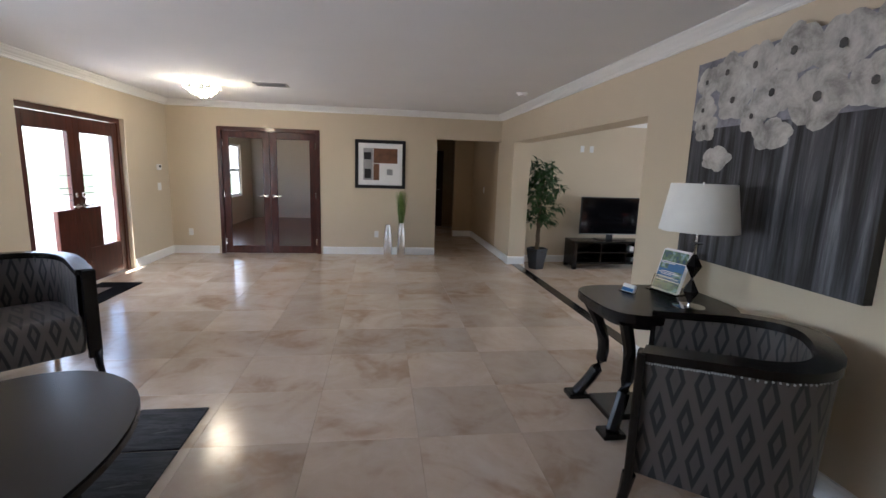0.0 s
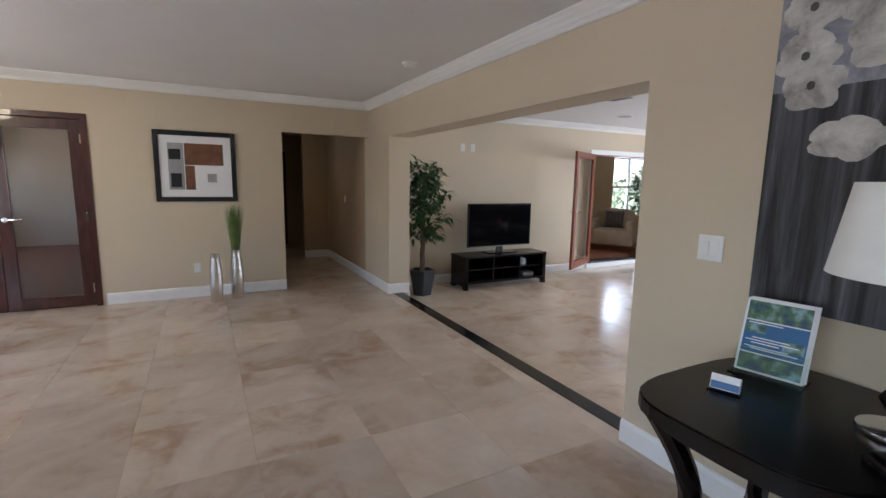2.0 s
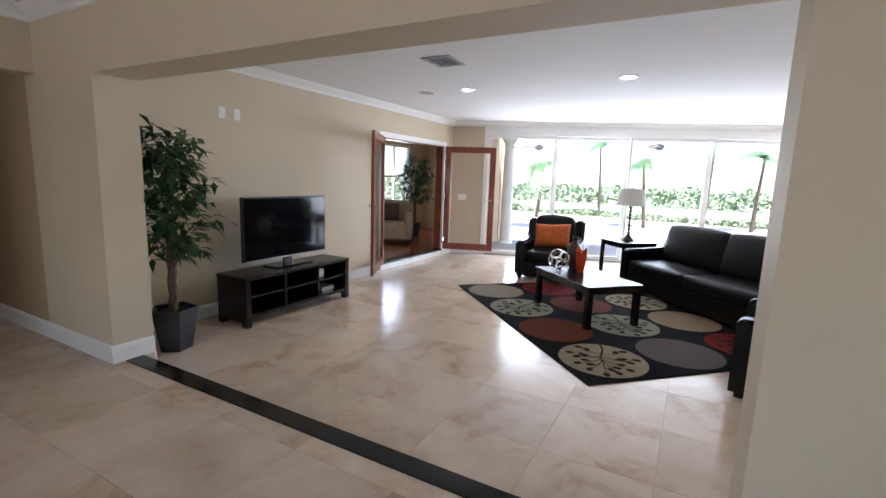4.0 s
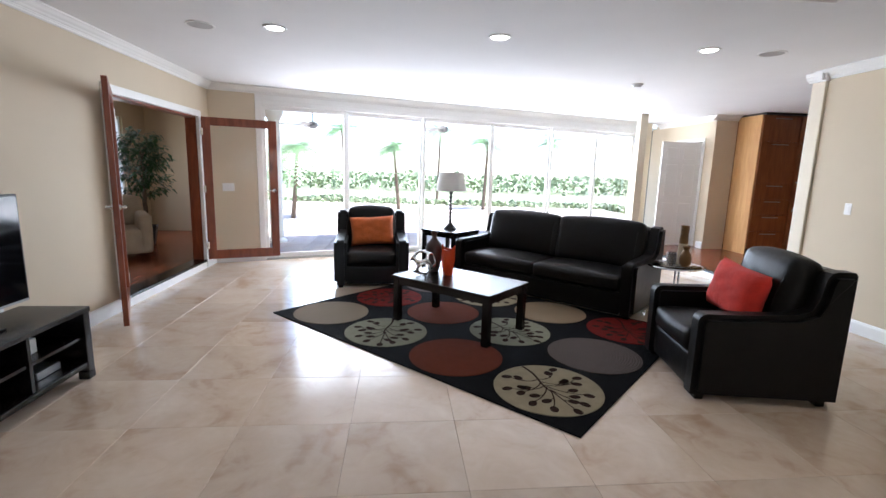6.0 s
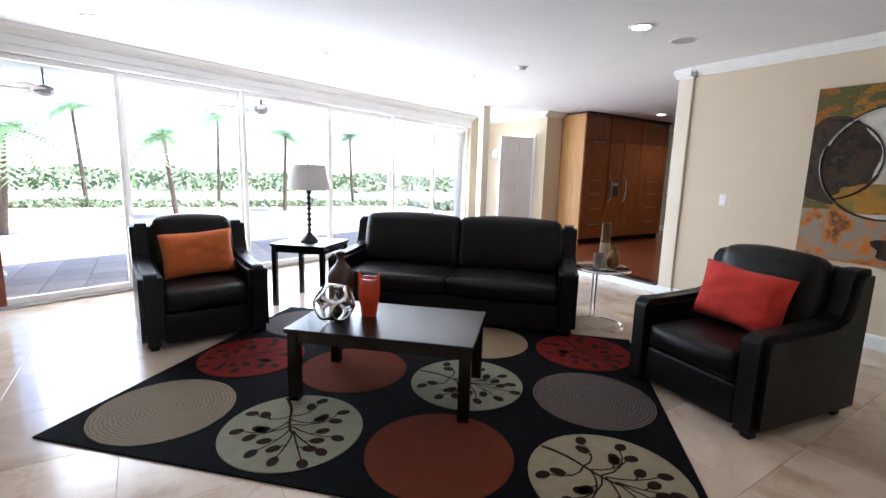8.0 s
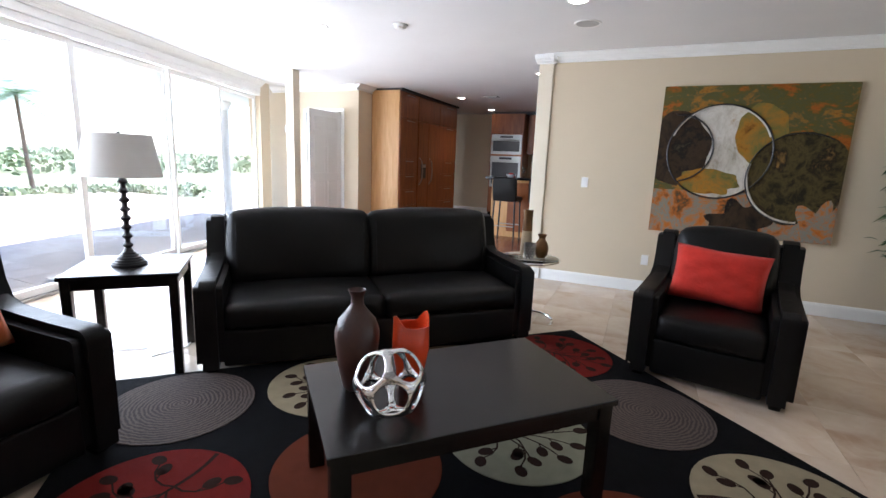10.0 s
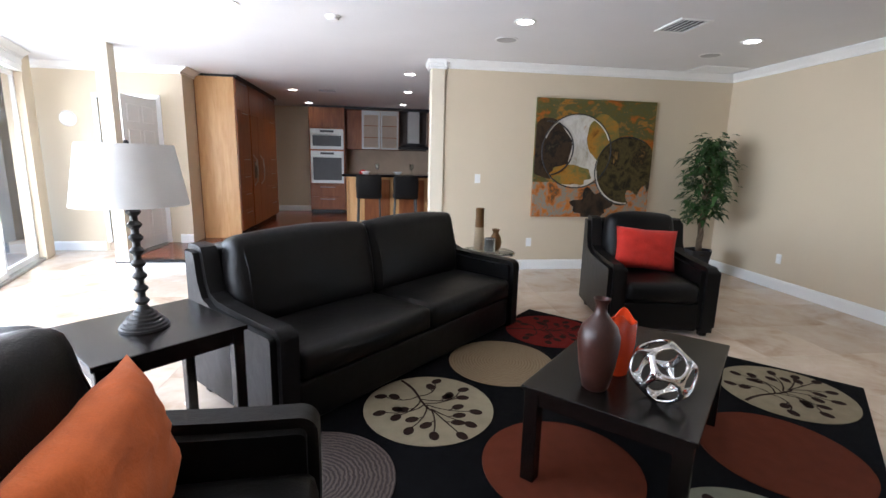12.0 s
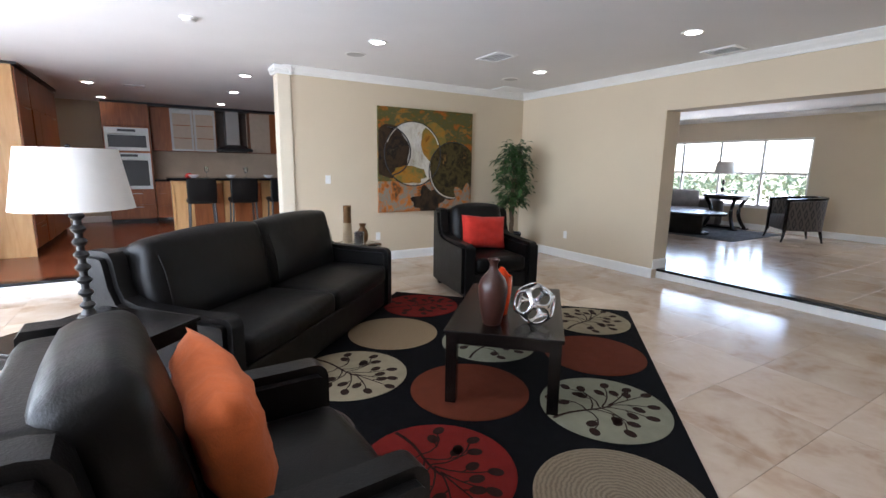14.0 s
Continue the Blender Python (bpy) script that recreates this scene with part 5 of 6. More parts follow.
for x, y, h, r in ((0.945, 8.42, 0.57, 0.072), (1.175, 8.52, 0.60, 0.075)):
    vase("floor_vase", x, y, 0, [(r * 0.8, 0), (r * 0.9, 0.01), (r, h * 0.35), (r * 1.02, h * 0.5), (r * 0.9, h * 0.75), (r * 0.68, h * 0.93), (r * 0.72, h), (r * 0.62, h), (r * 0.6, h * 0.8)], HAMMER, "tall hammered silver floor vase", "vase")["group"] = "silver floor vases"
bm = bmesh.new()
rng = random.Random(5)
for i in range(260):
    a, q = rng.uniform(0, 2 * math.pi), rng.random() ** 0.5
    p0 = Vector((0.035 * q * math.cos(a), 0.035 * q * math.sin(a), 0))
    tip = Vector((0.135 * q * math.cos(a), 0.10 * q * math.sin(a), 0.68 - 0.12 * q * rng.random()))
    w = Vector((-math.sin(a), math.cos(a), 0)) * 0.0022
    m1 = p0.lerp(tip, 0.55) - Vector((0, 0, 0.0)) + Vector((-0.01 * math.cos(a), -0.01 * math.sin(a), 0.02))
    v = [bm.verts.new(k) for k in (p0 - w, p0 + w, m1 + w, m1 - w, tip)]
    bm.faces.new(v[:4]), bm.faces.new((v[3], v[2], v[4]))
ob = part("grass_spray", bm, GRASSM)
ob.matrix_basis = pose(1.175, 8.52, 0.50)
tagged(ob, "spray of thin green grass in a silver vase", "dried grass", kind="stuff")

mat_ = thing("door_mat", pose(-2.44, 6.26, 0), "dark door mat with a pale printed block", "door mat")
part("mat", box((-0.16, -0.62, 0), (0.31, 0.42, 0.012), 0.004), RUGBLACK, mat_)
part("print_block", box((-0.05, -0.2, 0.012), (0.1, 0.15, 0.0135)), TAUPEFAB, mat_)


# painting of white flowers over dark streaks
DARKSTREAK = strokes("dark_streaks", [(0.008, 0.007, 0.007), (0.035, 0.032, 0.032), (0.09, 0.09, 0.10), (0.22, 0.225, 0.245)], 2.0, (6, 1, 0.35), 0.4)
PALE = strokes("pale_grey_paint", [(0.08, 0.08, 0.09), (0.22, 0.22, 0.25), (0.42, 0.42, 0.46)], 5, (1, 1, 1))
PETAL = strokes("white_petal_paint", [(0.16, 0.15, 0.14), (0.44, 0.42, 0.39), (0.64, 0.62, 0.58)], 7, (1, 1, 1))
CENTRE = mat("charcoal_paint", (0.07, 0.065, 0.06), 0.7, var=0.4, scale=30)
fp = thing("flower_painting", pose(EX, 2.95, 1.62, 0, 0, -90), "large canvas of white flowers over dark streaks", "painting")
HW, HH = 0.635, 0.63
part("canvas_lower", box((-HW, -0.05, -HH), (HW, -0.001, 0.21)), DARKSTREAK, fp)
part("canvas_upper", box((-HW, -0.05, 0.21), (HW, -0.001, HH)), PALE, fp)
part("edge", box((HW, -0.05, -HH), (HW + 0.004, -0.001, HH)), DARKPL, fp)
rng = random.Random(11)
FLOWERS = [(-0.52, 0.50, 0.10), (-0.35, 0.53, 0.12), (-0.14, 0.53, 0.13), (0.10, 0.55, 0.145), (0.36, 0.52, 0.15), (0.55, 0.56, 0.10), (-0.53, 0.33, 0.10), (-0.28, 0.36, 0.13), (0.0, 0.36, 0.14), (0.27, 0.30, 0.165), (0.53, 0.33, 0.13), (-0.50, 0.22, 0.10), (-0.12, 0.25, 0.10), (0.02, 0.14, 0.13), (-0.37, 0.02, 0.12)]
for fx, fz, r in FLOWERS:
    fl = None
    n = 5
    lift = rng.uniform(0, 0.002)
    a0 = rng.uniform(0, 6)
    bm = bmesh.new()
    sq = 0.62 if fz < 0.16 else 0.9
    for k in range(n):
        a = a0 + 2 * math.pi * k / n
        cx, cz = 0.52 * r * math.cos(a), 0.52 * r * math.sin(a)
        ring = []
        for q in range(14):
            t = 2 * math.pi * q / 14
            rr = 0.56 * r * (1 + 0.10 * math.sin(3 * t + k))
            ring.append(bm.verts.new((fx + cx + rr * math.cos(t), -0.051 - 0.003 * k / n - lift, fz + (cz + rr * math.sin(t)) * sq)))
        c = bm.verts.new((fx + cx * 0.6, -0.060 - lift, fz + cz * 0.6 * sq))
        for q in range(14):
            bm.faces.new((ring[q], c, ring[(q + 1) % 14]))
    fl = part("flower", bm, PETAL, fp, "thick white painted flower")
    if fz > 0.16:
        bm = bmesh.new()
        ring = [bm.verts.new((fx + 0.13 * r * math.cos(2 * math.pi * q / 12) * (1 + 0.2 * (q % 2)), -0.0635 - lift, fz + 0.16 * r * math.sin(2 * math.pi * q / 12))) for q in range(12)]
        bm.faces.new(ring)
        part("flower_centre", bm, CENTRE, fl)


# accent table with curved legs, seen twice
def accent_table(m, label, h=0.765, w=0.84, d=0.72):
    ob = thing("accent_table", m, label, "table", "accent tables")
    out = []
    for k in range(32):
        a = 2 * math.pi * k / 32
        c, s = math.cos(a), math.sin(a)
        e = 0.55
        out.append((w / 2 * math.copysign(abs(c) ** e, c), d / 2 * math.copysign(abs(s) ** e, s)))
    part("tabletop", prism(out, h - 0.055, h, 0.006), ESPRESSO, ob)
    part("apron", prism([(x * 0.86, y * 0.84) for x, y in out], h - 0.10, h - 0.055), ESPRESSO, ob)
    for sx in (-1, 1):
        for sy in (-1, 1):
            bx, by = sx * w * 0.38, sy * d * 0.34
            pts = [(bx * (1.0 - 0.35 * math.sin(math.pi * t) + 0.05 * t), by * (1.0 - 0.35 * math.sin(math.pi * t)), h - 0.06 - (h - 0.09) * t) for t in (i / 10 for i in range(11))]
            bm = tube(pts, 0.038, 8)
            part("leg", bm, ESPRESSO, ob, "curved leg", smooth=True)
            part("foot", box((bx * 1.06 - 0.07, by - 0.06, 0.0), (bx * 1.06 + 0.07, by + 0.06, 0.035), 0.008), ESPRESSO, ob)
    part("plinth", box((-w * 0.36, -d * 0.2, 0.03), (w * 0.36, d * 0.2, 0.07), 0.006), ESPRESSO, ob)
    return ob


accent_table(pose(2.51, 3.22, 0), "espresso wooden accent table with curved legs")
accent_table(pose(-2.15, 2.3, 0, 0, 0, 90), "espresso wooden accent table under the window")


def diamond_lamp(x, y, z, label):
    ob = thing("table_lamp", pose(x, y, z), label, "lamp", "diamond lamps")
    part("foot", lathe([(0.085, 0), (0.088, 0.006), (0.086, 0.022), (0.02, 0.026)], 32), CHROME, ob, "round chrome foot", smooth=True)
    for k in range(2):
        z0 = 0.04 + k * 0.15
        part("diamond", lathe([(0.008, z0), (0.046, z0 + 0.07), (0.008, z0 + 0.14)], 6), ESPRESSO, ob, "dark faceted diamond")
        part("collar", lathe([(0.011, z0 + 0.137), (0.011, z0 + 0.152)], 16), CHROME, ob, smooth=True)
    part("stem", tube([(0, 0, 0.02), (0, 0, 0.73)], 0.008, 10), CHROME, ob, smooth=True)
    part("socket_disc", lathe([(0.035, 0.385), (0.035, 0.392)], 16), BLACKMET, ob)
    part("shade", lathe([(0.205, 0.46), (0.165, 0.72), (0.16, 0.72), (0.20, 0.463)], 48, caps=False), SHADE, ob, "white linen shade", smooth=True)
    return ob


diamond_lamp(2.58, 2.99, 0.765, "table lamp with dark diamond stem and white shade")
diamond_lamp(-2.15, 2.2, 0.765, "table lamp with dark diamond stem before the window")
vase("glass_bowl", -2.12, 2.48, 0.765, [(0.03, 0), (0.02, 0.04), (0.06, 0.08), (0.075, 0.11), (0.07, 0.11), (0.05, 0.08)], CLEAR, "small clear glass bowl", "bowl")
# brochure stand
bs = thing("brochure_stand", pose(2.68, 3.38, 0.765, 0, 0, -78), "clear acrylic stand holding blue printed flyers", "brochure holder")
TILTM = pose(0, 0, 0.006, -17)
part("base", box((-0.115, -0.05, 0), (0.115, 0.09, 0.004)), CLEAR, bs)
for k in range(3):
    f = part("flyer", box((-0.108, 0.004 * k, 0.0), (0.108, 0.004 * k + 0.002, 0.28)), WHITEP, bs)
    f.matrix_basis = TILTM @ pose(0.004 * k, 0, 0.004 * k)
    if k == 0:
        for lo, hi, mm in (((-0.10, 0.008), (0.10, 0.07), FLYER), ((-0.10, 0.075), (0.10, 0.195), NAVY), ((-0.10, 0.20), (0.10, 0.272), FLYER), ((-0.095, 0.15), (-0.03, 0.185), FLYER), ((0.03, 0.10), (0.095, 0.14), FLYER)):
            yy = -0.0012 if mm is not FLYER or lo[1] in (0.008, 0.20) else -0.0022
            part("print", box((lo[0], yy, lo[1]), (hi[0], yy + 0.0008, hi[1])), mm, f)
        for i, zz in enumerate((0.186, 0.13, 0.12, 0.11, 0.095, 0.088)):
            part("text_bar", box((-0.09 + 0.02 * (i % 2), -0.0024, zz), (0.02 + 0.03 * (i % 3), -0.0014, zz + 0.004)), WHITEP, f)
pane = part("front_pane", box((-0.113, -0.006, 0), (0.113, -0.004, 0.10)), CLEAR, bs)
pane.matrix_basis = TILTM
cards = thing("card_holder", pose(2.42, 3.38, 0.765, 0, 0, -70), "small stack of blue-white cards in a clear holder", "card holder")
c = part("cards", box((-0.045, 0, 0.004), (0.045, 0.02, 0.055)), WHITEP, cards)
c.rotation_euler = (radians(-20), 0, 0)
c2 = part("print", box((-0.043, -0.002, 0.006), (0.043, -0.0005, 0.03)), NAVY, cards)
c2.rotation_euler = (radians(-20), 0, 0)
part("holder", box((-0.05, -0.02, 0), (0.05, 0.03, 0.004)), CLEAR, cards)


def barrel_chair(m, label):
    """A tub chair: curved upholstered shell, dark rail along its top, studs, seat cushion, splayed legs."""
    ob = thing("barrel_chair", m @ Matrix.Diagonal((1, 1, 1.08, 1)), label, "chair", "barrel chairs")
    n = 30
    path = []
    hw, dep = 0.37, 0.70
    for k in range(n + 1):
        t = k / n
        if t < 0.28:
            p = Vector((-hw - 0.02 * (t / 0.28), -dep / 2 + (dep - 0.36) * (t / 0.28)))
        elif t > 0.72:
            q = (1 - t) / 0.28
            p = Vector((hw + 0.02 * q, -dep / 2 + (dep - 0.36) * q))
        else:
            a = math.pi * (1 - (t - 0.28) / 0.44)
            c, s = math.cos(a), math.sin(a)
            e = 0.75
            p = Vector(((hw + 0.02) * math.copysign(abs(c) ** e, c), -dep / 2 + dep - 0.36 + 0.36 * abs(s) ** e))
        path.append(p)
    z0, zt = 0.20, 0.70

    def top(k):
        t = abs(k / n - 0.5) * 2
        return zt + 0.05 * (1 - t)
    for nm, inset in (("outer_shell", 0.0), ("inner_shell", 0.07)):
        bm = bmesh.new()
        uvl = bm.loops.layers.uv.new("UVMap")
        cols, run = [], [0.0]
        for k in range(n + 1):
            d = (path[min(k + 1, n)] - path[max(k - 1, 0)]).normalized()
            nn = Vector((d.y, -d.x))
            p = path[k] + nn * inset
            flare = 0.02 if inset == 0 else 0.01
            cols.append([bm.verts.new((p.x * (0.95 + flare * j), p.y * (0.97 + 0.01 * j), z0 + (top(k) - z0) * j / 4)) for j in range(5)])
            if k:
                run.append(run[-1] + (path[k] - path[k - 1]).length)
        for k in range(n):
            for j in range(4):
                f = bm.faces.new((cols[k][j], cols[k + 1][j], cols[k + 1][j + 1], cols[k][j + 1]))
                for lp, (kk, jj) in zip(f.loops, ((k, j), (k + 1, j), (k + 1, j + 1), (k, j + 1))):
                    lp[uvl].uv = (run[kk], cols[kk][jj].co.z)
        sh = part(nm, bm, DIAM, ob, "diamond-woven upholstery", smooth="all")
    # dark rail and studs
    rail = bmesh.new()
    rows = []
    for k in range(n + 1):
        d = (path[min(k + 1, n)] - path[max(k - 1, 0)]).normalized()
        nn = Vector((d.y, -d.x))
        a, b = path[k] - nn * 0.012, path[k] + nn * 0.085
        rows.append([rail.verts.new((q.x * 1.03, q.y * 1.01, z)) for q, z in ((a, top(k) - 0.004), (a, top(k) + 0.03), (b, top(k) + 0.034), (b, top(k) - 0.004))])
    for r0, r1 in zip(rows, rows[1:]):
        for i in range(4):
            j = (i + 1) % 4
            rail.faces.new((r0[i], r1[i], r1[j], r0[j]))
    rail.faces.new(rows[0]), rail.faces.new(rows[-1][::-1])
    bmesh.ops.recalc_face_normals(rail, faces=rail.faces)
    part("rail", rail, ESPRESSO, ob, "dark wooden top rail", smooth=True)
    studs = bmesh.new()
    L = 0
    for k in range(n):
        for q in range(4):
            t = q / 4
            p = path[k].lerp(path[k + 1], t)
            d = (path[k + 1] - path[k]).normalized()
            nn = Vector((d.y, -d.x))
            p = p - nn * 0.004
            bmesh.ops.create_icosphere(studs, subdivisions=1, radius=0.005, matrix=Matrix.Translation((p.x * 1.03, p.y * 1.01, top(k) - 0.014)))
    tagged(part("studs", studs, STEEL, ob, "row of small nickel nail heads"), kind="stuff")
    for s in (-1, 1):
        x = s * hw
        part("front_post", box((x - 0.03 if s < 0 else x - 0.05, -dep / 2 - 0.025, 0.16), (x + 0.05 if s < 0 else x + 0.03, -dep / 2 + 0.012, zt + 0.028), 0.006), ESPRESSO, ob)
        part("leg", tube([(x, -dep / 2 - 0.005, 0.2), (x * 1.01, -dep / 2 - 0.02, 0.1), (x * 1.06, -dep / 2 - 0.05, 0.0)], 0.03, 8, taper=0.55), ESPRESSO, ob, smooth=True)
        part("leg", tube([(x * 0.7, dep / 2 - 0.1, 0.2), (x * 0.75, dep / 2 - 0.05, 0.0)], 0.03, 8, taper=0.55), ESPRESSO, ob, smooth=True)
    bm = soft_box((-hw + 0.055, -dep / 2 - 0.01, 0.20), (hw - 0.055, dep / 2 - 0.1, 0.44), 0.035, 0.02)
    uvl = bm.loops.layers.uv.new("UVMap")
    for f in bm.faces:
        for lp in f.loops:
            lp[uvl].uv = (lp.vert.co.x, lp.vert.co.y * 0.6 + lp.vert.co.z)
    part("seat", bm, DIAM, ob, smooth=True)
    return ob


barrel_chair(facing(2.42, 2.44, -0.8, 0.6, 0), "dark-railed barrel chair in taupe diamond weave")
barrel_chair(facing(-1.62, 3.92, 0.70, -0.72, 0), "dark-railed barrel chair beside the grey rug")

gr = thing("grey_rug", pose(-1.43, 2.37, 0), "grey and black patchwork rug on the tiles", "rug")
for i in range(1, 6):
    for j in range(5):
        p = part("patch", box((-0.195, -0.215, 0), (0.195, 0.215, 0.010 + 0.002 * ((i + j) % 2)), 0.003), GREYRUG, gr)
        p.location = (-1.0 + 0.4 * i, -0.9 + 0.445 * j, 0)
        p.rotation_euler = (0, 0, 0)
ct2 = thing("oval_coffee_table", pose(-0.70, 2.28, 0.012), "dark oval wooden coffee table on the grey rug", "table")
ov = [(0.55 * math.cos(2 * math.pi * k / 48), 0.78 * math.sin(2 * math.pi * k / 48)) for k in range(48)]
part("tabletop", prism(ov, 0.40, 0.445, 0.008), ESPRESSO, ct2)
part("pedestal", prism([(x * 0.45, y * 0.45) for x, y in ov], 0.03, 0.40), ESPRESSO, ct2)
part("base", prism([(x * 0.62, y * 0.62) for x, y in ov], 0.0, 0.03, 0.005), ESPRESSO, ct2)
vase("glass_candle_holder", -0.50, 1.88, 0.457, [(0.05, 0), (0.055, 0.004), (0.055, 0.14), (0.05, 0.14), (0.048, 0.01)], CLEAR, "clear glass candle holder on the oval table", "candle holder")
ls = thing("loveseat", facing(-1.7, 1.35, 0.45, 0.9, 0), "dark taupe fabric loveseat with a round bolster", "sofa")
part("base", soft_box((-0.8, -0.42, 0.06), (0.8, 0.42, 0.42), 0.05, 0.02), TAUPEFAB, ls, smooth=True)
part("backrest", soft_box((-0.8, 0.22, 0.3), (0.8, 0.46, 0.82), 0.08, 0.03), TAUPEFAB, ls, smooth=True)
for s in (-1, 1):
    part("arm", soft_box((min(s * 0.8, s * 0.96), -0.44, 0.06), (max(s * 0.8, s * 0.96), 0.46, 0.62), 0.07, 0.02), TAUPEFAB, ls, smooth=True)
part("bolster", soft_box((-0.72, 0.0, 0.43), (-0.4, 0.22, 0.68), 0.09, 0.02), TAUPEFAB, ls, smooth=True)

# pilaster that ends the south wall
# Paler than the wall paint, to put the window's light into the colour.
WALL_LIT = mat("cream_paint_window_lit", (0.70, 0.63, 0.50), 0.6, var=0.03, scale=2, bump=0.05)
pil = thing("pilaster", pose(7.18, SY - 0.06, F), "cream pilaster with window light in its paint, white capital", "pilaster")
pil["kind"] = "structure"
part("shaft", box((-0.078, -0.14, 0.0), (0.09, 0.085, CEIL - F - 0.002), 0.012, 2), WALL_LIT, pil)
bm = box((-0.10, -0.16, CEIL - F - 0.11), (0.115, 0.11, CEIL - F - 0.085), 0.006)
add_box(bm, (-0.125, -0.185, CEIL - F - 0.06), (0.14, 0.135, CEIL - F - 0.003), 0.012, m=None)
add_box(bm, (-0.11, -0.17, CEIL - F - 0.085), (0.125, 0.12, CEIL - F - 0.06))
part("capital", bm, TRIM, pil)
part("plinth", box((-0.09, -0.15, 0.0), (0.105, 0.10, 0.13), 0.005), TRIM, pil)

# ---- abstract painting in the family room ----
AB = strokes("abstract_ground", [(0.03, 0.02, 0.01), (0.36, 0.10, 0.012), (0.10, 0.085, 0.02), (0.08, 0.085, 0.035), (0.34, 0.15, 0.02), (0.03, 0.022, 0.012)], 4.2, (0.8, 1, 1.4))
ABL = strokes("abstract_lower", [(0.40, 0.09, 0.012), (0.46, 0.15, 0.02), (0.20, 0.22, 0.19), (0.42, 0.13, 0.02), (0.06, 0.04, 0.02), (0.36, 0.34, 0.27)], 3.6, (1, 1, 1))
ABD = strokes("abstract_dark", [(0.006, 0.005, 0.006), (0.022, 0.014, 0.010), (0.05, 0.03, 0.016), (0.010, 0.008, 0.009), (0.12, 0.10, 0.05)], 4.5, (1, 1, 0.8))
ABR = strokes("abstract_olive", [(0.006, 0.005, 0.006), (0.018, 0.014, 0.008), (0.08, 0.06, 0.02), (0.012, 0.009, 0.008), (0.26, 0.15, 0.04)], 5.0, (1, 1, 0.8))
ABW = strokes("abstract_white", [(0.16, 0.10, 0.05), (0.44, 0.41, 0.35), (0.60, 0.58, 0.53), (0.36, 0.24, 0.12)], 4.5, (1.4, 1, 0.8))
ABO = strokes("abstract_ochre", [(0.10, 0.04, 0.006), (0.34, 0.16, 0.02), (0.15, 0.14, 0.04), (0.05, 0.03, 0.01)], 4, (1, 1, 1))
ap = thing("abstract_painting", pose(5.11, SY, 1.355, 0, 0, 180), "large abstract canvas of ochre, black and white circles", "painting")
AW, AH = 0.81, 0.755
part("canvas_upper", box((-AW, -0.045, -0.30), (AW, -0.001, AH)), AB, ap)
part("canvas_lower", box((-AW, -0.045, -AH), (AW, -0.001, -0.30)), ABL, ap)


def blot(cx, cz, rx, rz, y, material, name="paint_field", wob=0.04, clip=True, seed=0):
    bm = bmesh.new()
    ring = []
    for k in range(48):
        t = 2 * math.pi * k / 48
        w = 1 + wob * noise.noise(Vector((math.cos(t) * 2 + seed, math.sin(t) * 2, seed)))
        ring.append(bm.verts.new((max(-AW, min(AW, cx + rx * w * math.cos(t))), y, max(-AH, min(AH, cz + rz * w * math.sin(t))))))
    f = bm.faces.new(ring)
    r = bmesh.ops.extrude_face_region(bm, geom=[f])
    for v in r["geom"]:
        if isinstance(v, bmesh.types.BMVert):
            v.co.y = -0.044
    bmesh.ops.recalc_face_normals(bm, faces=bm.faces)
    return part(name, bm, material, ap)


def paint_ring(cx, cz, r, a0, a1, material, w=0.012, y=-0.053):
    pts = []
    for k in range(40):
        t = radians(a0 + (a1 - a0) * k / 39)
        x, z = cx + r * math.cos(t), cz + r * 1.0 * math.sin(t)
        if abs(x) < AW and abs(z) < AH:
            pts.append((x, y, z))
    if len(pts) > 2:
        part("paint_arc", tube(pts, w * 0.5, 6), material, ap, smooth=True)


blot(-0.25, 0.10, 0.45, 0.46, -0.0462, ABW, seed=1)
blot(0.10, 0.28, 0.22, 0.30, -0.0468, ABO, wob=0.15, seed=3)
blot(-0.64, 0.13, 0.32, 0.38, -0.0474, ABD, wob=0.12, seed=2)
blot(0.46, -0.14, 0.42, 0.45, -0.0480, ABR, wob=0.10, seed=4)
blot(0.02, -0.62, 0.26, 0.20, -0.0486, ABD, wob=0.6, seed=5)
blot(-0.32, -0.20, 0.28, 0.13, -0.0486, ABO, wob=0.5, seed=6)
blot(0.68, -0.60, 0.20, 0.22, -0.0492, ABL, wob=0.6, seed=7)
paint_ring(-0.25, 0.10, 0.455, 20, 160, ABW, 0.016)
paint_ring(-0.25, 0.10, 0.47, -20, 340, DARKPL, 0.016)
paint_ring(-0.64, 0.13, 0.34, -80, 95, DARKPL, 0.018)
paint_ring(0.46, -0.14, 0.44, 60, 275, DARKPL, 0.014)
paint_ring(0.46, -0.14, 0.425, 180, 275, ABW, 0.022)

# ---- kitchen ----
def slab(parent, name, lo, hi, material, bevel=0.004, label=""):
    return part(name, box(lo, hi, bevel), material, parent, label)


def bar_pull(parent, x, y, z0, z1, horizontal=None):
    a, b = ((x, y, z0), (x, y, z1)) if horizontal is None else ((x, horizontal[0], z0), (x, horizontal[1], z0))
    part("handle", tube([a, b], 0.007, 6), STEEL, parent)


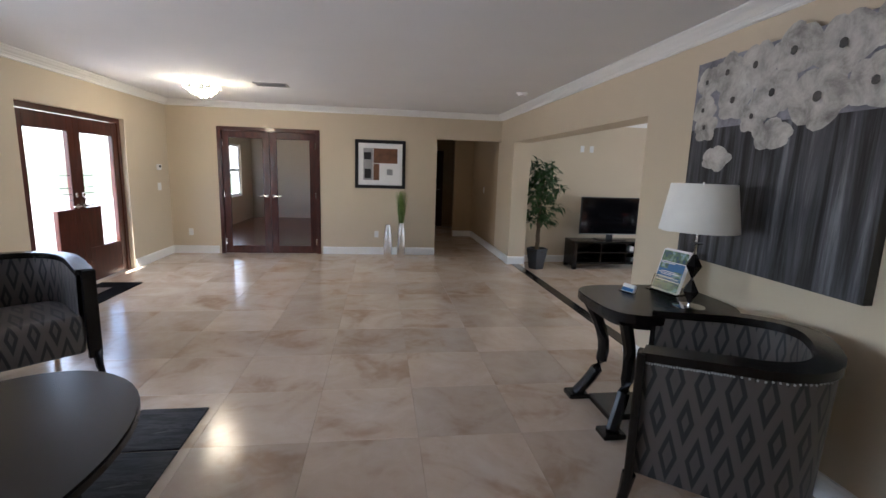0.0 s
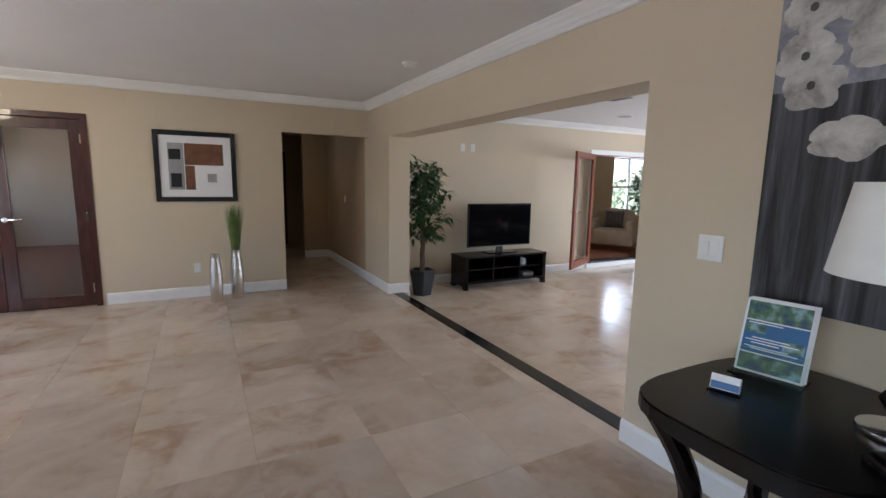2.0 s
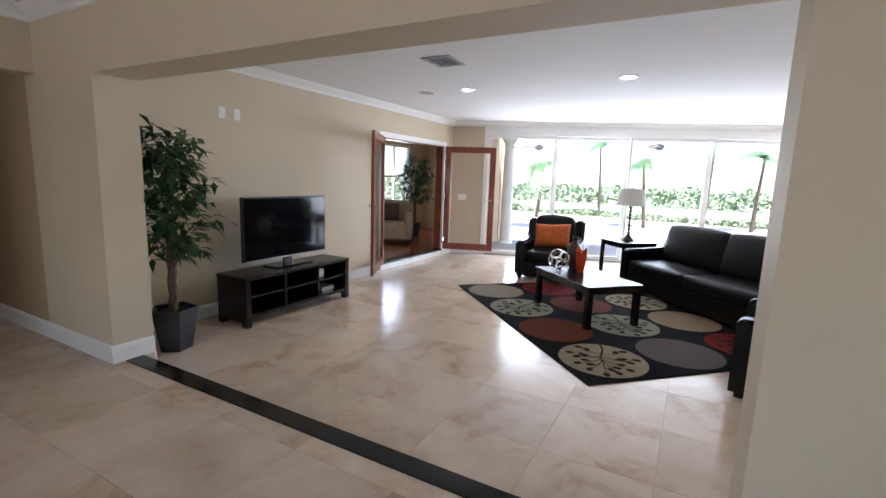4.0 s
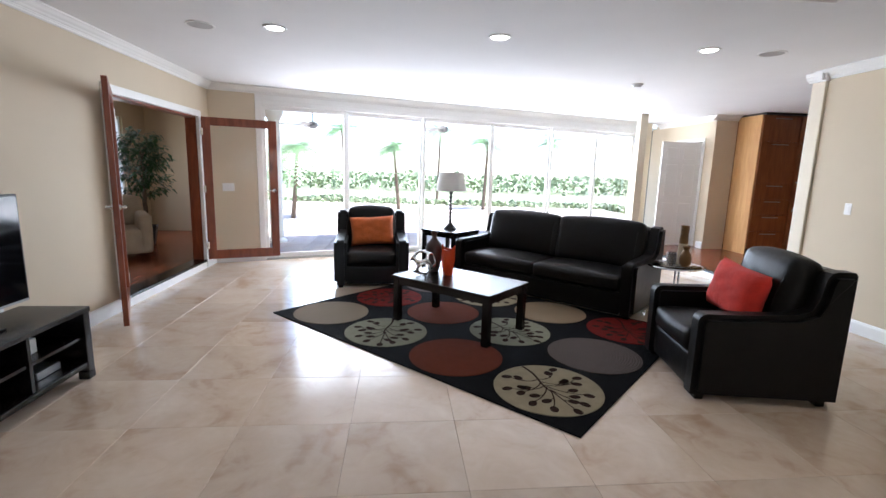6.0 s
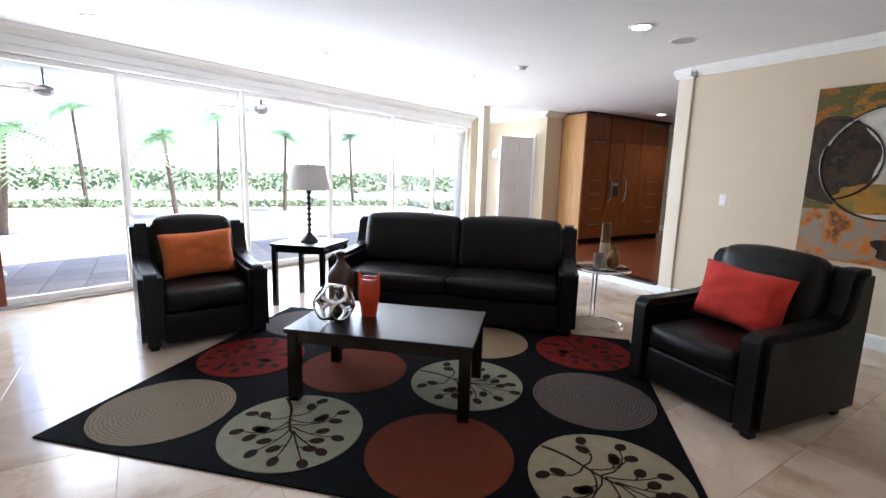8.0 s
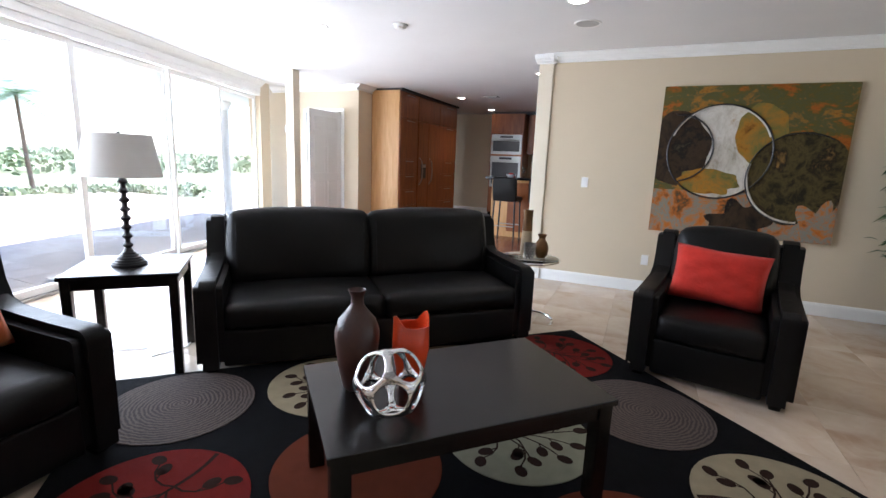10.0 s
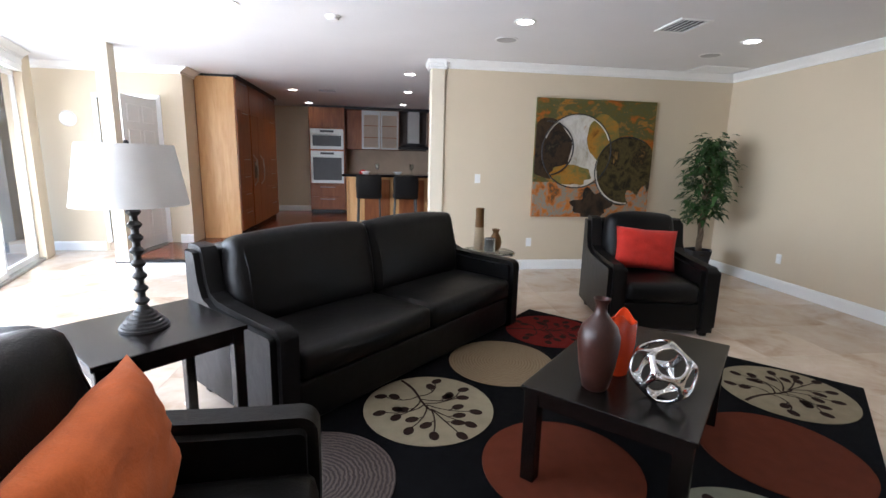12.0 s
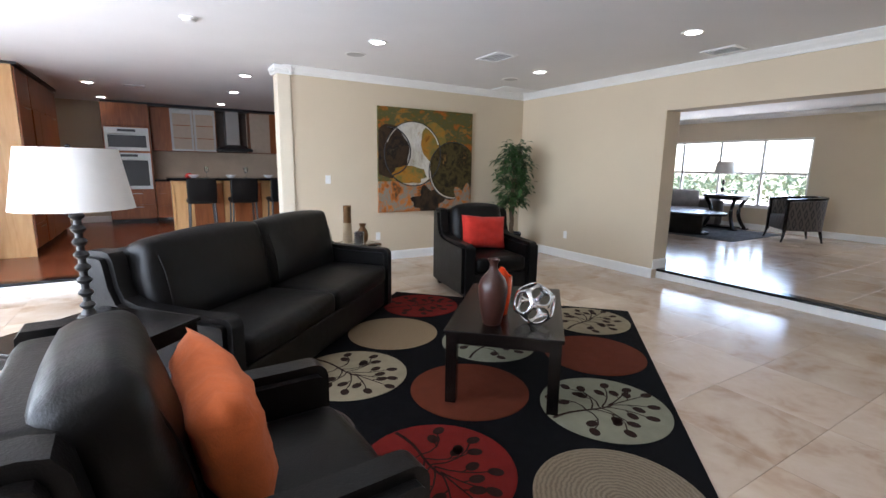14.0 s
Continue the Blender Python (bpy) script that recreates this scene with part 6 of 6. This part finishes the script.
# tall cabinets on the east side, fronts facing west
CX = 10.08
tall = thing("tall_cabinet", pose(0, 0, 0), "honey maple end panel and cherry drawer tower", "cabinet")
slab(tall, "side_panel", (CX + 0.02, -0.25, 0.0), (10.655, -0.23, 2.46), MAPLE, 0.002, "honey maple end panel")
slab(tall, "toe_kick", (CX + 0.06, -0.95, 0), (10.8, -0.25, 0.10), ESPRESSO)
slab(tall, "body", (CX + 0.02, -0.95, 0.10), (10.80, -0.252, 2.46), CHERRY)
for z0, z1 in ((0.11, 0.42), (0.43, 0.72), (0.73, 1.0), (1.01, 1.28), (1.29, 2.0), (2.01, 2.44)):
    dr = slab(tall, "drawer_front" if z1 < 1.3 else "door", (CX, -0.945, z0), (CX + 0.02, -0.255, z1), CHERRY)
    bar_pull(dr, CX - 0.025, 0, z1 - 0.04, 0, (-0.75, -0.45))
fr = thing("refrigerator", pose(0, 0, 0), "built-in refrigerator behind cherry panels", "refrigerator")
slab(fr, "body", (CX + 0.02, -1.95, 0.10), (10.8, -0.96, 2.46), CHERRY)
for y0, y1 in ((-1.40, -0.965), (-1.945, -1.41)):
    p = slab(fr, "door", (CX - 0.012, y0, 0.11), (CX + 0.02, y1, 1.98), CHERRY)
    yy = y0 + 0.05 if y0 > -1.4 else y1 - 0.05
    part("handle", tube([(CX - 0.014, yy, 0.80), (CX - 0.07, yy, 0.88), (CX - 0.085, yy, 1.05), (CX - 0.07, yy, 1.24), (CX - 0.014, yy, 1.32)], 0.012, 8), STEEL, p, "curved steel handle", smooth=True)
slab(fr, "upper_panel", (CX - 0.004, -1.945, 2.0), (CX + 0.02, -0.965, 2.44), CHERRY)
disp = slab(fr, "water_dispenser", (CX - 0.02, -1.30, 0.92), (CX - 0.010, -1.08, 1.20), DARKPL, 0.004, "black water dispenser")
slab(disp, "panel", (CX - 0.024, -1.28, 1.13), (CX - 0.02, -1.10, 1.19), STEEL)
slab(fr, "toe_kick", (CX + 0.06, -1.95, 0), (10.8, -0.96, 0.10), ESPRESSO)
t2 = thing("tall_cabinet", pose(0, 0, 0), "cherry drawer tower beside the refrigerator", "cabinet")
slab(t2, "body", (CX + 0.02, -2.9, 0.10), (10.8, -1.96, 2.46), CHERRY)
slab(t2, "toe_kick", (CX + 0.06, -2.9, 0), (10.8, -1.96, 0.10), ESPRESSO)
for z0, z1 in ((0.11, 0.42), (0.43, 0.72), (0.73, 1.0), (1.01, 1.28), (1.29, 2.0), (2.01, 2.44)):
    dr = slab(t2, "drawer_front" if z1 < 1.3 else "door", (CX, -2.895, z0), (CX + 0.02, -1.965, z1), CHERRY)
    bar_pull(dr, CX - 0.025, 0, z1 - 0.04, 0, (-2.6, -2.25))
# Dark box in place of the shaded gap between tall cabinets and ceiling.
slabx = structure("trim_soffit", box((CX - 0.03, -2.92, 2.465), (10.8, -0.256, CEIL - 0.001)), DARKPL, "black strip standing in for the shadow above the tall cabinets")

# back run: oven tower, cabinets, hood
BY = -3.72
ot = thing("oven_tower", pose(0, 0, 0), "cherry cabinet tower with two steel wall ovens", "oven cabinet")
slab(ot, "body", (8.72, KY0 + 0.005, 0.1), (9.53, BY - 0.02, 2.44), CHERRY)
slab(ot, "toe_kick", (8.72, KY0 + 0.005, 0), (9.53, BY - 0.08, 0.10), ESPRESSO)
slab(ot, "upper_door", (8.73, BY - 0.02, 1.99), (9.52, BY, 2.43), CHERRY)
for z0, z1 in ((0.11, 0.40), (0.41, 0.68)):
    dr = slab(ot, "drawer_front", (8.73, BY - 0.02, z0), (9.52, BY, z1), CHERRY)
    part("handle", tube([(8.95, BY + 0.03, z1 - 0.05), (9.3, BY + 0.03, z1 - 0.05)], 0.007, 6), STEEL, dr)
for z0, z1, nm in ((0.72, 1.46, "oven"), (1.50, 1.96, "microwave_oven")):
    o = slab(ot, nm, (8.75, BY - 0.02, z0), (9.50, BY + 0.01, z1), STEEL, 0.004, "stainless steel wall oven")
    slab(o, "window", (8.80, BY + 0.01, z0 + 0.07), (9.45, BY + 0.014, z1 - 0.15), DARKPL, 0.002, "dark oven glass")
    slab(o, "display", (8.97, BY + 0.01, z1 - 0.08), (9.28, BY + 0.014, z1 - 0.03), DARKPL, 0.002)
    part("handle", tube([(8.83, BY + 0.05, z1 - 0.125), (9.42, BY + 0.05, z1 - 0.125)], 0.011, 8), STEEL, o, smooth=True)
bc = thing("base_cabinet", pose(0, 0, 0), "cherry base cabinets along the kitchen wall", "cabinet")
slab(bc, "body", (5.6, KY0 + 0.005, 0.1), (8.71, BY - 0.02, 0.88), CHERRY)
for i in range(5):
    for z0, z1 in ((0.11, 0.36), (0.37, 0.62), (0.63, 0.87)):
        slab(bc, "drawer_front", (5.61 + 0.62 * i, BY - 0.02, z0), (6.22 + 0.62 * i, BY, z1), CHERRY)
ob = part("worktop", box((5.6, KY0 + 0.005, 0.88), (8.71, BY + 0.02, 0.92), 0.006), BLACKSTONE)
tagged(ob, "black granite kitchen worktop", "worktop", kind="structure")
TILEM = mat("grey_green_tile", (0.26, 0.28, 0.25), 0.3, var=0.15, scale=6, rand=0.15)
bsplash = structure("wall_backsplash", box((5.6, KY0 + 0.001, 0.92), (8.71, KY0 + 0.006, 1.52)), GROUT, "grey-green tiled backsplash")
uc = thing("upper_cabinet", pose(0, 0, 0), "cherry wall cabinet with frosted glass doors", "cabinet")
slab(uc, "body", (7.45, KY0 + 0.005, 1.52), (8.71, KY0 + 0.35, 2.44), CHERRY)
slab(uc, "door", (8.36, KY0 + 0.35, 1.53), (8.70, KY0 + 0.37, 2.43), CHERRY)
for x0 in (7.47, 7.91):
    dd = slab(uc, "glass_door", (x0, KY0 + 0.352, 1.53), (x0 + 0.43, KY0 + 0.36, 2.43), FROST, 0.001, "frosted glass door")
    for lo, hi in (((x0, 1.53), (x0 + 0.045, 2.43)), ((x0 + 0.385, 1.53), (x0 + 0.43, 2.43)), ((x0 + 0.045, 2.325), (x0 + 0.385, 2.43)), ((x0 + 0.045, 1.53), (x0 + 0.385, 1.575))):
        slab(dd, "frame", (lo[0], KY0 + 0.36, lo[1]), (hi[0], KY0 + 0.375, hi[1]), STEEL, 0.002)
    for zz in (1.8, 2.07):
        slab(dd, "shelf_line", (x0 + 0.045, KY0 + 0.3605, zz), (x0 + 0.385, KY0 + 0.364, zz + 0.015), CHERRY, 0.0)
uc2 = thing("upper_cabinet", pose(0, 0, 0), "cherry wall cabinet with frosted glass door beside the hood", "cabinet")
slab(uc2, "body", (5.9, KY0 + 0.005, 1.52), (6.75, KY0 + 0.35, 2.44), CHERRY)
dd = slab(uc2, "glass_door", (6.3, KY0 + 0.352, 1.53), (6.74, KY0 + 0.36, 2.43), FROST, 0.001)
hood = thing("range_hood", pose(7.1, KY0 + 0.005, 0), "stainless steel chimney range hood", "range hood")
part("chimney", box((-0.14, 0, 1.68), (0.14, 0.26, 2.46), 0.003), STEEL, hood)
bm = bmesh.new()
lo = [bm.verts.new(p) for p in ((-0.38, 0, 1.55), (0.38, 0, 1.55), (0.38, 0.48, 1.55), (-0.38, 0.48, 1.55))]
l2 = [bm.verts.new((v.co.x, v.co.y, 1.60)) for v in lo]
hi = [bm.verts.new(p) for p in ((-0.14, 0, 1.70), (0.14, 0, 1.70), (0.14, 0.26, 1.70), (-0.14, 0.26, 1.70))]
for A, B in ((lo, l2), (l2, hi)):
    for i in range(4):
        bm.faces.new((A[i], A[(i + 1) % 4], B[(i + 1) % 4], B[i]))
bm.faces.new(lo[::-1]), bm.faces.new(hi)
part("canopy", bm, DARKPL, hood)
DARKWALL = mat("dark_brown_tile", (0.055, 0.035, 0.026), 0.4, var=0.2, scale=8)
structure("wall_range_panel", box((6.76, KY0 + 0.001, 1.0), (7.44, KY0 + 0.004, CEIL - 0.001)), DARKWALL, "dark brown tiled panel behind the hood")
# The shade over the wall cabinets, likewise built as a dark box.
structure("trim_soffit", box((5.6, KY0 + 0.002, 2.445), (9.53, KY0 + 0.4, CEIL - 0.001)), DARKPL, "black strip standing in for the shadow above the wall cabinets")

isl = thing("breakfast_bar", pose(0, 0, 0), "maple breakfast bar with a black granite top", "kitchen island")
slab(isl, "body", (5.5, -1.30, 0.0), (8.44, -0.72, 1.0), MAPLE)
slab(isl, "end_panel", (8.44, -1.32, 0.0), (8.47, -0.70, 1.0), MAPLE)
for x in (7.95, 7.35, 6.75, 6.15):
    slab(isl, "panel", (x - 0.22, -0.72, 0.10), (x + 0.22, -0.70, 0.95), CHERRY)
slab(isl, "bartop", (5.45, -1.36, 1.0), (8.53, -0.48, 1.04), BLACKSTONE, 0.008, "black granite top")


def stool(x, y):
    ob = thing("bar_stool", pose(x, y, 0), "black leather bar stool with steel legs at the bar", "stool", "stools at the breakfast bar")
    part("seat", soft_box((-0.20, -0.20, 0.66), (0.20, 0.20, 0.73), 0.025, 0.01), LEATHER, ob, smooth=True)
    bm = soft_box((-0.20, -0.02, 0.0), (0.20, 0.02, 0.34), 0.018, 0.006)
    bmesh.ops.transform(bm, matrix=pose(0, 0.19, 0.70, -6), verts=bm.verts)
    part("backrest", bm, LEATHER, ob, smooth=True)
    for sx in (-1, 1):
        for sy in (-1, 1):
            part("leg", tube([(sx * 0.17, sy * 0.17, 0.66), (sx * 0.195, sy * 0.195, 0)], 0.014, 8), BLACKMET, ob)
    for s in (-1, 1):
        part("footrest", tube([(-0.185, s * 0.185, 0.25), (0.185, s * 0.185, 0.25)], 0.009, 6), STEEL, ob)
    return ob


for x in (8.08, 7.48, 6.88):
    stool(x, -0.36)
for x in (7.0, 7.6, 8.15):
    vase("bowl", x, -0.72, 1.04, [(0.03, 0), (0.05, 0.01), (0.085, 0.05), (0.08, 0.05), (0.045, 0.015)], PLASTIC, "small white bowl set on the bar", "bowl")["group"] = "bar place settings"
for x in (6.8, 7.35, 7.95):
    g = thing("wine_glass", pose(x, -0.80, 1.04), "clear stemmed wine glass on the bar", "glass", "bar place settings")
    part("bowl", lathe([(0.006, 0.08), (0.03, 0.10), (0.035, 0.14), (0.03, 0.18), (0.027, 0.18), (0.03, 0.14)], 20), CLEAR, g, smooth=True)
    part("stem", lathe([(0.03, 0), (0.03, 0.003), (0.005, 0.008), (0.004, 0.08)], 16), CLEAR, g, smooth=True)
vase("napkin_cup", 8.2, -0.95, 1.04, [(0.05, 0), (0.07, 0.02), (0.04, 0.06), (0.02, 0.07)], RED, "folded red napkin on the bar", "napkin")

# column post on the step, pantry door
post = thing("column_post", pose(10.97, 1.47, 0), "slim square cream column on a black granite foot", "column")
# The shaft takes the pilaster's lightened colour.
part("shaft", box((-0.072, -0.072, 0.006), (0.072, 0.072, CEIL - 0.001), 0.004), WALL_LIT, post)
post["kind"] = "structure"
part("foot", box((-0.075, -0.075, 0.0042), (0.075, 0.075, 0.12), 0.004), TRIM, post)
pdoor = thing("pantry_door", pose(11.06, T + 0.01, 0.0, 0, 0, 84), "open white six-panel door", "door")
pdoor["kind"] = "structure"
part("leaf", box((0, -0.018, 0.01), (0.76, 0.018, 2.03), 0.003), TRIM, pdoor)
for z0, z1 in ((0.15, 0.85), (0.98, 1.60), (1.70, 1.92)):
    for x0 in (0.10, 0.42):
        for s in (-1, 1):
            part("panel", box((x0, min(s * 0.016, s * 0.026), z0), (x0 + 0.24, max(s * 0.016, s * 0.026), z1), 0.008), TRIM, pdoor)
part("handle", tube([(0.70, -0.05, 1.0), (0.60, -0.055, 1.0)], 0.009, 8), CHROME, pdoor)
door_casing("door_frame", 11.03, 11.82, 2.06, TRIM, T - 0.005, T + 0.015, "white painted pantry door casing", 0.05)
sc = thing("wall_sconce", pose(12.2, T, 1.75), "round white wall sconce near the pantry door", "sconce")
part("dome", lathe([(0.11, 0), (0.11, 0.02), (0.08, 0.06), (0.01, 0.075)], 28, m=Matrix.Rotation(radians(-90), 4, "X")), PLASTIC, sc, smooth=True)

# ---- sunroom and study things ----
cs = thing("cream_armchair", facing(9.35, 10.15, -0.8, -0.5, 0), "cream linen armchair in the sunroom", "armchair")
part("base", soft_box((-0.42, -0.42, 0.08), (0.42, 0.42, 0.42), 0.05, 0.02), LINENSOFA, cs, smooth=True)
part("backrest", soft_box((-0.42, 0.24, 0.35), (0.42, 0.46, 0.85), 0.08, 0.03), LINENSOFA, cs, smooth=True)
for s in (-1, 1):
    part("arm", soft_box((min(s * 0.34, s * 0.5), -0.42, 0.08), (max(s * 0.34, s * 0.5), 0.44, 0.62), 0.06, 0.02), LINENSOFA, cs, smooth=True)
part("pillow", cushion(0.42, 0.40, 0.14, 8, pose(0, 0.12, 0.44, -15)), TAUPEFAB, cs, "brown square pillow", smooth="all")
chest = thing("wooden_chest", pose(0.2, 12.3, 0), "reddish wooden chest in the study", "chest")
part("body", box((-0.45, -0.25, 0.05), (0.45, 0.25, 0.72), 0.006), CHERRY, chest)
part("top", box((-0.48, -0.28, 0.72), (0.48, 0.28, 0.76), 0.006), CHERRY, chest)

# ---- outdoors ----
structure("ground", box((-60, -60, -0.62), (120, 90, -0.42)), LAWN, "sunlit lawn reaching to the hedges")
patio = structure("pavement_patio", box((9.0, -3.0, -0.40), (24, 16, -0.175)), SAND, "brick-paved patio behind the glass doors")
# covered patio
PR = bmesh.new()
add_box(PR, (0.0, 0.22, 2.42), (GLEN + 3.2, 2.3, 2.56), m=GM)
structure("roof_patio", PR, BLUECEIL, "pale blue boarded ceiling of the covered patio")
for dd_ in (1.05, 10.9):
    p = along(dd_, 2.1)
    pc = thing("patio_column", pose(p.x, p.y, -0.175), "round white patio column", "column", "patio columns")
    part("shaft", lathe([(0.13, 0.1), (0.13, 1.3), (0.115, 2.45)], 24), STUCCO, pc, smooth=True)
    part("base", lathe([(0.19, 0), (0.19, 0.05), (0.15, 0.1)], 24), STUCCO, pc, smooth=True)
    part("capital", lathe([(0.12, 2.40), (0.18, 2.52), (0.18, 2.595)], 24), STUCCO, pc, smooth=True)
for fx_, fy_ in ((11.75, 7.7), (11.62, 5.19)):
    fan = thing("ceiling_fan", pose(fx_, fy_, 2.42, 0, 0, 25), "white patio ceiling fan, standing still", "fan", "patio fans")
    part("rod", tube([(0, 0, 0), (0, 0, -0.22)], 0.012, 8), BLACKMET, fan)
    part("motor", lathe([(0.04, -0.20), (0.10, -0.23), (0.10, -0.30), (0.05, -0.34)], 24), STEEL, fan, smooth=True)
    for k in range(5):
        a = 72 * k
        b = part("blade", box((0.12, -0.06, -0.004), (0.62, 0.06, 0.004), 0.003), GREYMET, fan)
        b.matrix_basis = pose(0, 0, -0.27, 0, 0, a) @ pose(0, 0, 0, 10)


def palm(x, y, h, seed, lean=0.1):
    rng = random.Random(seed)
    ob = thing("palm_tree", pose(x, y, -0.42), "green palm tree with arching fronds in the garden", "tree", "garden palms")
    top = Vector((lean * h, rng.uniform(-0.1, 0.1) * h, h))
    part("trunk", tube([(0, 0, 0), top * 0.5 + Vector((0.05, 0, 0)), top], 0.075, 10, taper=0.6), BARK, ob, smooth=True)
    bm = bmesh.new()
    for k in range(18):
        a = 2.4 * k
        up = rng.uniform(-0.2, 0.9)
        ln = rng.uniform(1.1, 1.7)
        prev = None
        for s in range(11):
            t = s / 10
            p = top + Vector((math.cos(a) * ln * t, math.sin(a) * ln * t, up * t * ln - 1.1 * t * t))
            if prev is not None:
                d = (p - prev).normalized()
                side = d.cross(Vector((0, 0, 1))).normalized()
                for sg in (-1, 1):
                    for q in range(2):
                        bp = prev.lerp(p, q / 2)
                        w = 0.42 * math.sin(math.pi * min(1, 0.12 + 0.88 * t)) + 0.06
                        tip = bp + (side * sg * w + d * 0.18) - Vector((0, 0, 0.12 * w + 0.03))
                        bm.faces.new([bm.verts.new(v) for v in (bp, bp + d * 0.045, tip)])
            prev = p
    tagged(part("crown", bm, PALMLEAF, ob, "feathery green fronds"), kind="stuff")


for x, y, h, sd in ((16.5, 9.2, 2.4, 1), (19.5, 6.0, 2.6, 2), (21.0, 2.6, 2.9, 3), (18.0, 12.5, 3.4, 4), (23.5, -1.0, 3.2, 5), (24.5, 8.5, 3.6, 6), (27.0, 4.0, 4.0, 7)):
    palm(x, y, h, sd, 0.06)


def leafy_bank(name, a, b, depth, h, count, size, label, category, seed, material=HEDGE):
    rng = random.Random(seed)
    bm = bmesh.new()
    a, b = Vector(a), Vector(b)
    d = (b - a).normalized()
    nrm = Vector((-d.y, d.x, 0))
    L = (b - a).length
    for _ in range(count):
        t = rng.random() * L
        hh = h * (0.75 + 0.35 * noise.noise(Vector((t * 0.5, seed, 0))))
        p = a + d * t + nrm * rng.gauss(0, depth / 3) + Vector((0, 0, hh * rng.random() ** 0.7))
        u = Vector((rng.gauss(0, 1), rng.gauss(0, 1), rng.gauss(0, 1))).normalized()
        v = u.cross(Vector((rng.gauss(0, 1), rng.gauss(0, 1), rng.gauss(0, 1)))).normalized()
        s = size * rng.uniform(0.6, 1.3)
        bm.faces.new([bm.verts.new(p + k) for k in (u * s, v * s * 0.5, -u * s, -v * s * 0.5)])
    ob = part(name, bm, material)
    return tagged(ob, label, category, kind="stuff")


leafy_bank("hedge", (24.5, 14, -0.45), (22.5, -6, -0.45), 1.2, 0.62, 6000, 0.12, "clipped sunny green hedge along the patio", "hedge", 1)
leafy_bank("tree_bank", (46, 40, -0.4), (42, -34, -0.4), 6, 1.9, 8000, 0.24, "distant leafy garden trees in haze", "trees", 2)
leafy_bank("tree_bank", (-16, 22, -0.4), (-18, -12, -0.4), 3, 2.0, 4000, 0.16, "leafy trees across the front garden", "trees", 3)
leafy_bank("tree_bank", (4, 22, -0.4), (30, 19, -0.4), 3, 2.6, 4000, 0.16, "leafy trees beyond the sunroom", "trees", 4)
structure("pavement_front", box((-28, -12, -0.41), (WX - T - 0.001, 24, -0.18)), SAND, "pale paved entrance court")

# ---- pieces of the floors, last in the file ----
def tile_mesh(name, w, d, t, bevel, material):
    bm = box((-w / 2, -d / 2, -t), (w / 2, d / 2, 0), 0)
    es = [e for e in bm.edges if all(v.co.z > -1e-6 for v in e.verts)]
    bmesh.ops.bevel(bm, geom=es, offset=bevel, segments=1, affect="EDGES")
    me = bpy.data.meshes.new(name)
    bm.to_mesh(me)
    bm.free()
    me.materials.append(material)
    return me


def lay(parent, name, x0, y0, x1, y1, z, sx, sy, gap, material, keep=None, t=0.006, bevel=0.0012, stagger=0.0):
    """Rows of pieces; those at the edges are cut to fit."""
    made = {}
    row, y = 0, y0
    while y < y1 - 0.02:
        ya, yb_ = y, min(y + sy, y1)
        x = x0 - (stagger * sx if row % 2 else 0)
        while x < x1 - 0.02:
            xa, xb = max(x, x0), min(x + sx, x1)
            if xb - xa > 0.03 and (keep is None or keep((xa + xb) / 2, (ya + yb_) / 2)):
                key = (round(xb - xa - gap, 3), round(yb_ - ya - gap, 3))
                if key not in made:
                    made[key] = tile_mesh(name, *key, t, bevel, material)
                ob = new(name, made[key])
                ob.parent = parent
                ob.location = ((xa + xb) / 2, (ya + yb_) / 2, z)
            x += sx
        y += sy
        row += 1


lay(living_floor, "tile", WX, 0.0, FX - 0.217, NY, 0.0, 0.61, 0.61, 0.0014, STONE)
lay(living_floor, "tile", WX, -3.2, EX, 0.0, 0.0, 0.61, 0.64, 0.0014, STONE)
lay(living_floor, "tile", 1.77, NY, EX, HE, 0.0, 0.585, 0.61, 0.0014, STONE)
inside = lambda x, y: (Vector((x, y, 0)) - G0).dot(GOUT) < -0.12 and (y > SY - 0.1 or x > KX1 + 0.1)
lay(family_floor, "tile", FX - 0.093, 0.2, 12.4, NY, F, 0.61, 0.61, 0.0014, STONE, keep=lambda x, y: (Vector((x, y, 0)) - G0).dot(GOUT) < 0.30 and (y > SY - 0.4 or x > KX1))
kf = structure("floor_kitchen", box((FX + T, KY0, -0.008), (KX1 - 0.05, SY - 0.22, -0.006)), ESPRESSO, "glossy red-brown cherry plank kitchen floor")
lay(kf, "plank", 5.6, KY0, KX1 - 0.04, SY - 0.22, 0.0, 1.35, 0.125, 0.0015, PLANK, stagger=0.45)
uf = structure("floor_sunroom", box((UX0, NY + T, -0.009), (UX1, UYE, -0.006)), ESPRESSO, "glossy red-brown cherry plank sunroom floor")
lay(uf, "plank", UX0, NY + T + 0.02, UX1, UYE, 0.0, 1.35, 0.125, 0.0015, PLANK, stagger=0.45)
out = lambda x, y: (Vector((x, y, 0)) - G0).dot(GOUT) > 0.3
lay(patio, "paver", 9.6, 4.2, 15.4, 9.4, -0.150, 0.40, 0.40, 0.008, PAVER, keep=out, t=0.025, bevel=0.004)
